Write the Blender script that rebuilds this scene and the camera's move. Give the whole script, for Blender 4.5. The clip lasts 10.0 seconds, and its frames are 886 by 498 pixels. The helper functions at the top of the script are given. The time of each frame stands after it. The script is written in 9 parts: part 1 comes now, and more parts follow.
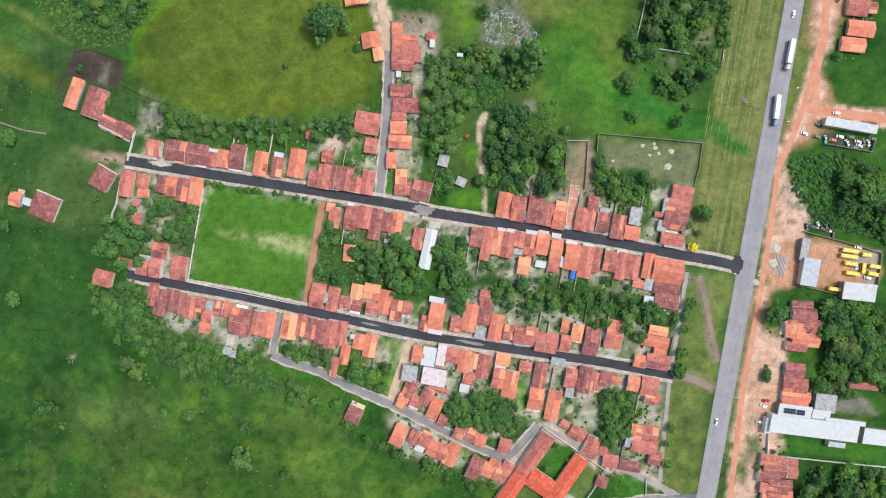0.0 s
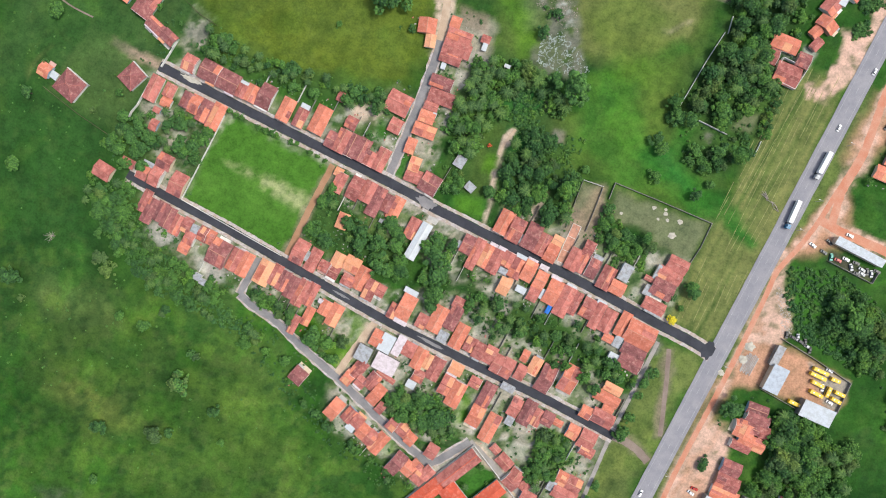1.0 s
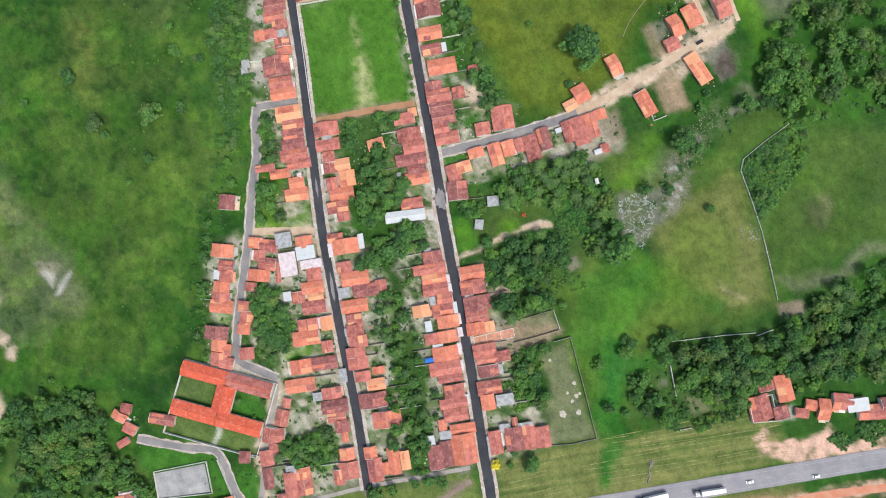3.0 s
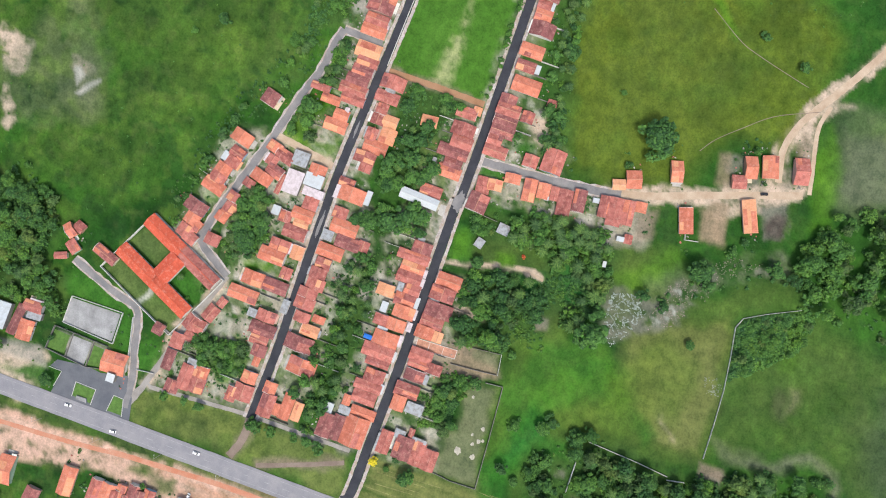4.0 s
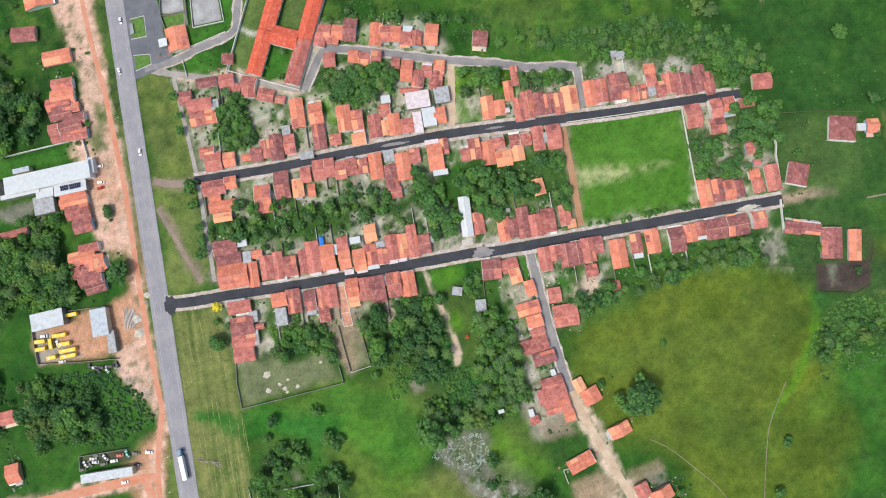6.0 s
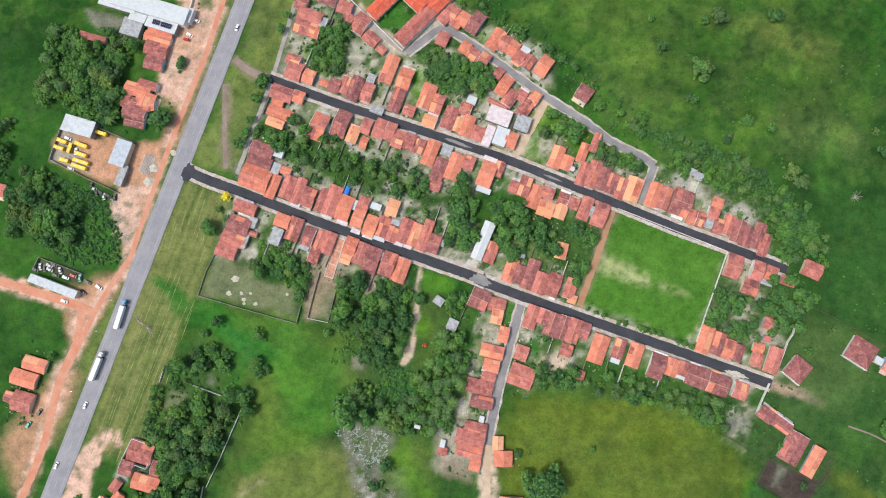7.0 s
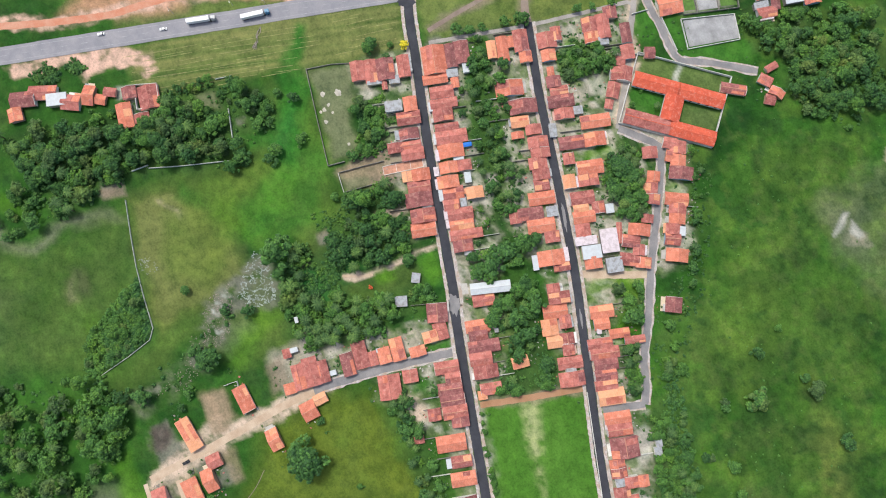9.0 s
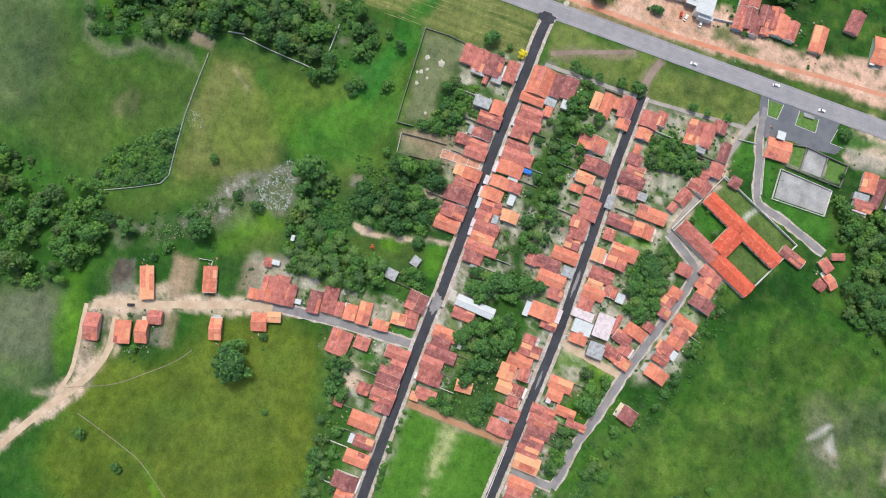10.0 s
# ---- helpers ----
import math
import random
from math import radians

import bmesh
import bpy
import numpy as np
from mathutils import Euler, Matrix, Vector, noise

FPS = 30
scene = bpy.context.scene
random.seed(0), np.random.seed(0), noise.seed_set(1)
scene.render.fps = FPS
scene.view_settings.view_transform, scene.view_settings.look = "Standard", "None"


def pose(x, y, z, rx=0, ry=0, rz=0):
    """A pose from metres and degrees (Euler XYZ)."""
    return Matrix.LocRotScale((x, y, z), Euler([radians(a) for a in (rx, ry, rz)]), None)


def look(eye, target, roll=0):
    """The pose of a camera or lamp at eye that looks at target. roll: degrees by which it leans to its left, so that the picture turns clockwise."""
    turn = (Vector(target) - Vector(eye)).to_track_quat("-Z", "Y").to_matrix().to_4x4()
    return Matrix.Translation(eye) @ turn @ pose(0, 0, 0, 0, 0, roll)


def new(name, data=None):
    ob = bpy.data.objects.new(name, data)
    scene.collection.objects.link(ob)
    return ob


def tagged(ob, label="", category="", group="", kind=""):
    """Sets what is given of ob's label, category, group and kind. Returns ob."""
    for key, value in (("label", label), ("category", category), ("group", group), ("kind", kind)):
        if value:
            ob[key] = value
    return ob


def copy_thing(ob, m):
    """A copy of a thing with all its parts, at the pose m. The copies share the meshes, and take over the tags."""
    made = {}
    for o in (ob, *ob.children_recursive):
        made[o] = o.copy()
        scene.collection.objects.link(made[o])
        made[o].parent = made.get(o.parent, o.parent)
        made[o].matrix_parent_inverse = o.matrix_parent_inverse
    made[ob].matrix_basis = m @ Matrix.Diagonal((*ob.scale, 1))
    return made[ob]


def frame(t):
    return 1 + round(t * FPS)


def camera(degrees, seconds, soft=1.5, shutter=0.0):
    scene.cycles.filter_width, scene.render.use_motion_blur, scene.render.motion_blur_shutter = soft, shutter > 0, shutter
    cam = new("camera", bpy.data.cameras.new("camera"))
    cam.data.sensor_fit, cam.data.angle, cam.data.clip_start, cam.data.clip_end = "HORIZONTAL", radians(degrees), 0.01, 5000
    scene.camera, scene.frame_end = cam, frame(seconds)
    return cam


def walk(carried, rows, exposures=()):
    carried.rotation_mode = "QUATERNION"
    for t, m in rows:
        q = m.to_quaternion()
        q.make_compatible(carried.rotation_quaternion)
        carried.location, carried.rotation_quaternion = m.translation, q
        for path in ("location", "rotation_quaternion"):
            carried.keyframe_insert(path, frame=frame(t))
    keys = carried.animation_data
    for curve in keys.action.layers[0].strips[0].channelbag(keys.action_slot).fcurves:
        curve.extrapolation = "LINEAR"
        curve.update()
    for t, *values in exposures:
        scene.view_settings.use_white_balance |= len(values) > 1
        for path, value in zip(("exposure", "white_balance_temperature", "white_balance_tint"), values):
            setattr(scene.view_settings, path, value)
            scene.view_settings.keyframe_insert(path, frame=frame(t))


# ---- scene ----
cam = camera(70.0, 10.0, soft=1.1)
PATH = [
    (0, 0.00, 0.00, 369.26, -1.590, 0.509, -0.007),
    (0.5, 4.75, 0.16, 369.83, -1.552, 1.104, 8.381),
    (1, 10.06, 0.92, 370.36, -1.327, 1.562, 17.694),
    (1.5, 15.61, 2.34, 370.83, -0.996, 1.906, 27.923),
    (2, 20.85, 4.98, 371.16, -0.491, 2.140, 39.789),
    (2.5, 24.10, 9.64, 371.91, 0.418, 2.233, 55.069),
    (3, 25.88, 13.88, 371.42, 1.287, 2.072, 70.427),
    (3.5, 26.73, 16.84, 369.95, 1.903, 1.791, 85.411),
    (4, 26.69, 19.97, 368.60, 2.213, 1.415, 100.302),
    (4.5, 25.02, 23.64, 368.12, 2.303, 1.074, 115.414),
    (5, 21.53, 27.51, 367.95, 2.314, 0.867, 130.583),
    (5.5, 16.13, 28.83, 367.81, 2.604, 0.849, 145.609),
    (6, 9.10, 25.77, 368.26, 3.475, 0.852, 160.487),
    (6.5, 3.99, 24.08, 369.09, 4.059, 0.785, 175.269),
    (7, 0.33, 24.90, 370.07, 4.290, 0.786, 190.288),
    (7.5, -3.54, 25.21, 369.97, 4.609, 0.622, 205.561),
    (8, -6.98, 24.79, 370.05, 4.891, 0.375, 220.780),
    (8.5, -9.97, 22.78, 369.29, 4.989, 0.085, 235.933),
    (9, -11.77, 19.28, 368.50, 4.947, -0.105, 251.169),
    (9.5, -13.23, 14.81, 367.51, 4.898, -0.197, 266.372),
    (10, -14.81, 9.92, 368.90, 5.056, -0.268, 281.303),
]
walk(cam, [(t, pose(x, y, z, rx, ry, rz)) for t, x, y, z, rx, ry, rz in PATH])

# ---- daylight: bright, slightly veiled midday sun ----
SUN_ELEVATION, SUN_AZIMUTH = 62.0, 20.0  # azimuth: degrees from +x towards +y, where the light comes from
world = bpy.data.worlds.new("world")
scene.world = world
world.use_nodes = True
sky = world.node_tree.nodes.new("ShaderNodeTexSky")
sky.sky_type, sky.sun_disc = "NISHITA", False
sky.sun_elevation, sky.sun_rotation = radians(SUN_ELEVATION), radians(90.0 - SUN_AZIMUTH)
sky.air_density, sky.dust_density = 1.0, 4.0
backdrop_node = world.node_tree.nodes["Background"]
backdrop_node.inputs["Strength"].default_value = 0.15
world.node_tree.links.new(sky.outputs[0], backdrop_node.inputs["Color"])
sun_data = bpy.data.lights.new("sun", "SUN")
sun_data.energy, sun_data.angle, sun_data.color = 2.0, radians(9.0), (0.95, 0.965, 0.89)
sun = new("sun", sun_data)
sun_way = Vector((math.cos(radians(SUN_AZIMUTH)), math.sin(radians(SUN_AZIMUTH)), math.tan(radians(SUN_ELEVATION))))
sun.matrix_world = look(sun_way * 400, (0, 0, 0))
scene.view_settings.exposure = 0.36

rng = random.Random(7)


# ---- materials ----
class Nodes:
    """A small hand for node materials."""

    def __init__(self, name, roughness=0.9, metallic=0.0):
        self.mat = bpy.data.materials.new(name)
        self.mat.use_nodes = True
        self.tree = self.mat.node_tree
        self.shader = self.tree.nodes["Principled BSDF"]
        self.shader.inputs["Roughness"].default_value = roughness
        self.shader.inputs["Metallic"].default_value = metallic
        self.shader.inputs["Specular IOR Level"].default_value = 0.25
        self.coords = self.add("ShaderNodeTexCoord")
        self.shifted = None

    def shift(self):
        """Each object takes another stretch of the pattern."""
        info = self.add("ShaderNodeObjectInfo")
        scaled = self.tree.nodes.new("ShaderNodeVectorMath")
        scaled.operation = "MULTIPLY"
        scaled.inputs[1].default_value = (310.0, 170.0, 90.0)
        self.link(info.outputs["Random"], scaled.inputs[0])
        total = self.tree.nodes.new("ShaderNodeVectorMath")
        self.link(self.coords.outputs["Object"], total.inputs[0])
        self.link(scaled.outputs[0], total.inputs[1])
        self.shifted = total.outputs[0]

    def add(self, kind, **settings):
        node = self.tree.nodes.new(kind)
        for key, value in settings.items():
            node.inputs[key].default_value = value
        return node

    def link(self, a, b):
        self.tree.links.new(a, b)

    def noise(self, scale, detail=4.0, rough=0.6, space="Object", stretch=None):
        source = self.shifted or self.coords.outputs[space]
        if stretch:
            mapping = self.add("ShaderNodeMapping", Scale=stretch)
            self.link(source, mapping.inputs["Vector"])
            source = mapping.outputs[0]
        node = self.add("ShaderNodeTexNoise", Scale=scale, Detail=detail, Roughness=rough)
        self.link(source, node.inputs["Vector"])
        return node.outputs["Fac"]

    def ramp(self, value, *stops):
        node = self.tree.nodes.new("ShaderNodeValToRGB")
        ends = node.color_ramp.elements
        while len(ends) < len(stops):
            ends.new(0.5)
        for end, (place, colour) in zip(ends, stops):
            end.position, end.color = place, (*colour, 1)
        self.link(value, node.inputs[0])
        return node.outputs[0]

    def mix(self, a, b, fac, blend="MIX"):
        node = self.tree.nodes.new("ShaderNodeMix")
        node.data_type, node.blend_type = "RGBA", blend
        for value, socket in ((fac, node.inputs[0]), (a, node.inputs[6]), (b, node.inputs[7])):
            if isinstance(value, bpy.types.NodeSocket):
                self.link(value, socket)
            elif isinstance(value, (int, float)):
                socket.default_value = value
            else:
                socket.default_value = (*value, 1)
        return node.outputs[2]

    def bump(self, value, strength, distance):
        node = self.add("ShaderNodeBump", Strength=strength, Distance=distance)
        self.link(value, node.inputs["Height"])
        self.link(node.outputs[0], self.shader.inputs["Normal"])

    def colour(self, socket):
        self.link(socket, self.shader.inputs["Base Color"])
        return self.mat


def plain(name, base, vary=0.25, scale=1.5, roughness=0.85, metallic=0.0, bump=0.0):
    """A surface with stains and grain of two sizes."""
    n = Nodes(name, roughness, metallic)
    light, dark = [min(1.0, c * (1 + vary)) for c in base], [c * (1 - vary) for c in base]
    large = n.ramp(n.noise(scale * 0.25), (0.3, dark), (0.7, light))
    small = n.ramp(n.noise(scale * 3.0), (0.3, (0.75, 0.75, 0.75)), (0.7, (1.1, 1.1, 1.1)))
    if bump:
        n.bump(n.noise(scale * 4.0), bump, 0.05)
    return n.colour(n.mix(large, small, 0.8, "MULTIPLY"))


def tiles(name, new_colour, old_colour, grime, worn):
    """Clay tiles: courses down the slope, weathered streaks, each roof its own shade."""
    n = Nodes(name, 0.88)
    n.shift()
    info = n.add("ShaderNodeObjectInfo")
    shade = n.ramp(info.outputs["Random"], (0.0, old_colour), (0.5, [(a + b) / 2 for a, b in zip(old_colour, new_colour)]), (1.0, new_colour))
    patchy = n.ramp(n.noise(0.28, 4.0, 0.6), (0.36, grime), (0.58, (1, 1, 1)))
    colour = n.mix(shade, patchy, worn, "MULTIPLY")
    streak = n.ramp(n.noise(1.0, 4.0, 0.6, stretch=(2.6, 0.5, 1.0)), (0.35, (0.7, 0.68, 0.68)), (0.66, (1.14, 1.12, 1.1)))
    colour = n.mix(colour, streak, 0.5, "MULTIPLY")
    dust = n.ramp(n.noise(0.55, 5.0, 0.6), (0.52, (0, 0, 0)), (0.72, (0.42, 0.42, 0.42)))
    colour = n.mix(colour, (0.60, 0.36, 0.29), dust)
    tile = n.ramp(n.noise(2.2, 5.0, 0.75), (0.34, (0.7, 0.68, 0.68)), (0.5, (1, 1, 1)), (0.66, (1.25, 1.27, 1.28)))
    colour = n.mix(colour, tile, 0.4, "MULTIPLY")
    wave = n.add("ShaderNodeTexWave", Scale=1.6, Distortion=0.6)
    wave.bands_direction = "X"
    n.link(n.coords.outputs["Object"], wave.inputs["Vector"])
    n.bump(wave.outputs["Fac"], 0.35, 0.06)
    return n.colour(colour)


def sheets(name, base, rust):
    """Corrugated roofing sheets with seams and stains."""
    n = Nodes(name, 0.55, 0.0)
    n.shift()
    stain = n.ramp(n.noise(0.5, 5.0, 0.65), (0.36, rust), (0.58, base))
    seam = n.add("ShaderNodeTexWave", Scale=0.5, Distortion=0.1)
    n.link(n.coords.outputs["Object"], seam.inputs["Vector"])
    lines = n.ramp(seam.outputs["Fac"], (0.02, (0.78, 0.78, 0.78)), (0.14, (1, 1, 1)))
    wave = n.add("ShaderNodeTexWave", Scale=3.0)
    n.link(n.coords.outputs["Object"], wave.inputs["Vector"])
    n.bump(wave.outputs["Fac"], 0.3, 0.04)
    return n.colour(n.mix(stain, lines, 0.7, "MULTIPLY"))


def leaves(name, dark, light):
    n = Nodes(name, 0.75)
    n.shader.inputs["Specular IOR Level"].default_value = 0.3
    piece = n.add("ShaderNodeNewGeometry")
    info = n.add("ShaderNodeObjectInfo")
    each = n.ramp(piece.outputs["Random Per Island"], (0.0, dark), (1.0, light))
    stand = n.ramp(n.noise(0.09, 2.0, 0.5), (0.30, (0.70, 0.82, 0.95)), (0.5, (1.0, 1.0, 1.0)), (0.70, (1.45, 1.22, 0.9)))
    each = n.mix(each, stand, 0.9, "MULTIPLY")
    tree = n.ramp(info.outputs["Random"], (0.0, (0.62, 0.70, 0.78)), (0.5, (1.0, 1.0, 1.0)), (1.0, (1.25, 1.2, 0.95)))
    return n.colour(n.mix(each, tree, 1.0, "MULTIPLY"))


def road_surface(name, base, patch, crack=0.5):
    n = Nodes(name, 0.92)
    wide = n.ramp(n.noise(0.12, 6.0, 0.65), (0.35, base), (0.7, patch))
    fine = n.ramp(n.noise(2.5, 3.0, 0.7), (0.3, (0.8, 0.8, 0.8)), (0.7, (1.15, 1.15, 1.15)))
    n.bump(n.noise(9.0), 0.2, 0.02)
    return n.colour(n.mix(wide, fine, crack, "MULTIPLY"))


def dusty(name):
    """Cement pavement, broken and dusted over with earth."""
    n = Nodes(name, 0.9)
    pale = n.ramp(n.noise(0.9, 4.0, 0.6), (0.3, (0.30, 0.27, 0.255)), (0.7, (0.56, 0.51, 0.49)))
    earth = n.ramp(n.noise(0.25, 5.0, 0.65), (0.42, (0, 0, 0)), (0.58, (1, 1, 1)))
    return n.colour(n.mix(pale, (0.34, 0.25, 0.18), n.mix((0, 0, 0), earth, 0.75)))


def ground_surface():
    n = Nodes("ground", 0.95)
    n.shader.inputs["Specular IOR Level"].default_value = 0.12
    tone = n.tree.nodes.new("ShaderNodeVertexColor")
    tone.layer_name = "tone"
    tuft = n.ramp(n.noise(0.8, 6.0, 0.75), (0.30, (0.42, 0.48, 0.42)), (0.5, (1, 1, 1)), (0.72, (1.42, 1.42, 1.4)))
    colour = n.mix(tone.outputs[0], tuft, 0.36, "MULTIPLY")
    sweep = n.ramp(n.noise(0.06, 5.0, 0.6), (0.3, (0.75, 0.82, 0.75)), (0.7, (1.14, 1.12, 1.1)))
    colour = n.mix(colour, sweep, 0.8, "MULTIPLY")
    clump = n.ramp(n.noise(0.2, 6.0, 0.7), (0.34, (0.62, 0.7, 0.66)), (0.52, (1, 1, 1)), (0.68, (1.24, 1.22, 1.18)))
    colour = n.mix(colour, clump, 0.85, "MULTIPLY")
    n.bump(n.noise(1.2, 6.0, 0.7), 0.6, 0.25)
    return n.colour(colour)


GROUND = ground_surface()
ROOFS = {
    "o": tiles("new_clay_tiles", (0.66, 0.235, 0.148), (0.56, 0.185, 0.12), (0.62, 0.52, 0.48), 0.55),
    "r": tiles("weathered_clay_tiles", (0.53, 0.185, 0.148), (0.36, 0.125, 0.108), (0.5, 0.44, 0.44), 0.75),
    "d": tiles("old_dark_clay_tiles", (0.34, 0.125, 0.115), (0.23, 0.09, 0.088), (0.5, 0.48, 0.5), 0.75),
    "p": tiles("pale_clay_tiles", (0.72, 0.36, 0.20), (0.66, 0.29, 0.16), (0.75, 0.66, 0.6), 0.4),
    "g": sheets("grey_cement_sheets", (0.36, 0.38, 0.40), (0.24, 0.23, 0.22)),
    "w": sheets("white_metal_sheets", (0.51, 0.545, 0.56), (0.46, 0.48, 0.49)),
    "v": sheets("pale_grey_metal_sheets", (0.50, 0.54, 0.57), (0.40, 0.42, 0.43)),
    "k": sheets("pinkish_white_sheets", (0.62, 0.54, 0.56), (0.46, 0.39, 0.39)),
    "b": sheets("blue_grey_metal_sheets", (0.42, 0.47, 0.52), (0.33, 0.36, 0.40)),
}
ROOF_WORDS = {"o": "bright orange clay tile", "r": "weathered red clay tile", "d": "dark brown-red clay tile", "p": "pale orange clay tile",
              "g": "grey corrugated sheet", "w": "white metal sheet", "v": "pale grey metal sheet", "k": "pinkish white sheet", "b": "blue-grey metal sheet"}
RIDGE = plain("mortared_ridge", (0.5, 0.25, 0.17), 0.3)
WALLS = [plain("plaster_" + word, base, 0.12, 1.2, bump=0.1) for word, base in (
    ("white", (0.72, 0.70, 0.66)), ("cream", (0.62, 0.52, 0.38)), ("pink", (0.58, 0.36, 0.31)), ("blue", (0.34, 0.46, 0.56)),
    ("green", (0.36, 0.48, 0.36)), ("bare", (0.42, 0.25, 0.17)))]
WHITE_WALL, GREY_WALL = plain("whitewashed_wall", (0.68, 0.67, 0.62), 0.2), plain("grey_block_wall", (0.25, 0.235, 0.21), 0.3)
WOOD = plain("painted_wood", (0.2, 0.11, 0.06), 0.3)
GLASS_DARK = plain("dark_window_glass", (0.03, 0.035, 0.04), 0.1, roughness=0.15)
ASPHALT = road_surface("fresh_asphalt", (0.032, 0.034, 0.042), (0.055, 0.057, 0.068))
OLD_ASPHALT = road_surface("worn_asphalt", (0.165, 0.163, 0.168), (0.27, 0.255, 0.25), 0.7)
HIGHWAY = road_surface("highway_asphalt", (0.215, 0.213, 0.235), (0.285, 0.276, 0.288))
LINE_PAINT = plain("worn_road_paint", (0.36, 0.36, 0.36), 0.3)
CONCRETE = plain("pale_concrete", (0.42, 0.40, 0.37), 0.25, 0.8, bump=0.1)
PAVING = dusty("dusty_pavement")
DIRTS = {
    "dirt": road_surface("pale_dirt", (0.40, 0.29, 0.20), (0.54, 0.43, 0.32), 0.7),
    "path": road_surface("ochre_path", (0.30, 0.16, 0.085), (0.38, 0.22, 0.13), 0.7),
    "reddirt": road_surface("red_dirt", (0.47, 0.18, 0.105), (0.52, 0.29, 0.20), 0.7),
    "browndirt": road_surface("brown_dirt", (0.18, 0.135, 0.11), (0.27, 0.215, 0.175), 0.7),
    "greydirt": road_surface("grey_gravel", (0.235, 0.215, 0.195), (0.36, 0.335, 0.31), 0.8),
}
BARK = plain("bark", (0.11, 0.08, 0.055), 0.3, 3.0)
LEAF = leaves("mango_leaves", (0.025, 0.076, 0.021), (0.086, 0.208, 0.043))
LEAF_BRIGHT = leaves("fresh_leaves", (0.036, 0.108, 0.020), (0.104, 0.236, 0.040))
LEAF_OLIVE = leaves("olive_leaves", (0.045, 0.092, 0.026), (0.120, 0.205, 0.055))
LEAF_SHRUB = leaves("shrub_leaves", (0.036, 0.105, 0.026), (0.090, 0.215, 0.050))
LEAF_PALM = leaves("palm_fronds", (0.028, 0.075, 0.020), (0.100, 0.185, 0.050))
LEAF_YELLOW = leaves("yellow_blossom", (0.42, 0.36, 0.02), (0.7, 0.6, 0.04))
LEAF_RED = leaves("red_blossom", (0.45, 0.07, 0.03), (0.62, 0.15, 0.06))
PAINTS = {name: plain(name + "_paint", base, 0.06, roughness=0.35) for name, base in (
    ("white", (0.78, 0.78, 0.78)), ("yellow", (0.78, 0.50, 0.035)), ("blue", (0.02, 0.17, 0.32)), ("dark", (0.03, 0.032, 0.035)),
    ("silver", (0.45, 0.46, 0.47)), ("red", (0.45, 0.04, 0.03)), ("teal", (0.05, 0.36, 0.28)))}
TARP = plain("blue_tarpaulin", (0.02, 0.16, 0.55), 0.2, roughness=0.5)
RUBBER = plain("rubber", (0.02, 0.02, 0.02), 0.1)
SOLAR = plain("solar_cells", (0.016, 0.022, 0.055), 0.2, roughness=0.25)
METAL = plain("galvanised_metal", (0.5, 0.51, 0.52), 0.1, roughness=0.45, metallic=0.6)


# ---- geometry hand ----
def part(name, bm, material, parent, label=""):
    """Links a bmesh as one mesh object under a thing or a part."""
    data = bpy.data.meshes.new(name)
    bm.to_mesh(data)
    bm.free()
    return placed(name, data, material, parent, label)


def placed(name, data, material, parent=None, label=""):
    if material and not data.materials:
        data.materials.append(material)
    ob = new(name, data)
    ob.parent = parent
    return tagged(ob, label)


def solid(verts, faces):
    data = bpy.data.meshes.new("solid")
    data.from_pydata(verts, [], faces)
    return data


BOX_FACES = [(0, 3, 2, 1), (4, 5, 6, 7), (0, 1, 5, 4), (1, 2, 6, 5), (2, 3, 7, 6), (3, 0, 4, 7)]


def box_data(x0, y0, z0, x1, y1, z1):
    return solid([(x0, y0, z0), (x1, y0, z0), (x1, y1, z0), (x0, y1, z0), (x0, y0, z1), (x1, y0, z1), (x1, y1, z1), (x0, y1, z1)], BOX_FACES)


def bevelled(x0, y0, z0, x1, y1, z1, edge=0.06):
    """A box with softened edges."""
    bm = bmesh.new()
    bmesh.ops.create_cube(bm, size=1.0, matrix=Matrix.LocRotScale(((x0 + x1) / 2, (y0 + y1) / 2, (z0 + z1) / 2), None, (x1 - x0, y1 - y0, z1 - z0)))
    bmesh.ops.bevel(bm, geom=bm.edges[:], offset=edge, segments=2, affect="EDGES")
    return bm


def tube(bm, a, b, r0, r1, sides=7):
    a, b = Vector(a), Vector(b)
    q = (b - a).to_track_quat("Z", "Y")
    rings = []
    for p, r in ((a, r0), (b, r1)):
        rings.append([bm.verts.new(p + q @ Vector((r * math.cos(2 * math.pi * i / sides), r * math.sin(2 * math.pi * i / sides), 0))) for i in range(sides)])
    for i in range(sides):
        j = (i + 1) % sides
        bm.faces.new((rings[0][i], rings[0][j], rings[1][j], rings[1][i]))
    bm.faces.new(rings[1])


def holder(name, x, y, z=0.0, turn=0.0):
    ob = new(name)
    ob.empty_display_size = 0.5
    ob.matrix_basis = pose(x, y, z, 0, 0, turn)
    return ob


# ---- ground: one sheet to the horizon ----
def value_noise(x, y, size, seed):
    lattice = np.random.RandomState(seed).rand(256, 256)
    u, v = x / size, y / size
    i, j = np.floor(u).astype(int), np.floor(v).astype(int)
    f, g = u - i, v - j
    f, g = f * f * (3 - 2 * f), g * g * (3 - 2 * g)
    at = lambda a, b: lattice[a % 256, b % 256]
    return (at(i, j) * (1 - f) + at(i + 1, j) * f) * (1 - g) + (at(i, j + 1) * (1 - f) + at(i + 1, j + 1) * f) * g


def fractal(x, y, size, seed, octaves=4):
    total, weight = 0.0, 0.0
    for k in range(octaves):
        total = total + value_noise(x, y, size / 2**k, seed + k) * 0.6**k
        weight += 0.6**k
    return total / weight


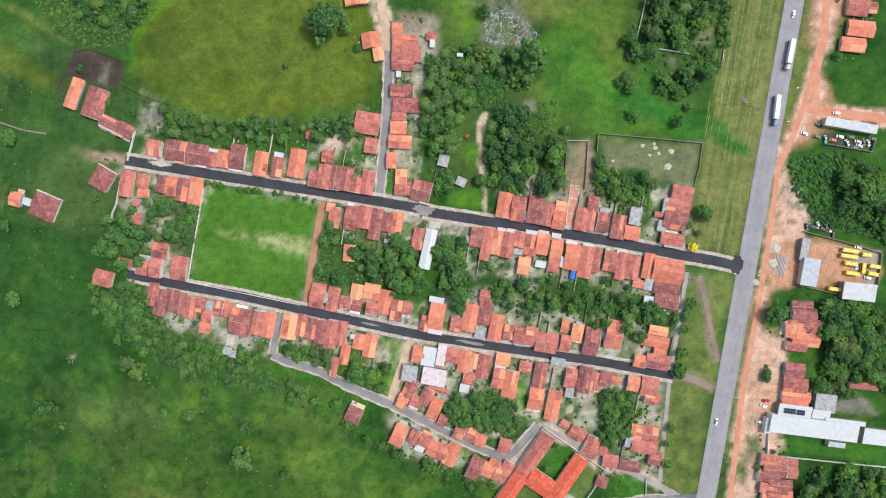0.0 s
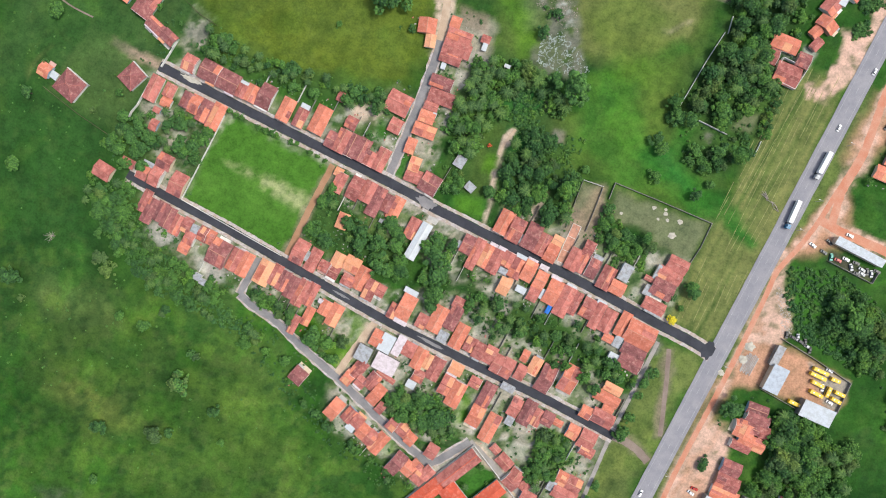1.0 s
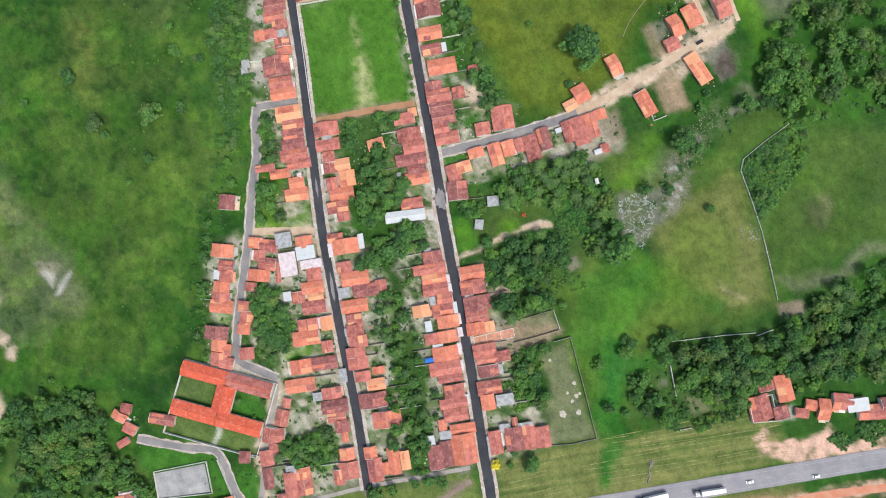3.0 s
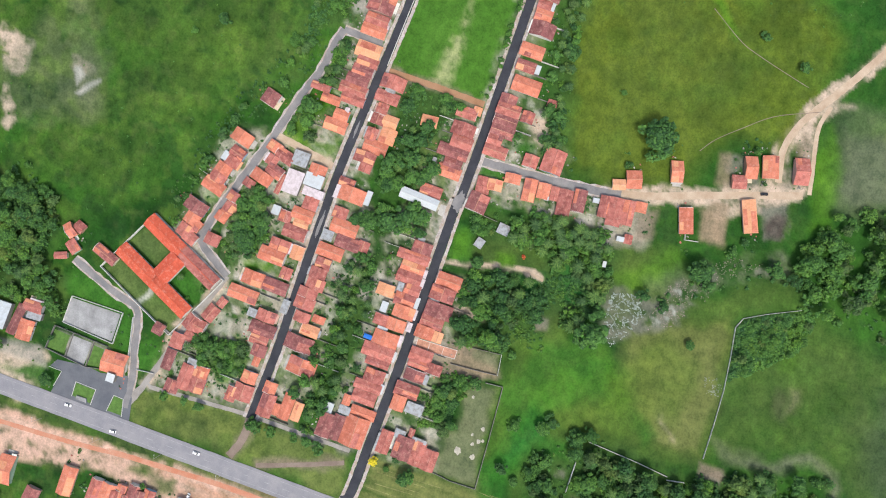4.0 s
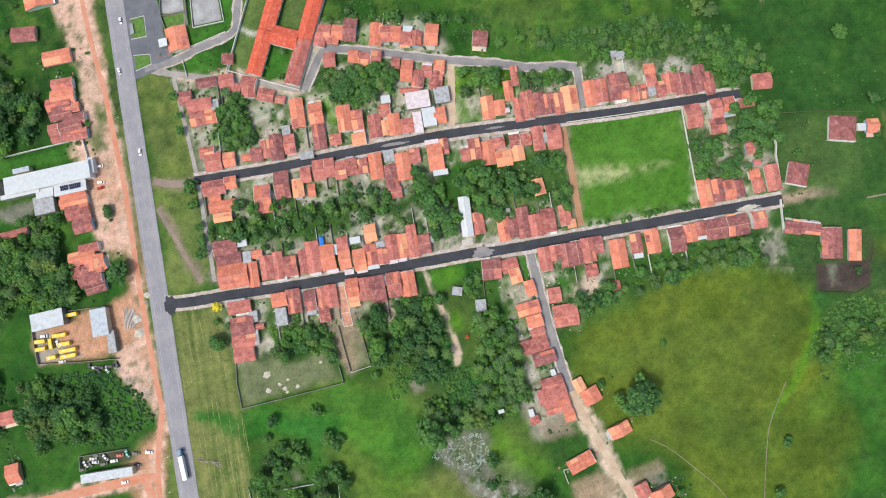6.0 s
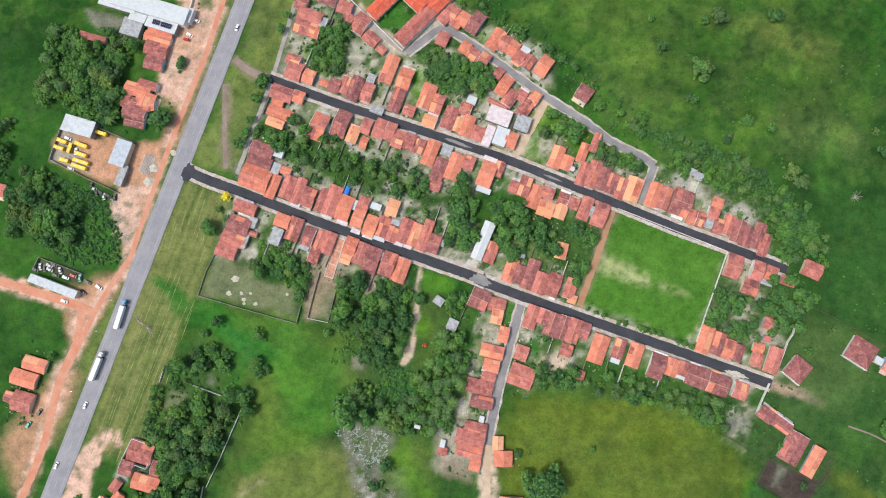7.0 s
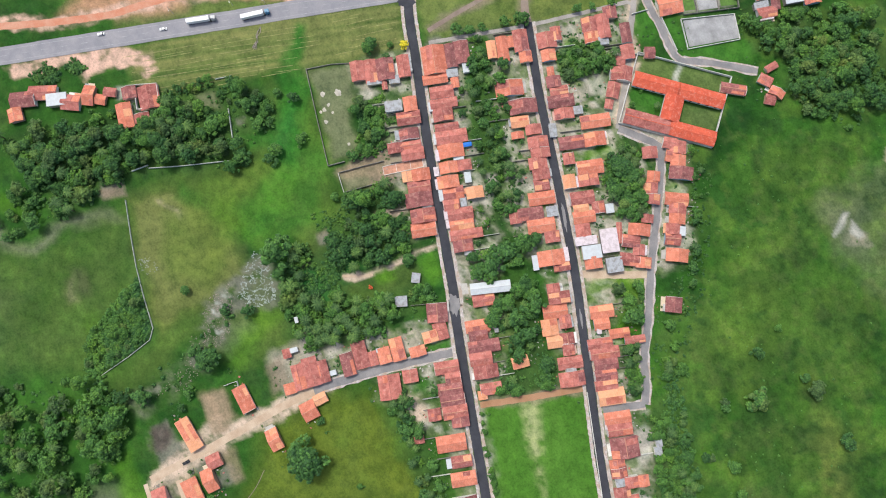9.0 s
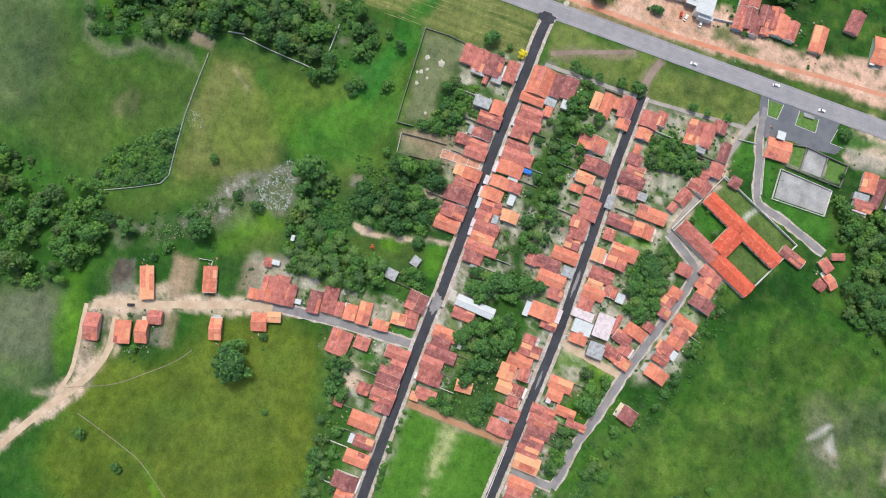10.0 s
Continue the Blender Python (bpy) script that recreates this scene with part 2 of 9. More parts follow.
TONES = {
    "pasture_olive": (0.090, 0.122, 0.017), "dryp": (0.130, 0.145, 0.046), "olive2": (0.078, 0.124, 0.030), "lush": (0.028, 0.128, 0.018),
    "scrub": (0.052, 0.100, 0.030), "greysoil": (0.150, 0.150, 0.118), "darksoil": (0.085, 0.062, 0.058), "browncrop": (0.27, 0.20, 0.135),
    "rock": (0.36, 0.37, 0.34), "rubble": (0.336, 0.328, 0.296), "mow": (0.150, 0.166, 0.056), "darkpasture": (0.020, 0.058, 0.015), "lightpasture": (0.057, 0.116, 0.022), "weedyverge": (0.085, 0.120, 0.040), "verge": (0.118, 0.150, 0.050), "pinksand": (0.52, 0.338, 0.268), "spring": (0.085, 0.205, 0.016), "teal": (0.020, 0.125, 0.034), "field": (0.058, 0.152, 0.019), "fieldlight": (0.085, 0.190, 0.030),
    "worn": (0.289, 0.315, 0.145), "lotsoil": (0.160, 0.168, 0.095), "lime": (0.088, 0.142, 0.028), "westlawn": (0.044, 0.090, 0.030), "corral": (0.060, 0.042, 0.040), "deeppasture": (0.023, 0.074, 0.017), "greyveil": (0.125, 0.140, 0.092), "straw": (0.27, 0.25, 0.12), "yard": (0.325, 0.290, 0.235), "lawn": (0.042, 0.138, 0.020),
    "lawndull": (0.104, 0.149, 0.050), "paleyard": (0.45, 0.44, 0.40), "sandy": (0.470, 0.362, 0.288), "reddish": (0.460, 0.245, 0.160),
    "concrete": (0.32, 0.29, 0.26), "yardbare": (0.32, 0.28, 0.23), "path": (0.48, 0.40, 0.28), "clay": (0.240, 0.182, 0.138),
}
PATCHES = []


def patch(kind, soft, strength, *corners):
    """A stretch of ground of another soil or sward, with a ragged edge."""
    PATCHES.append((kind, soft, strength, np.array(corners)))


patch("darkpasture", 30, 0.8, (-303.6, -3.3), (-206.9, -13.3), (-180.8, -53.2), (-164.6, -96.6), (-155.6, -181.0), (-334.7, -181.8))
patch("lightpasture", 25, 0.8, (-204.0, -197.7), (-119.5, -78.4), (13.6, -164.6), (23.4, -227.8), (-21.2, -323.9))
patch("lightpasture", 25, 0.5, (-76.5, -124.9), (-174.0, -92.1), (-268.5, -128.8), (-216.8, -168.5), (-46.7, -169.7))
patch("pasture_olive", 8, 0.8, (-178.1, 147.3), (-76.4, 153.4), (-43.8, 140.3), (-39.0, 95.0), (-44.0, 72.2), (-76.9, 67.3), (-129.6, 72.3), (-179.0, 80.6), (-190.4, 95.3))
patch("pasture_olive", 8, 0.8, (-80.3, 205.4), (-77.0, 156.1), (-63.1, 86.1), (-97.9, 65.2), (-159.9, 58.2), (-183.9, 179.3), (-147.5, 218.1))
patch("dryp", 7, 0.85, (106.7, 175.1), (105.1, 151.1), (94.2, 134.8), (68.9, 120.5), (41.3, 119.5), (31.8, 141.2), (29.5, 161.2), (23.3, 178.5), (36.0, 180.5), (62.3, 179.2))
patch("olive2", 6, 0.7, (11.8, 214.9), (22.3, 179.9), (28.8, 147.3), (20.9, 152.3), (14.4, 167.8), (-0.6, 191.4), (-7.7, 210.1))
patch("olive2", 6, 0.8, (5.3, 145.3), (14.4, 116.8), (5.9, 108.1), (-5.1, 112.4), (-12.5, 141.1))
patch("olive2", 5, 0.6, (111.4, 173.4), (112.2, 124.9), (119.1, 64.0), (156.4, 75.2), (85.3, 91.4), (69.9, 115.5), (100.3, 139.6))
patch("olive2", 6, 0.7, (-1.3, 146.6), (24.8, 146.5), (21.6, 114.3), (15.0, 109.4), (-7.8, 107.9))
patch("lush", 8, 0.9, (66.6, 114.8), (85.6, 98.3), (111.7, 83.2), (139.1, 71.6), (174.2, 59.6), (180.7, 45.1), (141.8, 58.2), (108.2, 65.2), (76.5, 82.6), (52.5, 98.0), (50.6, 107.8))
patch("lush", 5, 0.8, (87.1, 60.5), (147.6, 53.9), (152.3, 63.7), (126.2, 71.8), (100.1, 68.6), (67.5, 68.7))
patch("lush", 6, 0.6, (54.3, 91.5), (87.0, 81.7), (100.2, 52.4), (80.6, 55.6), (64.2, 75.2))
patch("scrub", 10, 0.6, (72.3, 296.0), (54.8, 242.9), (91.0, 186.0), (54.0, 177.2), (14.4, 219.0), (29.6, 264.0), (28.9, 284.5))
patch("greyveil", 14, 0.45, (129.9, 332.4), (142.1, 272.1), (100.4, 263.2), (70.9, 250.4), (53.5, 266.8), (41.6, 308.6))
patch("greyveil", 3.5, 0.85, (133.7, 259.4), (134.7, 254.3), (103.8, 246.6), (98.9, 234.9), (108.8, 211.1), (103.5, 185.5), (95.7, 180.2), (95.0, 187.0), (100.6, 212.6), (91.8, 234.8), (99.2, 251.3))
patch("greyveil", 10, 0.7, (-54.6, 275.9), (-46.3, 234.2), (-50.7, 223.0), (-89.7, 219.7), (-96.0, 251.4), (-86.1, 267.5))
patch("greysoil", 5, 0.75, (28.5, 149.0), (43.6, 116.6), (23.2, 106.9), (19.3, 117.9), (23.6, 139.3), (5.6, 143.7), (6.6, 155.8), (11.8, 163.8))
patch("greysoil", 5, 0.6, (-7.1, 206.8), (6.2, 165.9), (-4.1, 158.3), (-16.1, 201.2))
patch("greysoil", 4, 0.7, (48.2, 110.8), (32.0, 99.4), (19.0, 111.0), (19.2, 125.2), (19.7, 153.4), (32.6, 149.2))
patch("darksoil", 3, 0.8, (-26.1, 200.4), (-25.8, 190.4), (-37.0, 187.6), (-46.5, 193.7), (-39.5, 200.5))
patch("browncrop", 3, 0.85, (-18.7, 166.7), (-16.2, 154.5), (-36.3, 150.8), (-40.1, 161.6), (-39.5, 166.8))
patch("weedyverge", 3, 0.6, (38.7, 115.1), (22.6, 107.4), (19.2, 121.6), (30.9, 127.3))
patch("rock", 3, 0.6, (24.3, 152.4), (34.7, 135.0), (30.1, 132.3), (22.2, 145.8), (5.3, 145.3), (6.2, 148.9))
patch("mow", 4, 0.9, (164.2, 152.5), (194.9, 152.3), (189.3, 91.2), (175.8, 9.8), (169.0, -17.1), (141.7, -9.9), (143.6, 26.2), (147.6, 52.3), (152.9, 68.5), (152.6, 94.5))
patch("verge", 4, 0.9, (140.9, -23.1), (167.4, -22.4), (156.7, -82.6), (143.3, -152.8), (135.1, -163.0), (126.7, -149.5), (131.0, -89.3))
patch("verge", 4, 0.8, (200.4, 152.3), (211.1, 152.3), (207.0, 100.8), (197.3, 58.7), (188.9, 52.2), (194.8, 94.4))
patch("verge", 4, 0.8, (189.0, 49.0), (193.3, 42.5), (184.1, 3.2), (167.5, -109.2), (155.0, -162.9), (150.0, -162.9), (166.9, -62.7), (180.8, 3.2))
patch("verge", 4, 0.9, (152.8, -85.3), (144.9, -152.0), (128.8, -151.1), (124.5, -138.1), (127.0, -106.9), (130.2, -78.8))
patch("verge", 4, 0.9, (172.2, -92.4), (165.6, -148.8), (161.2, -197.7), (157.4, -205.1), (155.8, -171.0), (161.3, -118.4))
patch("mow", 5, 0.8, (174.6, 75.5), (192.4, -12.2), (163.6, -14.0), (141.8, -4.3), (145.9, 55.6))
patch("lush", 4, 0.8, (147.4, 63.7), (157.2, 63.7), (165.5, 52.3), (175.3, 48.3), (173.7, 44.1), (162.3, 45.8), (152.5, 52.3))
patch("field", 1.2, 1, (-143.3, 26.1), (-74.8, 19.1), (-86.1, -41.7), (-152.8, -28.8))
patch("fieldlight", 5, 0.35, (-148.6, -6.6), (-77.2, 3.3), (-82.4, -23.2), (-150.4, -19.9))
patch("worn", 4, 0.75, (-133.6, 1.0), (-120.3, 0.7), (-100.4, -0.0), (-80.6, -5.0), (-78.7, -14.9), (-82.3, -17.2), (-97.2, -9.9), (-117.0, -5.0))
patch("scrub", 5, 0.7, (-14.4, 104.6), (11.8, 109.4), (41.2, 85.0), (67.5, 52.4), (71.0, 26.2), (21.7, 24.6), (-9.5, 24.7), (-14.4, 68.8))
patch("scrub", 5, 0.7, (-72.3, 8.2), (-24.4, -5.0), (-11.2, -33.1), (-47.6, -29.8), (-79.1, -29.8))
patch("scrub", 5, 0.6, (21.8, -24.8), (87.7, -29.7), (127.4, -49.5), (111.0, -62.8), (68.1, -52.9), (28.4, -44.6))
patch("scrub", 5, 0.6, (-169.2, 75.7), (-119.7, 64.1), (-55.5, 70.6), (-50.6, 54.2), (-119.9, 51.0), (-166.1, 56.0))
patch("scrub", 5, 0.6, (109.3, 146.2), (167.5, 146.0), (156.8, 97.7), (137.6, 68.6), (106.5, 84.9))
patch("scrub", 6, 0.6, (155.0, 126.1), (125.2, 111.8), (116.1, 150.5), (119.0, 180.3), (107.2, 209.6), (165.8, 237.9), (160.3, 200.1))
patch("lotsoil", 3, 0.8, (87.8, 55.0), (146.0, 50.3), (140.4, 24.5), (120.1, 27.8), (116.7, 32.7), (87.3, 39.3))
patch("yard", 5, 0.62, (-176.7, 52.7), (-44.1, 32.9), (-40.2, 19.7), (-19.4, 14.8), (-44.2, 12.5), (-70.6, 16.5), (-146.5, 30.4), (-183.5, 39.6))
patch("yard", 5, 0.72, (-69.9, 14.8), (-19.4, 12.5), (-11.2, 8.2), (135.2, -16.5), (132.2, -42.9), (67.9, -23.1), (18.5, -26.4), (-24.4, -9.9), (-67.3, 3.3))
patch("yard", 5, 0.72, (29.9, 23.0), (87.4, 19.7), (141.3, 24.5), (138.4, -9.9), (87.5, -3.3), (31.6, 4.9))
patch("yard", 5, 0.62, (-50.5, 72.2), (-41.4, 68.9), (-42.4, 36.2), (-77.1, 36.2), (-77.0, 47.7), (-63.8, 55.9))
patch("yard", 5, 0.7, (-34.0, 120.9), (-11.1, 114.4), (-11.1, 101.4), (-17.7, 49.2), (-17.8, 16.4), (-36.2, 19.7), (-33.5, 75.4))
patch("yard", 5, 0.72, (-80.7, -29.8), (-17.8, -43.0), (21.8, -33.0), (68.1, -49.6), (127.4, -59.4), (129.3, -82.7), (68.2, -72.8), (-17.9, -59.0), (-82.5, -44.7))
patch("yard", 5, 0.72, (-176.5, -33.2), (-100.8, -45.8), (-17.9, -61.6), (68.2, -74.8), (131.0, -86.0), (123.3, -146.2), (88.4, -134.6), (53.5, -111.2), (48.4, -89.5), (-31.2, -93.0), (-51.1, -73.0), (-97.6, -69.7), (-130.9, -69.8), (-164.2, -59.8))
patch("yard", 5, 0.68, (-34.5, -101.4), (32.0, -129.7), (55.2, -114.5), (68.4, -121.2), (33.7, -149.9), (-34.6, -126.5))
patch("yard", 5, 0.6, (-194.5, 36.3), (-143.2, 28.0), (-153.8, -29.8), (-192.1, -24.9), (-180.2, -9.9), (-191.5, 16.5))
patch("yard", 4, 0.6, (-27.8, -63.0), (131.0, -86.0), (121.7, -149.6), (55.1, -112.9), (12.0, -123.0), (-31.2, -100.4))
patch("lush", 5, 0.6, (40.1, -82.8), (46.8, -84.5), (43.5, -96.2), (35.2, -106.2), (30.3, -111.3), (31.9, -101.2))
patch("yard", 4, 0.8, (-179.0, 80.6), (-167.5, 77.3), (-169.3, 62.6), (-177.7, 54.4), (-182.6, 56.0))
patch("westlawn", 12, 0.85, (-281.0, 115.1), (-218.1, 114.9), (-187.1, 95.3), (-179.0, 79.0), (-187.8, 42.9), (-194.8, 19.8), (-198.5, -6.6), (-249.9, 8.3), (-283.3, 3.3))
patch("darkpasture", 3, 0.8, (-274.8, 92.3), (-241.9, 82.4), (-232.1, 72.5), (-248.9, 61.1), (-275.4, 64.4))
patch("verge", 3, 0.5, (-261.2, 108.6), (-231.7, 92.2), (-230.3, 82.3), (-261.5, 93.9), (-274.6, 102.1))
patch("darkpasture", 1.2, 0.8, (-242.4, 54.5), (-235.0, 56.1), (-247.7, 36.4), (-259.7, 19.9), (-269.8, 13.3), (-269.7, 19.9), (-256.0, 36.4))
patch("clay", 2, 0.6, (-220.9, 50.2), (-191.1, 42.2), (-192.2, 39.6), (-209.3, 44.6))
patch("lawn", 2, 0.9, (113.9, -146.6), (117.5, -155.6), (100.4, -157.2), (98.0, -145.7), (100.7, -141.9))
patch("lawn", 2, 0.9, (85.6, -161.2), (86.4, -173.9), (78.5, -202.8), (65.5, -206.3), (65.6, -197.9), (77.9, -165.8))
patch("lawn", 2, 0.95, (257.1, -135.8), (187.0, -129.7), (187.5, -120.3), (243.8, -124.5), (257.4, -126.4))
patch("lawn", 1.5, 0.9, (73.2, -129.0), (62.1, -145.3), (51.8, -138.0), (62.9, -121.7))
patch("lawndull", 1.5, 0.9, (55.1, -155.7), (42.7, -174.0), (32.4, -166.6), (44.8, -148.4))
patch("lawndull", 1.5, 0.9, (91.2, -140.8), (60.1, -186.6), (51.5, -180.4), (82.5, -134.7))
patch("paleyard", 1, 0.9, (78.4, -161.0), (76.8, -163.3), (67.0, -156.3), (68.5, -154.0))
patch("pinksand", 5, 0.8, (188.5, 35.9), (195.7, 37.6), (205.3, 6.5), (202.4, -23.0), (192.7, -29.6), (186.1, -23.0))
patch("reddish", 3, 0.95, (202.8, -1.7), (249.6, -11.5), (247.7, -31.2), (202.6, -31.3), (183.0, -36.2), (188.9, 9.8))
patch("reddish", 4, 0.8, (197.9, 63.6), (210.7, 71.7), (210.9, 60.3), (198.1, 49.0), (188.6, 32.7))
patch("reddish", 5, 0.85, (169.9, -36.2), (186.2, -32.9), (180.3, -75.9), (167.6, -115.9), (164.7, -95.9))
patch("pinksand", 6, 0.85, (175.2, -66.0), (191.5, -59.4), (188.8, -95.9), (190.8, -125.9), (177.9, -146.0), (168.1, -156.1), (164.4, -126.0), (170.7, -95.9))
patch("pinksand", 5, 0.6, (213.0, 133.0), (222.7, 133.0), (218.3, 107.2), (210.7, 74.9), (205.8, 78.2))
patch("pinksand", 2.5, 0.9, (186.6, 133.9), (180.5, 134.7), (185.3, 155.1), (186.0, 169.8), (182.6, 179.6), (190.5, 177.3), (199.1, 185.0), (196.0, 199.6), (198.7, 218.6), (204.6, 221.5), (206.5, 197.5), (200.8, 180.5), (196.5, 171.2), (197.5, 159.1), (190.9, 143.3))
patch("pinksand", 2.5, 0.8, (181.2, 140.4), (174.5, 135.4), (173.6, 144.0), (178.6, 145.3))
patch("greysoil", 1.5, 0.8, (122.0, 184.5), (117.7, 174.4), (109.6, 175.8), (114.3, 192.8))
patch("paleyard", 1.5, 0.7, (172.8, 161.7), (170.9, 152.5), (150.3, 156.2), (165.5, 155.7), (165.1, 163.4))
patch("reddish", 6, 0.8, (242.3, 153.3), (223.3, 118.5), (206.7, 106.9), (212.1, 146.1), (228.0, 179.1))
patch("reddish", 5, 0.8, (226.0, 64.0), (203.2, 49.4), (201.4, 67.2), (207.0, 92.3), (216.3, 89.3))
patch("pinksand", 5, 0.95, (195.5, -64.1), (198.2, -95.0), (193.7, -127.1), (182.4, -142.8), (172.4, -182.3), (167.1, -227.1), (161.6, -252.5), (149.6, -254.1), (162.0, -183.8), (167.8, -141.6), (170.7, -116.9), (178.5, -91.4), (186.1, -62.2))
patch("pinksand", 5, 0.8, (182.8, -135.8), (174.9, -168.1), (178.6, -195.2), (181.1, -225.2), (169.3, -237.8), (168.2, -196.7), (171.8, -161.7))
patch("reddish", 3, 0.7, (188.9, -58.3), (182.0, -90.8), (174.2, -116.4), (170.2, -144.7), (164.4, -183.5), (159.5, -228.1), (156.1, -228.6), (161.3, -180.5), (166.4, -141.8), (170.0, -113.6), (177.8, -88.0))
patch("weedyverge", 3, 0.9, (169.0, -108.5), (164.3, -145.6), (158.5, -187.8), (153.3, -228.9), (149.9, -229.4), (154.0, -185.0), (158.8, -143.0), (163.4, -111.2))
patch("reddish", 4, 0.6, (190.8, -85.8), (193.2, -106.3), (182.9, -118.4), (180.6, -98.0))
patch("sandy", 5, 0.8, (120.2, -243.7), (117.2, -214.0), (126.2, -212.6), (140.7, -215.9), (146.0, -225.4))
patch("sandy", 5, 0.9, (8.5, -293.2), (-15.7, -290.2), (2.0, -279.2), (20.2, -277.7), (26.9, -283.9))
patch("sandy", 3, 0.8, (-25.8, -268.4), (-28.0, -263.7), (-15.7, -257.5), (-11.2, -259.1))
patch("sandy", 4, 0.8, (-71.3, -276.5), (-62.2, -257.2), (-44.3, -261.1), (-46.8, -267.8), (-65.7, -280.4))
patch("sandy", 3, 0.8, (-59.5, -229.3), (-54.4, -215.9), (-44.3, -225.1), (-53.4, -229.3))
patch("sandy", 3, 0.7, (-35.9, -266.9), (-18.7, -259.7), (-18.3, -262.1), (-26.0, -267.4))
patch("sandy", 4, 0.7, (-107.7, 228.4), (-105.2, 215.7), (-86.5, 203.8), (-74.0, 190.3), (-84.0, 191.1), (-104.0, 209.4), (-108.9, 218.1))
patch("sandy", 3, 0.7, (95.5, 154.8), (96.2, 156.9), (87.4, 145.6), (85.8, 146.6))
patch("concrete", 1, 0.9, (224.4, -8.2), (251.2, -12.2), (249.0, -31.2), (241.8, -29.6))
patch("darksoil", 1.5, 0.7, (215.8, 57.1), (245.2, 51.5), (243.6, 46.3), (215.9, 50.6))
patch("yardbare", 4, 0.85, (-9.3, 125.0), (-5.7, 98.8), (-27.9, 92.2), (-35.0, 119.1))
patch("sandy", 5, 0.8, (-40.5, 188.5), (-34.7, 159.5), (-42.0, 154.4), (-51.9, 162.2), (-53.2, 185.3), (-65.2, 195.8), (-60.2, 203.7))
patch("sandy", 3, 0.85, (-67.1, 55.9), (-56.5, 54.2), (-58.9, 47.7), (-68.8, 44.4), (-70.4, 49.3))
patch("path", 1.5, 0.8, (22.0, 70.3), (22.2, 64.3), (19.6, 53.6), (19.6, 43.4), (17.6, 43.0), (17.0, 56.4), (18.3, 66.8))
patch("clay", 3, 0.7, (-2.9, 60.7), (0.3, 60.7), (1.0, 54.1), (-2.9, 54.1))
patch("clay", 4, 0.55, (67.6, 32.8), (80.7, 32.8), (80.9, 11.5), (67.8, 3.3))
patch("clay", 3, 0.8, (90.8, 22.0), (73.4, 8.1), (65.2, 17.2), (65.3, 32.0), (71.4, 49.6), (80.4, 53.9), (84.8, 37.6))
patch("concrete", 2, 0.8, (102.2, -205.5), (107.0, -172.9), (118.0, -176.7), (110.3, -207.0))
patch("deeppasture", 20, 0.6, (-121.8, -138.4), (-282.8, -155.5), (-281.5, 47.6), (-200.2, 21.2), (-192.4, -22.6), (-151.7, -42.9), (-122.4, -79.5))
patch("lawn", 2, 0.85, (-1.3, 23.7), (18.4, 26.9), (22.4, 13.8), (-1.3, 15.8))
patch("lawn", 1.5, 0.9, (-38.2, 34.5), (-31.2, 34.5), (-31.9, 21.1), (-38.9, 21.1))
patch("lawn", 1.5, 0.9, (-55.6, 50.9), (-48.6, 50.9), (-49.0, 38.8), (-55.9, 39.5))
patch("lawndull", 2, 0.8, (-48.2, -3.3), (-37.6, -3.3), (-40.9, -16.5), (-50.9, -18.2))
patch("pinksand", 3, 0.6, (-207.7, 43.9), (-188.8, 41.9), (-188.8, 39.6), (-206.1, 40.9))
patch("lotsoil", 2, 0.8, (143.6, 117.8), (153.6, 118.4), (151.2, 106.8), (140.5, 105.8))
patch("greysoil", 1.5, 0.7, (126.6, 99.7), (131.8, 99.7), (131.2, 94.5), (126.6, 94.6))
patch("lush", 3, 0.7, (111.3, 99.5), (121.0, 99.4), (122.9, 78.4), (111.4, 80.0))
patch("clay", 1.5, 0.7, (34.0, 95.4), (37.3, 95.4), (36.3, 84.4), (34.0, 83.4))
patch("clay", 2, 0.7, (44.5, 75.9), (50.4, 75.9), (51.1, 69.4), (45.2, 68.7))
patch("olive2", 4, 0.7, (39.6, 85.0), (57.6, 88.2), (59.3, 73.6), (41.3, 72.0))
patch("olive2", 3, 0.6, (4.6, 63.9), (15.1, 67.2), (16.8, 26.3), (3.6, 24.6), (3.6, 39.4))
patch("lotsoil", 1.5, 0.8, (68.9, 51.7), (80.6, 51.7), (79.4, 36.0), (68.9, 36.1))
patch("paleyard", 2, 0.7, (67.7, 19.7), (77.5, 24.6), (79.3, 9.8), (67.8, 8.2))
patch("sandy", 1, 0.8, (36.8, 34.5), (38.8, 35.1), (36.2, 23.0), (33.6, 21.3))
patch("sandy", 1, 0.8, (48.6, 36.7), (51.2, 36.7), (49.3, 21.3), (45.4, 19.7))
patch("olive2", 6, 0.45, (-118.0, -167.6), (-150.9, -175.5), (-197.0, -159.7), (-203.4, -144.1), (-174.4, -145.2), (-141.8, -154.2))
patch("darkpasture", 4, 0.9, (-146.5, -177.3), (-161.2, -176.6), (-198.1, -164.0), (-209.8, -154.6), (-176.8, -165.2), (-153.5, -169.2))
patch("darkpasture", 3, 0.9, (-86.7, -189.2), (-94.9, -187.3), (-97.4, -173.1), (-88.5, -176.6))
patch("greysoil", 8, 0.5, (-134.7, -248.8), (-168.3, -264.7), (-184.3, -225.7), (-161.7, -218.9))
patch("olive2", 4, 0.6, (-113.6, -169.3), (-132.4, -176.3), (-135.6, -164.5), (-119.9, -158.9))
patch("corral", 1.2, 0.95, (-219.0, 103.9), (-208.4, 105.8), (-188.0, 97.9), (-193.5, 83.6), (-212.0, 87.9), (-223.8, 90.5))
patch("greysoil", 1.5, 0.6, (-201.9, 99.3), (-196.9, 97.9), (-198.8, 85.5), (-202.1, 86.2), (-204.7, 86.9))
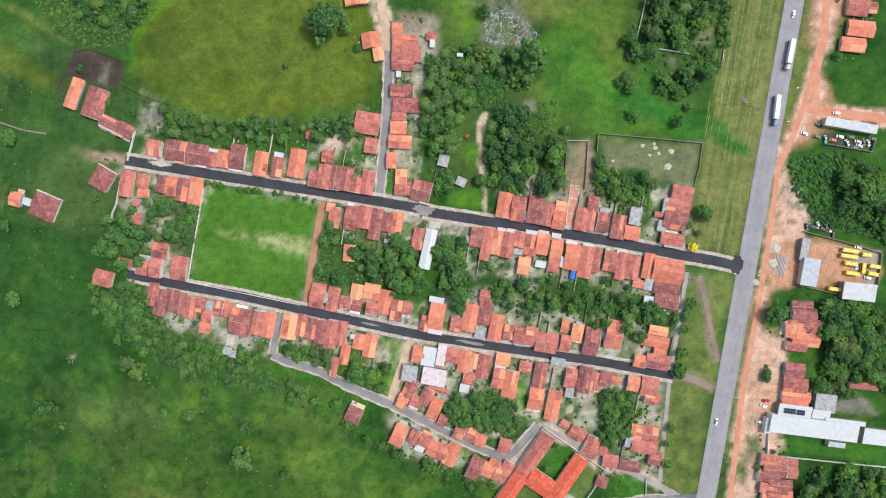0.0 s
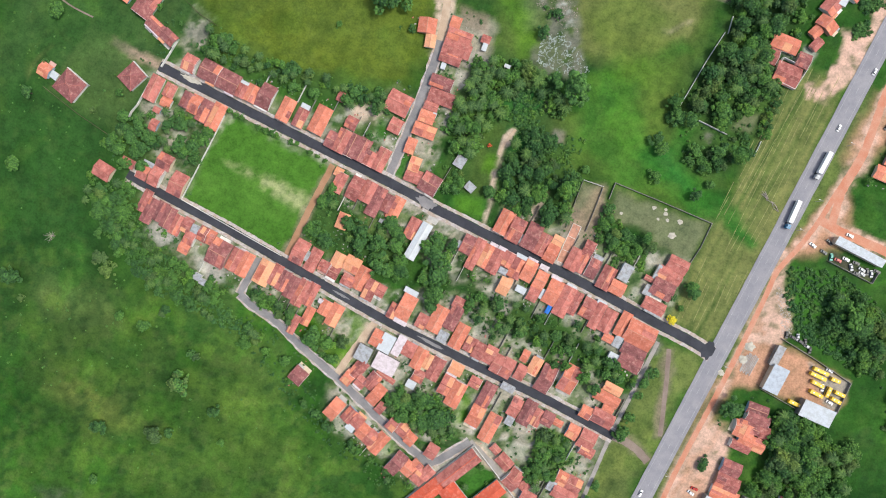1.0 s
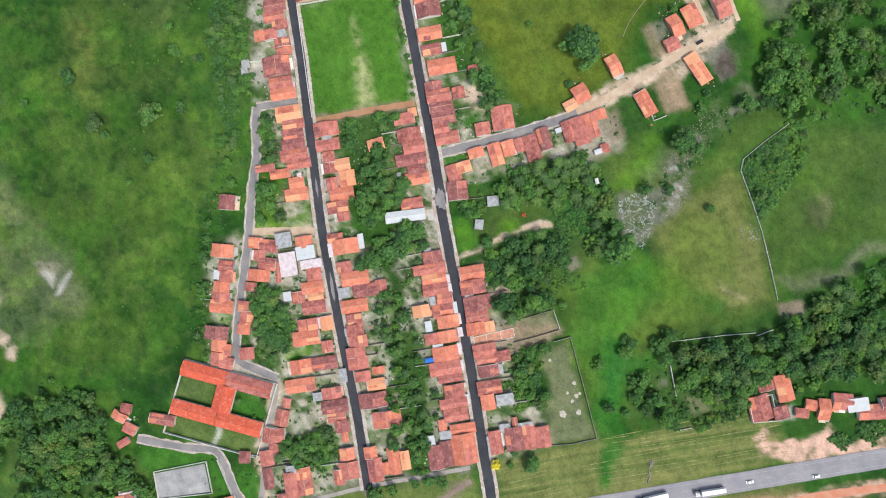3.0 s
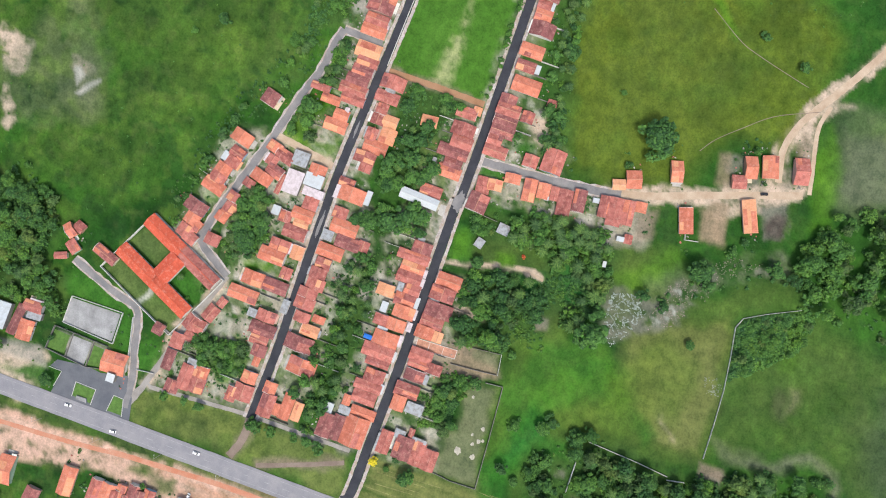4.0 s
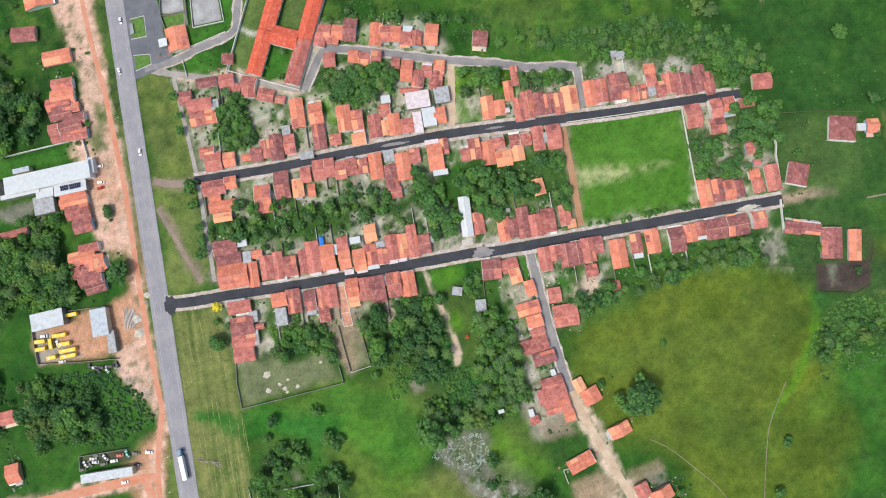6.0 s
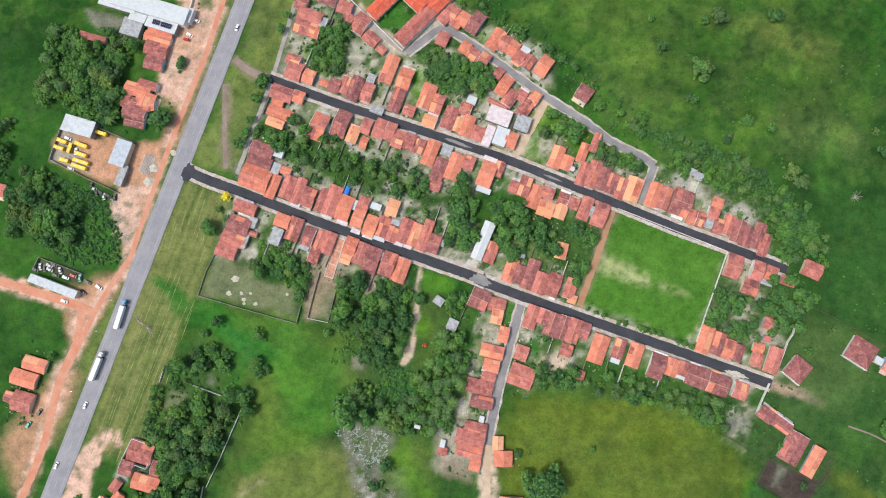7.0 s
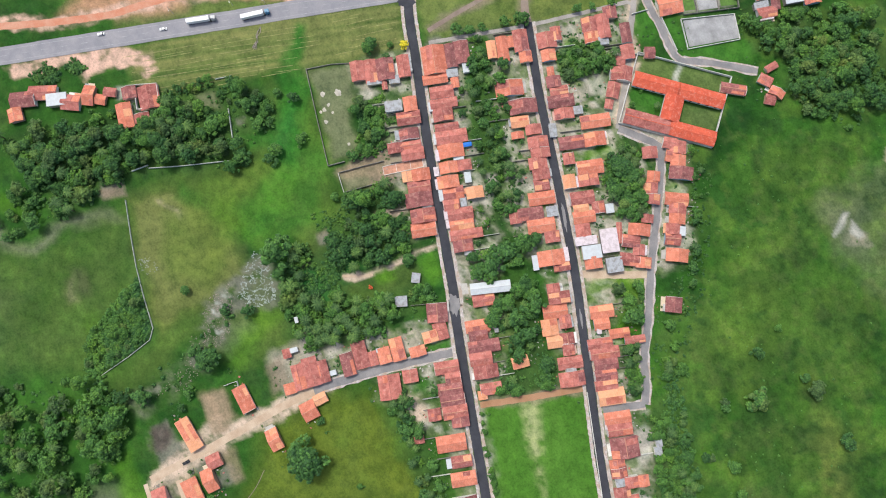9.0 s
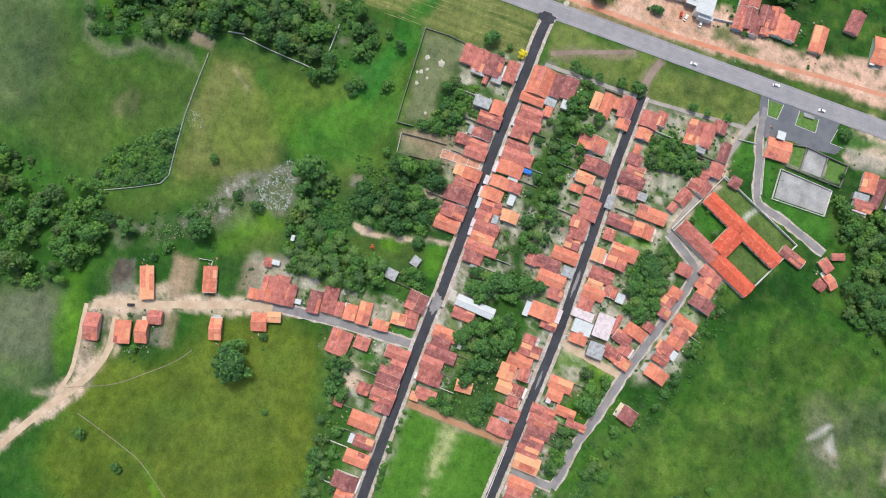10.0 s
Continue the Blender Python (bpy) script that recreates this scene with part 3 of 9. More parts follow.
patch("corral", 2, 0.6, (-228.5, 90.5), (-222.5, 89.5), (-224.7, 77.4), (-229.5, 69.2), (-230.3, 82.3))
patch("greysoil", 2, 0.7, (-51.9, 182.3), (-49.6, 164.4), (-67.6, 158.4), (-70.5, 169.4), (-68.3, 178.3))
patch("greysoil", 2, 0.6, (-56.1, 203.1), (-55.7, 194.8), (-71.5, 194.2), (-76.4, 199.0))
patch("greysoil", 2, 0.7, (-27.6, 204.5), (-23.2, 189.3), (-44.6, 184.1), (-47.5, 198.5))
patch("greyveil", 4, 0.7, (9.0, 152.3), (16.7, 130.9), (9.5, 124.2), (-0.3, 147.4))
patch("darksoil", 3, 0.5, (77.2, 219.1), (76.9, 212.1), (64.8, 210.8), (64.2, 216.9))
patch("greysoil", 2, 0.6, (132.0, -23.1), (137.6, -24.7), (130.9, -76.0), (127.6, -76.0))
patch("lawn", 3, 0.9, (125.6, -199.4), (133.2, -202.4), (133.0, -215.4), (130.5, -234.4), (125.8, -231.7), (124.2, -209.8))
patch("sandy", 3, 0.9, (119.7, -210.4), (128.2, -229.7), (126.4, -243.5), (115.3, -231.4), (116.0, -217.7))
patch("greyveil", 10, 0.25, (-156.4, -103.2), (-170.7, -128.6), (-217.2, -117.5), (-229.7, -87.0), (-186.2, -91.7))
patch("olive2", 14, 0.3, (-231.3, -106.2), (-186.4, -61.3), (-141.3, -80.0), (-150.6, -128.2), (-193.2, -141.1))
patch("olive2", 14, 0.3, (-133.9, -199.1), (-107.5, -149.6), (-52.4, -141.7), (-32.8, -184.6), (-75.5, -222.5))
patch("greyveil", 6, 0.5, (-85.8, -249.4), (-65.6, -208.2), (-26.0, -210.3), (-13.8, -252.5), (-46.6, -276.5))
patch("scrub", 4, 0.75, (-176.7, -57.7), (-209.6, -54.9), (-213.2, -30.9), (-202.6, 1.5), (-186.4, 0.2), (-189.5, -26.2), (-177.2, -34.0))
patch("scrub", 4, 0.7, (-102.9, -85.3), (-138.8, -77.0), (-170.8, -64.0), (-176.3, -54.3), (-137.4, -63.8), (-105.1, -74.1))
patch("scrub", 3, 0.7, (-58.0, -108.5), (-94.1, -98.4), (-98.0, -86.7), (-70.0, -92.6))
patch("greysoil", 2, 0.8, (251.2, -107.8), (225.7, -105.6), (224.9, -98.6), (209.1, -94.5), (209.4, -87.6), (231.4, -91.2), (244.7, -99.3))
patch("lush", 2, 0.8, (153.0, 58.1), (162.2, 53.6), (171.4, 49.7), (176.0, 46.4), (171.4, 45.1), (162.3, 47.7), (154.1, 52.3))
patch("scrub", 4, 0.7, (-148.2, -11.4), (-164.5, -10.0), (-161.9, 13.0), (-145.6, 11.6))
patch("scrub", 4, 0.8, (-177.9, -25.6), (-205.7, -23.2), (-203.3, 9.9), (-175.6, 7.6))
patch("pinksand", 3, 0.95, (193.5, 27.8), (201.7, 22.9), (206.8, 13.1), (211.8, 7.2), (207.0, -2.7), (188.4, -5.0), (189.4, 19.6))
patch("reddish", 4, 0.9, (202.6, 73.3), (217.9, 70.1), (217.4, 60.3), (202.9, 53.8), (193.4, 39.2), (189.2, 35.9), (196.4, 53.8))
patch("lawn", 3, 0.6, (196.6, 40.8), (224.1, 46.3), (250.3, 35.9), (251.1, -6.6), (215.1, 3.9), (206.7, 16.3), (197.8, 26.1))
patch("weedyverge", 2, 0.8, (174.3, -120.9), (182.5, -119.2), (184.9, -129.2), (176.1, -132.6))
patch("weedyverge", 2, 0.8, (168.5, -137.7), (175.2, -137.6), (174.6, -149.4), (168.0, -149.4))
patch("scrub", 5, 0.8, (93.2, -208.4), (87.0, -237.6), (73.7, -298.6), (8.8, -271.9), (28.9, -229.1), (45.0, -219.2), (62.4, -222.4), (74.9, -212.7), (83.3, -204.6))
patch("scrub", 4, 0.75, (-205.5, -31.5), (-177.3, -39.8), (-175.8, -53.2), (-197.5, -54.9), (-207.4, -44.9))
patch("lawndull", 1.6, 0.34, (-235.1, 54.1), (-191.2, 39.0), (-195.4, 19.8), (-199.1, -6.0), (-230.0, 1.7), (-249.2, 8.0))
patch("sandy", 2.6, 0.8, (54.0, -110.7), (70.1, -119.5), (90.0, -132.8), (106.0, -139.2), (124.1, -143.8), (122.5, -150.0), (104.1, -145.3), (86.9, -138.4), (66.8, -124.9), (51.0, -116.4))
patch("clay", 2.6, 0.8, (-70.6, 16.6), (-75.7, -10.4), (-80.8, -43.5), (-86.8, -42.6), (-81.6, -9.4), (-76.5, 17.7))
patch("sandy", 2.6, 0.8, (-18.8, -65.1), (-25.4, -82.4), (-31.4, -101.4), (-37.7, -99.4), (-31.6, -80.2), (-24.9, -62.8))
patch("pinksand", 2.6, 0.8, (220.4, 145.7), (218.8, 123.1), (215.2, 103.5), (210.4, 84.0), (206.7, 69.4), (200.4, 51.3), (193.5, 35.3), (191.3, 16.0), (185.9, -23.4), (180.8, -56.5), (174.7, -92.9), (171.2, -126.2), (167.4, -163.1), (162.4, -162.6), (166.2, -125.7), (169.8, -92.2), (175.9, -55.7), (181.0, -22.7), (186.3, 16.7), (188.7, 36.6), (195.7, 53.1), (201.9, 70.8), (205.5, 85.3), (210.4, 104.6), (213.9, 123.7), (215.4, 146.0))
patch("pinksand", 2.6, 0.8, (206.4, 75.3), (216.3, 73.1), (230.7, 71.1), (263.2, 67.5), (328.1, 59.6), (425.2, 47.5), (424.2, 40.1), (327.2, 52.3), (262.3, 60.1), (229.8, 63.8), (215.0, 65.8), (204.7, 68.1))
patch("pinksand", 2.6, 0.8, (208.6, 68.5), (208.2, 91.1), (212.4, 111.7), (213.5, 130.4), (214.5, 156.7), (222.7, 197.0), (235.2, 242.3), (241.9, 240.4), (229.4, 195.4), (221.3, 155.7), (220.4, 130.0), (219.2, 110.8), (215.1, 90.5), (215.5, 68.7))
patch("pinksand", 2.6, 0.8, (168.8, -148.8), (167.3, -176.7), (165.1, -204.6), (161.4, -239.4), (156.4, -238.9), (160.1, -204.1), (162.3, -176.3), (163.8, -148.6))
patch("clay", 2.6, 0.8, (132.3, -80.9), (145.4, -83.4), (156.5, -89.6), (153.1, -95.6), (143.0, -89.9), (131.0, -87.7))
patch("clay", 2.6, 0.8, (148.6, -25.1), (152.7, -42.3), (156.9, -62.2), (159.7, -75.5), (154.8, -76.5), (152.0, -63.2), (147.8, -43.4), (143.7, -26.3))
patch("sandy", 2.6, 0.8, (-38.9, 97.0), (-40.1, 118.2), (-46.8, 153.5), (-52.0, 182.5), (-56.2, 206.7), (-49.6, 207.8), (-45.5, 183.6), (-40.4, 154.7), (-33.6, 119.2), (-32.3, 97.4))
patch("sandy", 2.6, 0.8, (-52.8, 204.6), (-73.9, 204.0), (-103.3, 203.9), (-103.3, 208.5), (-73.9, 208.6), (-52.9, 209.2))
patch("sandy", 2.6, 0.8, (-57.9, 188.7), (-77.6, 188.7), (-93.7, 195.4), (-106.4, 204.9), (-102.1, 210.5), (-90.3, 201.5), (-76.4, 195.6), (-57.9, 195.7))
patch("sandy", 2.6, 0.8, (-105.7, 204.5), (-115.6, 213.8), (-131.0, 226.9), (-152.8, 244.3), (-178.8, 266.9), (-174.5, 271.9), (-148.5, 249.4), (-126.9, 232.0), (-111.2, 218.7), (-101.2, 209.3))
patch("greysoil", 2.6, 0.8, (141.3, -24.1), (137.3, -49.8), (132.1, -85.6), (129.7, -109.6), (126.7, -146.4), (121.9, -146.0), (124.9, -109.1), (127.3, -85.0), (132.5, -49.1), (136.5, -23.4))

patch("deeppasture", 14, 0.75, (-207.5, -92.6), (-265.7, -108.2), (-252.4, -7.5), (-208.8, -21.3), (-195.6, -49.3))
patch("deeppasture", 10, 0.7, (-205.5, -21.5), (-252.9, -10.8), (-251.3, 0.7), (-211.2, -14.4))
patch("deeppasture", 12, 0.7, (-263.4, -3.3), (-230.0, 0.0), (-200.2, -9.9), (-180.8, -49.8), (-164.4, -76.5), (-198.2, -103.4), (-244.8, -76.7), (-264.6, -63.3))
patch("scrub", 6, 0.6, (-208.9, -33.2), (-177.4, -49.8), (-154.3, -66.5), (-107.7, -83.1), (-57.9, -116.5), (-64.6, -130.0), (-107.9, -103.2), (-154.5, -89.9), (-187.8, -76.6))
patch("spring", 4, 0.55, (-67.7, -63.0), (-51.1, -76.3), (-34.5, -96.4), (-51.2, -93.0), (-67.7, -79.7))
patch("spring", 5, 0.5, (-184.3, -63.2), (-176.9, -63.2), (-175.1, -79.9), (-181.8, -79.9))
patch("spring", 5, 0.5, (-151.2, -93.3), (-139.5, -89.9), (-137.9, -98.3), (-148.0, -100.0))
patch("spring", 6, 0.4, (-168.1, -103.4), (-151.3, -100.0), (-148.1, -116.8), (-164.9, -120.2))
patch("spring", 2.5, 0.75, (-165.1, 134.3), (-161.8, 134.3), (-174.5, 118.7), (-180.0, 108.3), (-182.7, 98.6), (-187.1, 93.7), (-188.0, 98.6), (-183.2, 110.0), (-177.8, 119.7))
patch("spring", 3, 0.6, (-211.5, 117.5), (-196.6, 119.8), (-195.1, 111.6), (-208.3, 111.0))
patch("teal", 3, 0.55, (-193.5, 106.7), (-183.5, 113.2), (-181.9, 108.3), (-187.0, 96.9), (-191.3, 97.9))
patch("scrub", 4, 0.9, (-240.9, 134.5), (-165.1, 134.3), (-178.5, 119.7), (-193.5, 106.7), (-211.6, 107.8), (-228.0, 115.0))
patch("mow", 1.5, 0.45, (-260.7, 134.6), (-249.2, 131.3), (-237.8, 123.1), (-221.5, 111.7), (-215.0, 107.8), (-221.5, 109.1), (-241.2, 119.9), (-260.8, 130.7))
patch("pasture_olive", 3, 0.7, (-261.2, 110.2), (-246.4, 103.6), (-228.5, 90.5), (-230.3, 80.7), (-245.1, 85.6), (-261.5, 94.8))
patch("darkpasture", 4, 0.8, (-261.6, 92.2), (-245.1, 88.9), (-232.0, 77.4), (-242.2, 64.3), (-262.0, 69.3))
patch("darkpasture", 1.4, 0.7, (-236.4, 56.1), (-239.1, 48.9), (-249.4, 32.4), (-259.0, 21.5), (-261.6, 21.5), (-252.7, 34.7), (-242.5, 49.5), (-239.7, 56.8))
patch("mow", 1.5, 0.5, (-263.1, 14.9), (-261.3, 23.2), (-254.4, 34.7), (-253.4, 33.7), (-260.3, 21.5), (-262.2, 9.9))
patch("darkpasture", 2, 0.6, (-263.3, 6.0), (-230.0, 1.7), (-206.8, -6.0), (-210.2, -9.9), (-233.4, -5.0), (-263.4, 0.0))
patch("clay", 2, 0.5, (-219.2, 48.8), (-202.7, 44.2), (-192.1, 42.9), (-192.1, 40.3), (-206.1, 41.3), (-220.9, 45.6))
patch("greysoil", 3, 0.8, (-179.1, 74.0), (-165.9, 75.7), (-164.3, 69.1), (-169.3, 60.9), (-182.6, 60.9), (-179.8, 67.5))
patch("yardbare", 2, 0.9, (-193.1, 19.2), (-183.2, 17.2), (-178.3, 8.3), (-183.4, 3.3), (-187.3, 9.9), (-193.2, 16.5))
patch("paleyard", 1.6, 0.7, (-167.4, -49.8), (-160.7, -47.5), (-149.1, -48.1), (-149.1, -53.1), (-157.5, -59.8), (-169.1, -53.8))
patch("paleyard", 1.6, 0.7, (-130.8, -59.8), (-117.6, -63.1), (-114.3, -68.1), (-122.6, -71.4), (-132.6, -64.8))
patch("concrete", 1.6, 0.75, (-149.9, -52.1), (-156.4, -60.7), (-167.7, -52.7), (-165.2, -45.4), (-154.0, -45.9))
patch("concrete", 1.6, 0.75, (-114.6, -58.1), (-118.0, -74.8), (-125.7, -74.1), (-128.0, -57.6))
patch("greyveil", 8, 0.6, (-23.4, -217.0), (-32.8, -229.8), (-75.1, -233.6), (-116.4, -250.6), (-129.0, -234.1), (-98.2, -225.8), (-56.3, -208.2), (-27.4, -206.5))
patch("rubble", 1.2, 0.95, (-37.5, -222.2), (-39.3, -224.2), (-45.8, -217.7), (-49.1, -211.3), (-47.0, -211.3))
patch("rubble", 1.2, 0.95, (-43.2, -224.8), (-54.1, -228.5), (-54.5, -224.2), (-50.1, -220.5))
patch("weedyverge", 1.6, 0.9, (145.6, -215.5), (145.8, -192.8), (147.6, -161.8), (154.4, -130.4), (161.2, -99.1), (167.2, -66.6), (173.2, -38.0), (176.4, -36.5), (171.0, -68.5), (164.9, -101.0), (158.8, -131.9), (152.5, -163.1), (152.0, -189.6), (152.4, -212.1))
patch("weedyverge", 2, 0.8, (154.9, -161.9), (153.4, -149.6), (158.0, -134.2), (163.8, -138.7), (163.7, -149.9))
patch("weedyverge", 3, 0.8, (166.7, -148.5), (163.8, -138.7), (173.3, -132.1), (176.9, -139.6))
patch("weedyverge", 3, 0.8, (161.8, -108.1), (159.7, -99.9), (166.3, -94.8), (168.4, -102.9))
patch("weedyverge", 2, 0.85, (177.5, -39.5), (180.1, -39.5), (169.0, -95.9), (164.4, -126.0), (162.1, -126.0), (166.3, -92.6))
patch("weedyverge", 2, 0.8, (187.0, 26.1), (189.0, 26.1), (183.2, -6.6), (180.2, -23.1), (178.9, -23.1), (182.5, -3.3))
patch("verge", 3, 0.85, (129.3, -150.4), (122.9, -136.8), (127.5, -112.2), (129.2, -92.8), (138.7, -90.0), (148.1, -98.2), (142.0, -127.3), (138.9, -151.2))
patch("teal", 4, 0.7, (32.3, 73.2), (33.0, 58.3), (21.1, 53.9), (17.9, 65.6), (22.4, 73.6))
patch("teal", 4, 0.7, (30.5, 98.0), (36.3, 84.5), (26.1, 80.1), (12.6, 75.8), (6.7, 85.9), (19.1, 100.1))
patch("spring", 3, 0.6, (14.3, 24.7), (21.7, 11.0), (2.0, 12.2), (-0.7, 22.3))
patch("spring", 2.5, 0.7, (17.6, 50.8), (17.6, 39.3), (10.2, 38.1), (10.9, 49.5))
patch("sandy", 1.2, 0.9, (22.7, 68.0), (20.8, 58.9), (19.0, 51.1), (16.4, 51.9), (16.7, 62.4), (20.4, 68.8))
patch("sandy", 1.4, 0.7, (18.8, 42.5), (21.1, 32.5), (21.9, 24.2), (22.3, 9.3), (20.3, 9.4), (19.3, 24.4), (17.9, 34.3), (17.1, 42.0))
patch("sandy", 1.4, 0.8, (51.9, 39.0), (49.7, 30.8), (48.5, 22.6), (45.2, 22.8), (46.5, 32.7), (50.3, 39.8))
patch("greysoil", 2, 0.6, (49.9, 76.6), (49.4, 69.0), (43.7, 68.3), (43.1, 75.9))
patch("browncrop", 2, 0.7, (83.2, 53.0), (78.5, 15.8), (70.1, 6.3), (69.4, 23.0), (76.2, 49.3))
patch("darksoil", 2, 0.7, (-25.3, 198.4), (-25.2, 189.7), (-32.4, 188.2), (-40.1, 193.3), (-39.6, 199.7))
patch("browncrop", 1.6, 0.8, (-17.6, 166.5), (-17.4, 153.8), (-33.0, 153.3), (-40.7, 157.7), (-40.1, 167.4))
patch("browncrop", 2, 0.6, (-49.8, 166.1), (-50.4, 156.4), (-69.4, 157.0), (-70.6, 163.4))
patch("spring", 3, 0.5, (-36.5, 223.8), (-33.9, 214.1), (-72.2, 212.2), (-97.0, 216.8), (-71.2, 227.5))
patch("greyveil", 5, 0.5, (-71.7, 269.1), (-54.0, 249.8), (-45.9, 227.2), (-74.2, 230.8), (-103.2, 216.9), (-109.7, 221.7), (-106.6, 269.2))
patch("spring", 3, 0.5, (44.8, 219.4), (50.9, 209.4), (20.7, 203.4), (18.1, 214.9))
patch("scrub", 3, 0.9, (51.6, 194.6), (60.9, 182.2), (25.8, 181.0), (17.2, 200.2), (14.8, 214.9), (31.0, 209.8))
patch("darksoil", 3, 0.6, (74.9, 217.3), (74.2, 207.4), (60.9, 209.2), (59.6, 215.9))
patch("clay", 3, 0.6, (70.2, 224.0), (71.6, 218.3), (58.1, 217.5), (57.8, 224.1))
patch("mow", 3, 0.5, (99.3, 173.6), (100.9, 145.1), (63.0, 136.4), (46.9, 146.9), (41.7, 170.1), (65.6, 177.7))
patch("spring", 5, 0.5, (86.1, 125.6), (60.6, 96.7), (54.7, 110.2), (72.3, 122.8))
patch("lush", 4, 0.7, (104.1, 141.7), (92.9, 125.4), (71.5, 109.5), (75.9, 126.0), (97.5, 145.2))
patch("spring", 3, 0.5, (138.8, 254.9), (125.4, 234.9), (112.8, 225.0), (117.0, 238.4), (128.4, 255.0))
patch("clay", 2, 0.85, (116.7, 188.9), (114.8, 174.9), (107.6, 174.4), (110.5, 188.3))

patch("lime", 8, 0.75, (105.6, 138.3), (105.1, 101.5), (107.2, 81.2), (129.8, 54.9), (54.7, 57.1), (59.7, 83.4), (54.5, 106.9), (72.3, 122.8), (93.5, 135.4))
patch("lush", 5, 0.85, (150.8, 55.5), (145.4, 53.0), (123.2, 60.3), (103.0, 68.0), (80.0, 82.5), (64.1, 99.9), (59.9, 113.3), (65.8, 126.4), (71.5, 109.5), (90.8, 92.0), (110.7, 81.1), (134.0, 66.5))
patch("spring", 5, 0.55, (87.8, 125.6), (88.6, 112.2), (77.8, 102.6), (61.6, 113.2), (69.1, 126.2), (79.7, 132.5))
patch("teal", 5, 0.5, (114.1, 80.9), (127.1, 66.8), (106.6, 71.2), (93.6, 81.9), (84.0, 92.3), (100.7, 86.6))
patch("lime", 6, 0.6, (67.2, 123.8), (99.7, 126.9), (103.1, 97.8), (87.1, 68.7), (67.4, 78.5))
patch("spring", 5, 0.5, (70.5, 104.4), (86.9, 97.9), (96.8, 81.6), (87.0, 71.9), (70.6, 84.9))
patch("deeppasture", 10, 0.6, (-228.6, 85.6), (-209.1, 59.3), (-226.0, 39.6), (-252.8, 29.8), (-262.9, 26.5), (-262.0, 69.3))
patch("deeppasture", 8, 0.75, (-263.2, 6.6), (-196.8, -6.6), (-177.4, -49.8), (-154.3, -69.8), (-181.2, -83.3), (-221.2, -69.9), (-264.4, -49.9))
patch("deeppasture", 10, 0.4, (-177.5, -56.5), (-97.8, -89.8), (-64.6, -116.5), (-91.3, -123.3), (-138.0, -103.3), (-177.9, -83.3))
patch("verge", 3, 0.95, (153.8, -91.2), (146.3, -154.9), (141.4, -153.7), (127.1, -146.8), (127.7, -109.4), (130.9, -85.9))
patch("verge", 3, 0.9, (151.5, -207.6), (144.5, -264.5), (141.0, -264.1), (148.0, -207.2))
patch("lawn", 1.6, 0.9, (116.6, -145.2), (115.9, -155.9), (99.3, -155.7), (96.6, -149.4), (103.3, -141.9))
patch("lawn", 2, 0.9, (80.4, -179.0), (81.2, -199.3), (76.4, -210.8), (68.2, -209.9), (68.4, -191.8), (75.3, -178.5))
patch("lawn", 1.5, 0.9, (109.2, -163.0), (107.6, -172.1), (84.1, -168.9), (85.4, -164.4))
patch("concrete", 2, 0.7, (124.2, -208.1), (120.1, -240.3), (111.7, -241.3), (112.2, -214.9))
patch("scrub", 3, 0.8, (99.1, -209.4), (92.2, -220.7), (85.3, -232.1), (64.6, -235.7), (63.7, -217.4), (72.5, -206.4))

patch("olive2", 12, 0.3, (-106.2, 80.1), (-151.1, 120.8), (-125.6, 168.1), (-75.9, 147.7), (-54.1, 86.1))
patch("olive2", 8, 0.3, (-155.8, 75.4), (-177.2, 105.4), (-155.3, 129.7), (-130.9, 101.3))
patch("spring", 2.2, 0.7, (-184.7, 105.6), (-184.8, 109.9), (-174.8, 128.1), (-158.4, 144.4), (-138.5, 156.6), (-135.8, 154.9), (-154.9, 140.6), (-170.1, 125.9))
patch("lush", 5, 0.25, (-184.2, 136.4), (-191.8, 152.7), (-168.5, 173.8), (-152.5, 163.1), (-166.6, 146.1))
patch("lush", 5, 0.55, (94.5, 54.8), (57.1, 73.1), (56.3, 112.2), (79.5, 115.8), (92.1, 89.6), (115.0, 71.7))
patch("lime", 6, 0.5, (63.6, 119.2), (40.9, 144.2), (55.7, 165.2), (88.7, 155.6), (88.3, 127.1))
patch("spring", 4, 0.5, (11.1, 109.1), (-11.5, 141.5), (1.8, 151.2), (20.1, 120.4))

patch("concrete", 1.5, 0.75, (37.3, -15.2), (42.5, -15.9), (42.3, -29.7), (37.0, -29.7))
patch("concrete", 1.5, 0.75, (42.6, -28.7), (51.8, -29.7), (50.9, -36.3), (42.3, -34.7))
patch("concrete", 1.5, 0.7, (64.6, -23.1), (72.5, -23.8), (71.9, -30.7), (64.7, -29.7))
patch("yardbare", 1.5, 0.8, (38.7, -46.3), (45.0, -46.9), (44.3, -55.6), (38.4, -54.9))
patch("yardbare", 1.5, 0.8, (84.5, -44.6), (90.4, -44.6), (90.5, -51.2), (84.6, -50.2))
patch("spring", 2.5, 0.7, (-39.4, -60.3), (-25.8, -63.0), (-27.2, -76.3), (-31.9, -97.7), (-39.2, -93.0), (-36.5, -76.3))
patch("spring", 2, 0.7, (1.0, -92.9), (6.7, -92.9), (7.3, -106.3), (4.7, -118.7), (0.7, -116.4))
patch("spring", 2, 0.7, (40.1, -88.2), (47.4, -89.5), (46.5, -101.2), (41.9, -109.6), (39.5, -106.2))
patch("spring", 2, 0.65, (2.0, -125.1), (11.3, -126.4), (12.7, -134.8), (6.0, -137.8), (2.0, -133.8))
patch("lush", 3, 0.8, (89.4, -90.1), (108.0, -92.7), (113.0, -106.0), (104.9, -121.1), (91.6, -119.5), (90.2, -102.8))
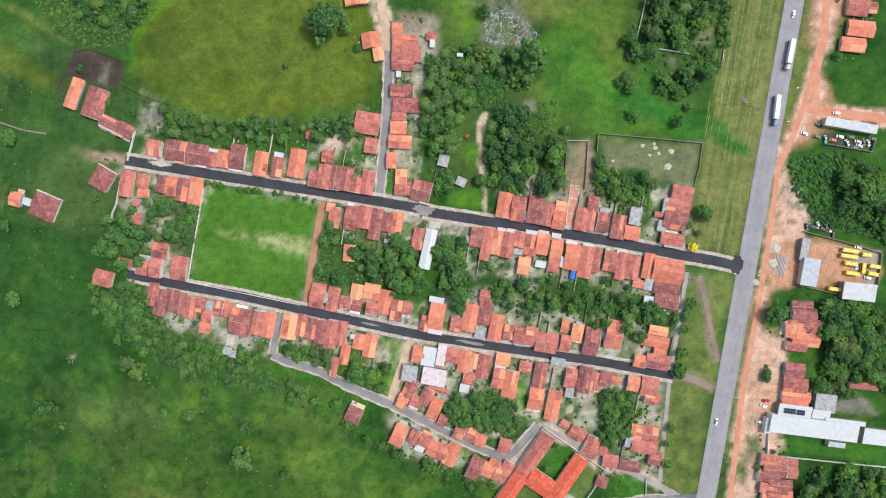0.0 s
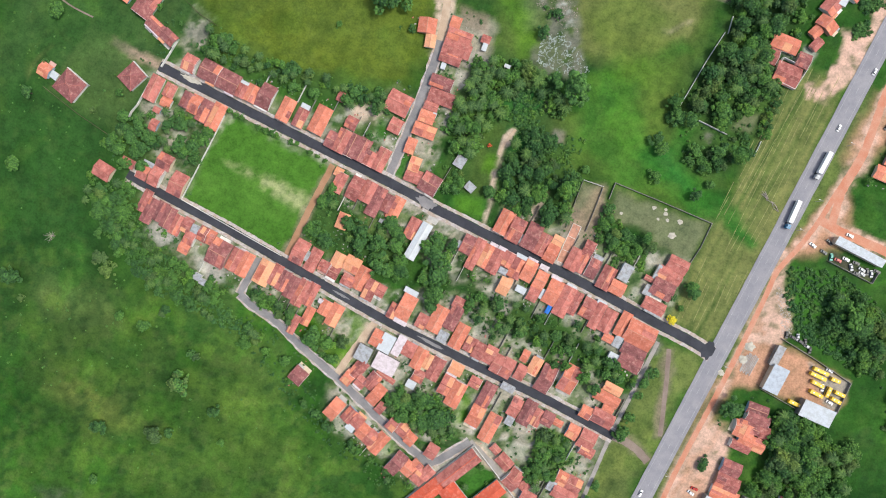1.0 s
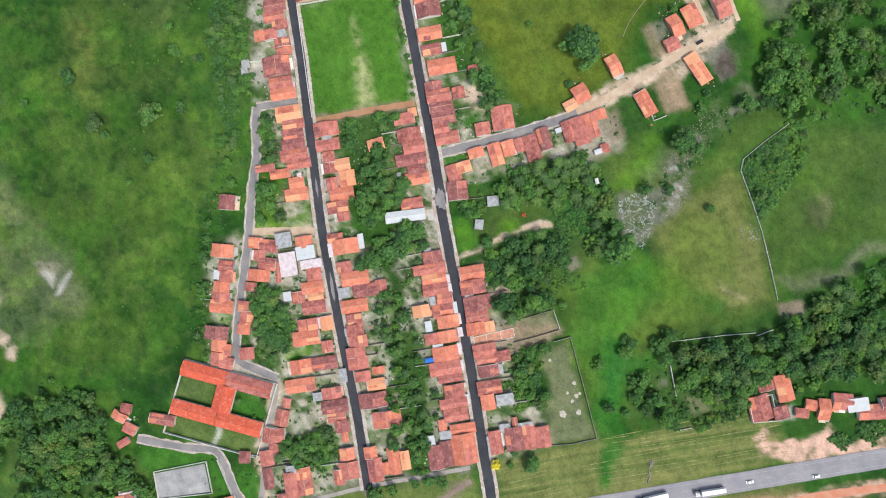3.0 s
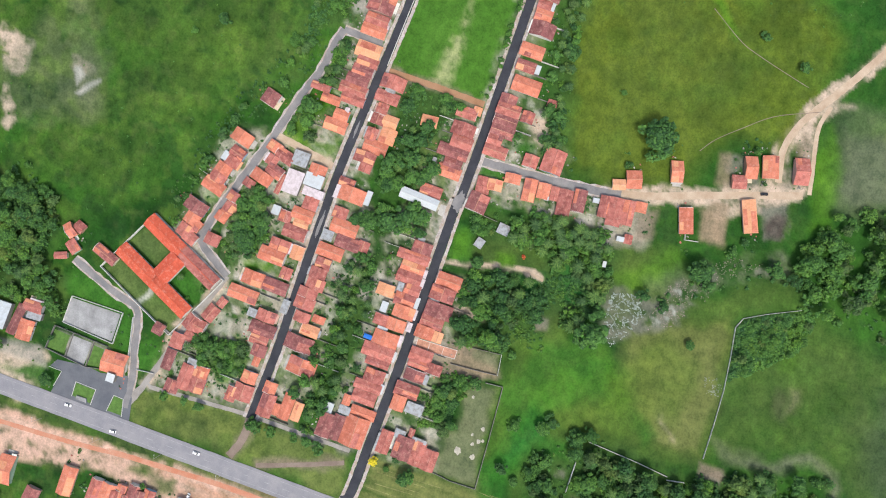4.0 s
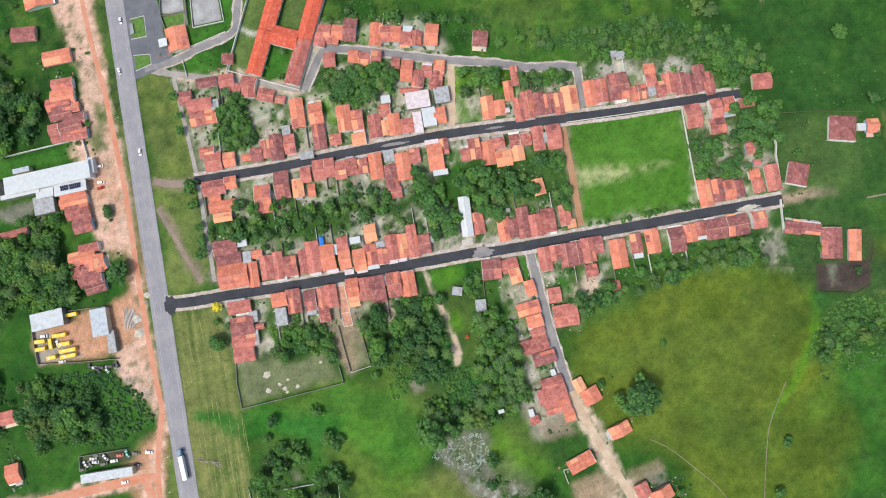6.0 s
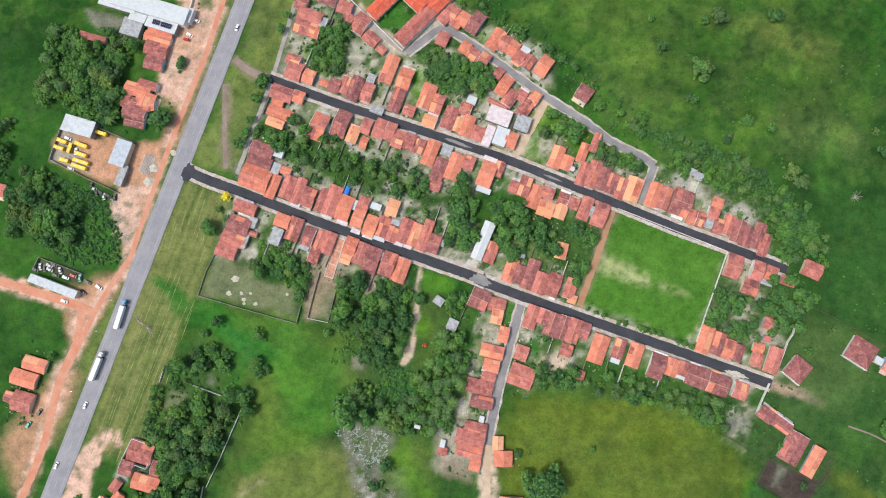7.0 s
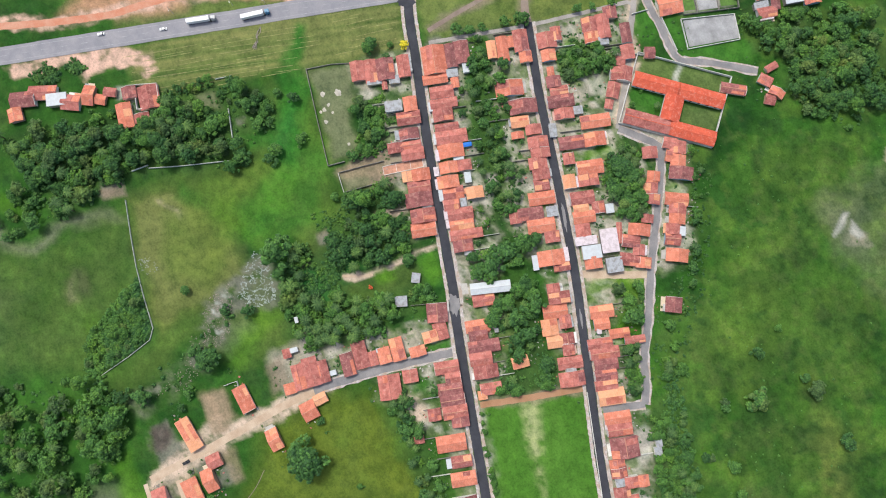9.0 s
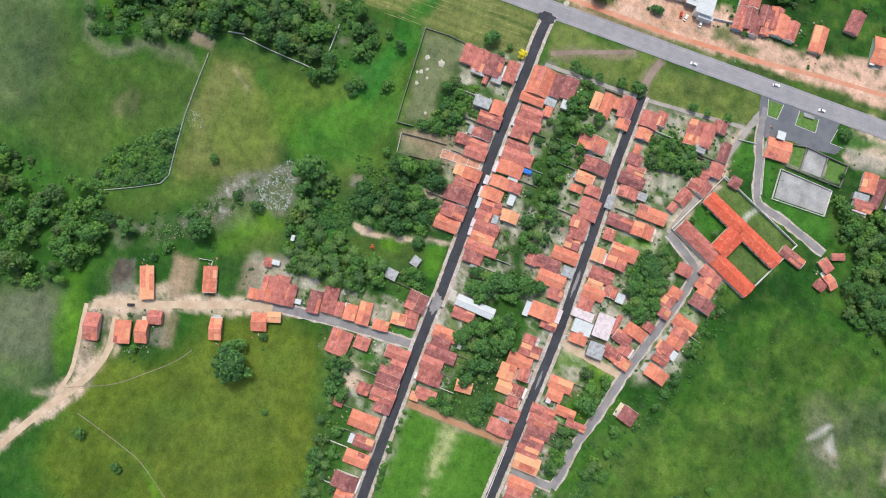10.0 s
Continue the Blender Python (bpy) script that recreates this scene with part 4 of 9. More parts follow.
patch("clay", 2, 0.7, (-30.7, 127.4), (-12.7, 126.7), (-10.5, 117.6), (-24.2, 115.7))
patch("concrete", 1.5, 0.75, (-17.0, 104.6), (-1.3, 103.9), (-2.6, 98.8), (-17.0, 100.1))
patch("concrete", 1.5, 0.75, (-18.3, 98.8), (-3.3, 98.1), (-4.6, 94.2), (-18.3, 94.9))

patch("olive2", 9, 0.5, (110.3, 268.4), (89.5, 235.3), (104.7, 178.4), (60.9, 182.2), (20.7, 203.4), (13.5, 219.9), (23.5, 249.1), (41.3, 268.7))
patch("olive2", 10, 0.4, (-217.9, -158.1), (-187.0, -103.0), (-138.6, -111.3), (-131.0, -141.8), (-159.1, -181.7))
patch("olive2", 8, 0.35, (-104.5, -96.5), (-77.8, -103.2), (-64.6, -130.0), (-91.5, -150.3), (-121.5, -136.9))
patch("dryp", 7, 0.45, (-143.2, -168.1), (-162.6, -173.5), (-195.7, -162.9), (-193.6, -150.6), (-157.2, -152.1))

patch("pasture_olive", 2, 0.8, (-94.2, 190.1), (-98.9, 197.3), (-86.3, 196.3), (-68.7, 193.6), (-64.9, 191.3), (-77.2, 188.7))
patch("clay", 2, 0.7, (-78.4, 199.8), (-89.1, 202.4), (-83.7, 208.1), (-57.9, 210.6), (-58.5, 206.1))
patch("spring", 3, 0.5, (-79.2, 210.0), (-95.6, 216.0), (-89.9, 221.1), (-66.7, 223.5), (-46.0, 219.6), (-50.7, 215.4))


def build_ground():
    inner = np.arange(-352.0, 352.1, 1.5)
    outer = 352.0 + np.cumsum(1.3 * 1.22 ** np.arange(1, 32))
    axis = np.concatenate([-outer[::-1], inner, outer])
    gx, gy = np.meshgrid(axis, axis)
    x, y = gx.ravel(), gy.ravel()
    n = len(axis)
    wide, mid = fractal(x, y, 90, 11), fractal(x, y, 22, 21)
    fine = fractal(x, y, 5, 31, 3)
    a, b, c = np.array((0.016, 0.065, 0.012)), np.array((0.034, 0.110, 0.017)), np.array((0.060, 0.112, 0.030))
    blend = np.clip((wide * 0.5 + mid * 0.5 - 0.36) / 0.28, 0, 1)[:, None]
    tone = a * (1 - blend) + b * blend
    dry = (np.clip((fractal(x, y, 60, 41) - 0.55) / 0.2, 0, 1) * np.clip((mid - 0.4) / 0.25, 0, 1) * 0.75)[:, None]
    tone = tone * (1 - dry) + c * dry
    weeds = np.clip((fractal(x, y, 9, 71) * 0.6 + mid * 0.4 - 0.54) / 0.1, 0, 1)[:, None] * 0.55
    tone = tone * (1 - weeds) + np.array((0.020, 0.055, 0.018)) * weeds
    wx, wy = x + (fractal(x, y, 12, 51) - 0.5) * 9, y + (fractal(x, y, 12, 61) - 0.5) * 9
    tx, ty = x + (fractal(x, y, 4, 55, 2) - 0.5) * 1.5, y + (fractal(x, y, 4, 65, 2) - 0.5) * 1.5
    lived, kept = np.zeros(len(x)), np.zeros(len(x))
    for kind, soft, strength, corners in PATCHES:
        low, high = corners.min(0) - 3 * soft - 8, corners.max(0) + 3 * soft + 8
        near = np.nonzero((x > low[0]) & (x < high[0]) & (y > low[1]) & (y < high[1]))[0]
        px, py = (tx[near], ty[near]) if soft < 2.5 else (wx[near], wy[near])
        inside, away = np.zeros(len(near), bool), np.full(len(near), 1e9)
        for (x0, y0), (x1, y1) in zip(corners, np.roll(corners, -1, 0)):
            crosses = ((y0 > py) != (y1 > py)) & (px < (x1 - x0) * (py - y0) / (y1 - y0 + 1e-12) + x0)
            inside ^= crosses
            along = np.clip(((px - x0) * (x1 - x0) + (py - y0) * (y1 - y0)) / ((x1 - x0) ** 2 + (y1 - y0) ** 2 + 1e-9), 0, 1)
            away = np.minimum(away, np.hypot(px - x0 - along * (x1 - x0), py - y0 - along * (y1 - y0)))
        signed = np.where(inside, away, -away)
        share = np.clip(0.5 + signed / (1.6 * soft), 0, 1) * strength
        if kind in ("yard", "worn", "rock", "sandy", "pinksand", "greysoil"):
            share = np.clip(share * (0.1 + 1.7 * np.clip((fine[near] * 0.75 + mid[near] * 0.25 - 0.36) / 0.24, 0, 1)), 0, 1)
        if kind in ("sandy", "pinksand"):
            share = np.clip(share * 1.15 + 0.25 * np.clip(0.5 + signed / (1.6 * soft), 0, 1) * strength, 0, 1)
        if kind == "rock":
            veins = 1 - np.abs(2 * fractal(x[near], y[near], 9, 81, 3) - 1)
            share = np.clip(share * 1.6, 0, 1) * np.clip((veins - 0.91) / 0.05, 0, 1)
        if kind in ("darkpasture", "lightpasture"):
            share = share * np.clip((mid[near] - 0.25) / 0.4, 0.2, 1)
        lived[near] = np.maximum(lived[near], share) if kind == "yard" else lived[near] * (1 - share)
        if kind in ("field", "lawn", "lawndull", "mow"):
            kept[near] = np.maximum(kept[near], share)
        share = share[:, None]
        if kind == "mow":
            across = x[near] * 0.983 - y[near] * 0.185
            swath = value_noise(across, 0.03 * y[near], 2.2, 91) * 0.7 + value_noise(across, 0.1 * y[near], 5.0, 92) * 0.3
            tone[near] *= 1 + (swath[:, None] - 0.5) * 0.2
            share = (share * (0.1 + 1.6 * swath[:, None])).clip(0, 1.3)
        tone[near] = tone[near] * (1 - share) + np.array(TONES[kind]) * share
    # weeds and swept cement in the yards
    green = (np.clip((fractal(x, y, 8, 95) - 0.45) / 0.07, 0, 1) * np.clip(lived * 1.6, 0, 1) * 0.62)[:, None]
    tone = tone * (1 - green) + np.array((0.060, 0.132, 0.030)) * green
    swept = (np.clip((fractal(x, y, 6, 97) - 0.545) / 0.04, 0, 1) * np.clip(lived * 1.6, 0, 1) * 0.5)[:, None]
    tone = tone * (1 - swept) + np.array((0.47, 0.43, 0.385)) * swept
    # rank tufts, yellowed and lush spots in all grass
    grassy = np.clip((tone[:, 1] - tone[:, 0] * 1.15) / 0.02, 0, 1) * np.clip((0.2 - tone[:, 0]) / 0.08, 0, 1) * (0.3 + 0.55 * np.clip((-y - 60) / 50, 0, 1))
    grassy *= 1 - 0.8 * kept
    for size, seed, cut, hue, power in ((7, 111, 0.585, (0.018, 0.052, 0.016), 0.6), (14, 113, 0.57, (0.022, 0.064, 0.018), 0.3), (11, 115, 0.57, (0.082, 0.150, 0.028), 0.45), (5, 117, 0.60, (0.092, 0.128, 0.042), 0.35), (17, 119, 0.58, (0.038, 0.135, 0.016), 0.35)):
        spot = (np.clip((fractal(x, y, size, seed, 3) - cut) / 0.07, 0, 1) * grassy * power)[:, None]
        tone = tone * (1 - spot) + np.array(hue) * spot
    tone[:, 2] *= 1 - 0.18 * np.clip(grassy * 2.2, 0, 1)
    swell = fractal(x, y, 11, 131, 3) * 0.5 + fractal(x, y, 30, 137, 2) * 0.5
    tone *= 1 + (np.clip((swell - 0.5) * 1.7, -0.26, 0.26) * np.clip(grassy * 2.2, 0, 1))[:, None] * np.array((1.25, 1.0, 0.8))
    tone *= (0.86 + 0.28 * fine)[:, None]
    data = bpy.data.meshes.new("ground")
    data.vertices.add(n * n)
    data.vertices.foreach_set("co", np.stack([x, y, 0 * x], 1).ravel())
    i, j = np.meshgrid(np.arange(n - 1), np.arange(n - 1))
    k = (j * n + i).ravel()
    quads = np.stack([k, k + 1, k + n + 1, k + n], 1)
    data.loops.add(quads.size)
    data.loops.foreach_set("vertex_index", quads.ravel())
    data.polygons.add(len(quads))
    data.polygons.foreach_set("loop_start", np.arange(len(quads)) * 4)
    layer = data.attributes.new("tone", "FLOAT_COLOR", "POINT")
    layer.data.foreach_set("color", np.concatenate([tone, np.ones((n * n, 1))], 1).ravel())
    data.update()
    ground = placed("ground", data, GROUND)
    tagged(ground, "green grazed grassland with bare soil yards", "ground", kind="structure")


build_ground()

# ---- roads ----
ROADS = []


def layer():
    """A height of its own for each surface, a few millimetres over the last."""
    return 0.004 * len(ROADS)



def smooth_line(points, step=3.0):
    """A rounded line through the points, in even steps."""
    p = [Vector(q) for q in points]
    p = [p[0] * 2 - p[1]] + p + [p[-1] * 2 - p[-2]]
    out = []
    for a, b, c, d in zip(p, p[1:], p[2:], p[3:]):
        count = max(2, int((c - b).length / step))
        for k in range(count):
            t = k / count
            out.append(0.5 * ((2 * b) + (c - a) * t + (2 * a - 5 * b + 4 * c - d) * t * t + (3 * b - a - 3 * c + d) * t**3))
    return out + [p[-2]]


def ribbon(line, left, right, z0, z1, ragged=0.0, seed=1):
    """A slab along a line, from its left to its right offset, with its edges going down to z0."""
    chance = random.Random(seed)
    verts, faces = [], []
    for k, p in enumerate(line):
        ahead = (line[min(k + 1, len(line) - 1)] - line[max(k - 1, 0)]).normalized()
        side = Vector((-ahead.y, ahead.x))
        a = p + side * (left + chance.uniform(-ragged, ragged))
        b = p + side * (right + chance.uniform(-ragged, ragged))
        verts += [(a.x, a.y, z0), (a.x, a.y, z1), (b.x, b.y, z1), (b.x, b.y, z0)]
    for k in range(len(line) - 1):
        i, j = 4 * k, 4 * k + 4
        faces += [(i, i + 1, j + 1, j), (i + 1, i + 2, j + 2, j + 1), (i + 2, i + 3, j + 3, j + 2)]
    e = len(verts) - 4
    faces += [(0, 3, 2, 1), (e, e + 1, e + 2, e + 3)]
    return solid(verts, faces)


def asphalt_street(name, width, *points):
    line = smooth_line(points, 1.6)
    ROADS.append((line, width / 2 + 1.6))
    tagged(placed(name, ribbon(line, width / 2, -width / 2, -0.05, 0.16 + layer(), 0.12), ASPHALT), "freshly laid dark asphalt village street", "road", kind="structure")
    for side in (1, -1):
        inner, outer = side * (width / 2 + 0.2), side * (width / 2 + 2.1)
        kerb = placed("pavement", ribbon(line, max(inner, outer), min(inner, outer), -0.05, 0.28 + layer(), 0.2, 3 + side), PAVING)
        tagged(kerb, "pale uneven concrete pavement along the street", "pavement", kind="structure")


def old_street(name, width, *points):
    line = smooth_line(points)
    ROADS.append((line, width / 2 + 0.8))
    tagged(placed(name, ribbon(line, width / 2 + 1.0, -width / 2 - 1.0, -0.05, 0.01 + layer() / 2, 0.5, 9), PAVING), "pale gravelly verge of the lane", "pavement", kind="structure")
    tagged(placed(name, ribbon(line, width / 2, -width / 2, -0.05, 0.07 + layer(), 0.3, 5), OLD_ASPHALT), "worn grey asphalt lane with dusty edges", "road", kind="structure")


def dirt_road(name, kind, width, words, *points):
    line = smooth_line(points, 2.0)
    ROADS.append((line, width / 2 + 0.6))
    tagged(placed(name, ribbon(line, width / 2, -width / 2, -0.05, 0.03 + layer() / 2, width * 0.05, 4), DIRTS[kind]), words, "dirt road", kind="structure")


asphalt_street("upper_street", 5.4, (-188.8, 41.6), (-153.1, 35.6), (-103.5, 27.7), (-63.9, 21.4), (-17.8, 13.5), (-11.2, 11.2), (34.9, 3.9), (84.3, -4.0), (127.0, -12.2), (156.5, -17.5), (170.3, -21.1))
asphalt_street("lower_street", 5.0, (-188.4, -24.9), (-157.2, -31.5), (-120.7, -38.1), (-84.2, -46.1), (-51.0, -53.3), (-17.9, -60.3), (21.9, -66.6), (55.0, -71.5), (88.0, -76.1), (117.8, -81.7), (131.6, -84.3))
old_street("side_street", 4.6, (-40.2, 20.7), (-38.8, 36.2), (-36.4, 62.4), (-35.1, 88.4), (-35.0, 104.7))
old_street("south_lane", 4.2, (-103.6, -72.4), (-97.7, -75.4), (-87.7, -78.4), (-77.7, -81.4), (-54.5, -93.1), (-34.5, -101.4), (-11.3, -113.0), (12.0, -124.7), (28.6, -131.7), (34.6, -133.0), (45.2, -122.3), (52.5, -113.5))
old_street("alley", 3.6, (-99.5, -48.4), (-101.2, -59.7), (-103.6, -72.4))
old_street("school_lane", 3.8, (138.8, -158.2), (129.4, -157.3), (117.9, -157.4), (104.3, -159.4), (88.7, -160.5), (80.2, -163.2), (73.9, -177.5), (65.6, -192.7), (58.4, -204.8))
dirt_road("school_path", "greydirt", 3.6, "pale sandy dirt road", (52.5, -113.5), (68.5, -122.2), (78.4, -128.4), (92.4, -135.0), (105.9, -140.8), (116.9, -146.3), (129.3, -152.4), (136.1, -156.7))
dirt_road("verge_path", "greydirt", 1.8, "narrow grey path along the verge", (124.3, -146.2), (122.5, -147.9), (127.5, -153.4), (133.6, -156.5))
dirt_road("field_path", "path", 3.6, "pale sandy dirt road", (-73.5, 17.1), (-78.6, -9.9), (-83.8, -43.1))
dirt_road("lane_path", "dirt", 4.2, "pale sandy dirt road", (-21.8, -64.0), (-28.5, -81.3), (-34.5, -100.4))
dirt_road("red_track", "reddirt", 3.0, "red earth track beside the highway", (217.9, 145.8), (216.4, 123.4), (212.8, 104.0), (207.9, 84.7), (204.3, 70.1), (198.0, 52.2), (191.1, 35.9), (188.8, 16.3), (183.5, -23.0), (178.3, -56.1), (172.3, -92.6), (168.7, -125.9), (164.9, -162.8))
dirt_road("red_branch", "reddirt", 5.0, "red earth track beside the highway", (205.5, 71.7), (215.6, 69.4), (230.3, 67.4), (262.7, 63.8), (327.6, 55.9), (424.7, 43.8))
dirt_road("red_track_north", "reddirt", 4.5, "red earth track beside the highway", (212.1, 68.6), (211.6, 90.8), (215.8, 111.3), (216.9, 130.2), (217.9, 156.2), (226.1, 196.2), (238.5, 241.4))
dirt_road("red_track_south", "reddirt", 2.6, "red earth track beside the highway", (166.3, -148.7), (164.8, -176.5), (162.6, -204.3), (158.9, -239.1))
dirt_road("brown_lane", "browndirt", 4.5, "brown earth path through the verge", (131.6, -84.3), (144.2, -86.6), (154.8, -92.6))
dirt_road("brown_path", "browndirt", 2.6, "brown earth path through the verge", (146.2, -25.7), (150.3, -42.9), (154.5, -62.7), (157.2, -76.0))
dirt_road("grove_path", "dirt", 1.4, "pale sandy dirt road", (22.3, 68.8), (19.0, 60.6), (17.1, 51.8))
dirt_road("new_road", "dirt", 4.2, "pale sandy dirt road", (-35.6, 97.2), (-36.9, 118.7), (-43.6, 154.1), (-48.7, 183.1), (-52.9, 207.2))
dirt_road("new_road_west", "dirt", 2.4, "pale sandy dirt road", (-53.9, 210.8), (-64.7, 210.7), (-79.2, 210.0), (-88.6, 209.8), (-96.4, 210.9), (-106.5, 215.1))
dirt_road("new_road_fork", "dirt", 3.8, "pale sandy dirt road", (-57.9, 192.2), (-77.0, 192.2), (-92.0, 198.4), (-104.3, 207.7))
dirt_road("new_road_south", "dirt", 4.2, "pale sandy dirt road", (-103.4, 206.9), (-113.4, 216.3), (-128.9, 229.5), (-150.6, 246.9), (-176.7, 269.4))
dirt_road("foot_trail", "browndirt", 0.35, "brown earth path through the verge", (-102.7, 209.7), (-95.8, 184.8), (-85.8, 167.3), (-76.4, 153.0), (-68.2, 144.9))
dirt_road("foot_trail", "browndirt", 0.35, "brown earth path through the verge", (-152.6, 139.9), (-136.2, 158.0), (-129.4, 169.9), (-122.2, 185.6), (-115.6, 200.9))
dirt_road("farm_track", "browndirt", 0.9, "brown earth path through the verge", (-281.9, 69.3), (-262.1, 63.7), (-248.9, 59.4), (-235.0, 57.1))
dirt_road("east_lane", "greydirt", 2.4, "narrow grey gravel lane beside the houses", (138.9, -23.7), (134.9, -49.5), (129.7, -85.3), (127.3, -109.3), (124.3, -146.2))

HIGHWAY_POINTS = [Vector(p) for p in ((357.7, 1100.0), (226.3, 300.0), (201.6, 150.0), (177.0, 0.0), (152.3, -150.0), (127.7, -300.0), (-3.7, -1100.0))]
HIGHWAY_LINE = []
for a, b in zip(HIGHWAY_POINTS, HIGHWAY_POINTS[1:]):
    count = max(1, round((b - a).length / 6.0))
    HIGHWAY_LINE += [a.lerp(b, k / count) for k in range(count)]
ROADS.append((HIGHWAY_LINE, 7.0))
tagged(placed("highway", ribbon(HIGHWAY_LINE, 5.6, -5.6, -0.05, 0.22, 0.12), HIGHWAY), "straight grey two-lane asphalt highway with shoulders", "road", kind="structure")
for side in (3.7, -3.7):
    tagged(placed("edge_line", ribbon(HIGHWAY_LINE, side + 0.08, side - 0.08, 0.2, 0.232), LINE_PAINT), "faded white edge line on the highway", "road marking", kind="structure")
dashes = []
for k in range(0, len(HIGHWAY_LINE) - 1, 2):
    p, q = HIGHWAY_LINE[k], HIGHWAY_LINE[k + 1]
    u = (q - p).normalized()
    s = Vector((-u.y, u.x)) * 0.08
    dashes.append((p, u, s))
verts, faces = [], []
for p, u, s in dashes:
    k = len(verts)
    verts += [(*(p + s), 0.236), (*(p - s), 0.236), (*(p - s + u * 4), 0.236), (*(p + s + u * 4), 0.236)]
    faces.append((k, k + 1, k + 2, k + 3))
tagged(placed("centre_line", solid(verts, faces), LINE_PAINT), "faded dashed centre line of the highway", "road marking", kind="structure")


HAY = plain("dry_cut_grass", (0.225, 0.225, 0.09), 0.4, 0.8)


def hay_swaths(*lines):
    """Rows of dry cut grass left by the mower along the highway."""
    verts, faces = [], []
    for start, end in lines:
        a, b = Vector(start), Vector(end)
        count = int((b - a).length / 2.2)
        side = Vector((a.y - b.y, b.x - a.x)).normalized()
        wander, gap = rng.uniform(0, 50), rng.randint(0, 25)
        for k in range(rng.randint(0, 10), count - rng.randint(0, 12)):
            gap -= 1
            if gap < 0:
                gap = rng.randint(8, 40)
            elif gap < 5:
                continue
            p, q = a.lerp(b, k / count), a.lerp(b, (k + 1.02) / count)
            p, q = p + side * math.sin(wander + k * 0.09) * 0.9, q + side * math.sin(wander + (k + 1) * 0.09) * 0.9
            w, h, i = rng.uniform(0.10, 0.32), rng.uniform(0.04, 0.10), len(verts)
            verts += [(*(p + side * w), -0.02), (*p, h), (*(p - side * w), -0.02), (*(q + side * w * 0.8), -0.02), (*q, h), (*(q - side * w * 0.8), -0.02)]
            faces += [(i, i + 1, i + 4, i + 3), (i + 1, i + 2, i + 5, i + 4), (i, i + 2, i + 1), (i + 3, i + 4, i + 5)]
    tagged(placed("hay_swath", solid(verts, faces), HAY), "dry straw-coloured rows of mown grass on the verge", "cut grass", kind="stuff")


hay_swaths(((163.3, 152.5), (143.8, 36.0)), ((164.6, 152.4), (145.1, 36.0)), ((167.1, 152.4), (147.8, 36.0)), ((169.4, 152.4), (150.0, 36.0)), ((173.0, 152.4), (153.6, 36.0)), ((174.2, 152.4), (154.9, 36.0)), ((177.2, 152.4), (157.9, 36.0)), ((179.7, 152.4), (160.5, 36.0)), ((181.0, 152.4), (161.8, 36.0)), ((184.6, 152.4), (165.4, 36.0)), ((187.2, 152.4), (168.0, 36.0)), ((190.1, 152.4), (170.9, 36.0)), ((149.4, 36.0), (144.1, -14.8)), ((151.7, 36.0), (146.4, -14.8)), ((155.9, 36.0), (150.6, -14.8)), ((157.9, 36.0), (152.6, -14.8)), ((162.1, 36.0), (156.8, -14.8)), ((164.7, 36.0), (159.5, -14.8)), ((167.0, 36.0), (161.8, -14.8)), ((171.2, 36.0), (166.0, -14.8)), ((172.9, 36.0), (167.6, -14.8)), ((176.1, 36.0), (170.9, -14.8)))

# ---- walls round plots ----
KEPT_CLEAR = []


def plank_fence(height, points):
    """Weathered posts with three rails between them."""
    thing = holder("wooden_fence", *points[0])
    base = Vector(points[0])
    for start, end in zip(points, points[1:]):
        a, b = Vector(start) - base, Vector(end) - base
        count = max(1, round((b - a).length / 3.0))
        for k in range(count):
            p, q = a.lerp(b, k / count), a.lerp(b, (k + 1) / count)
            bm = bmesh.new()
            tube(bm, (*p, -0.3), (*p, height + 0.15), 0.11, 0.09, 6)
            part("post", bm, BARK, thing)
            bm = bmesh.new()
            for z in (0.35, 0.7, 1.05):
                tube(bm, (*p, height * z), (*q, height * z), 0.06, 0.06, 5)
            part("rail", bm, BARK, thing)
    tagged(thing, "weathered dark wooden post and rail fence", "fence")


def plot_wall(height, thick, colour, *points):
    verts, faces = [], []
    for (x0, y0), (x1, y1) in zip(points, points[1:]):
        u = Vector((x1 - x0, y1 - y0)).normalized()
        s = Vector((-u.y, u.x)) * thick / 2
        a, b = Vector((x0, y0)) - u * thick / 2, Vector((x1, y1)) + u * thick / 2
        k = len(verts)
        for z in (-0.1, height):
            verts += [(*(a + s), z), (*(a - s), z), (*(b - s), z), (*(b + s), z)]
        faces += [tuple(k + i for i in f) for f in BOX_FACES]
    for start, end in zip(points, points[1:]):
        a, b = Vector(start), Vector(end)
        KEPT_CLEAR.append(([a.lerp(b, k / 8) for k in range(9)], 0.6))
    if colour == "dark":
        return plank_fence(height, points)
    material = WHITE_WALL if colour == "white" else GREY_WALL
    tagged(placed("boundary_wall", solid(verts, faces), material), ("whitewashed" if colour == "white" else "grey block") + " boundary wall round a plot", "wall", kind="structure")


plot_wall(1.8, 0.25, "grey", (85.9, 46.5), (86.5, 56.6), (116.6, 54.0), (146.6, 51.0))
plot_wall(1.2, 0.2, "grey", (146.6, 51.0), (144.8, 36.0), (141.7, 24.9))
plot_wall(2.2, 0.25, "white", (92.4, -140.3), (60.1, -187.9), (23.7, -161.6), (55.5, -114.5), (92.4, -140.3))
plot_wall(2.0, 0.3, "white", (-182.3, 59.0), (-184.7, 49.8), (-187.1, 41.4))
plot_wall(2.0, 0.3, "white", (-189.8, 36.1), (-194.1, 15.8), (-196.5, 10.5), (-196.9, 5.9))
plot_wall(1.6, 0.2, "white", (-142.9, 25.4), (-146.8, 3.3), (-152.8, -28.8))
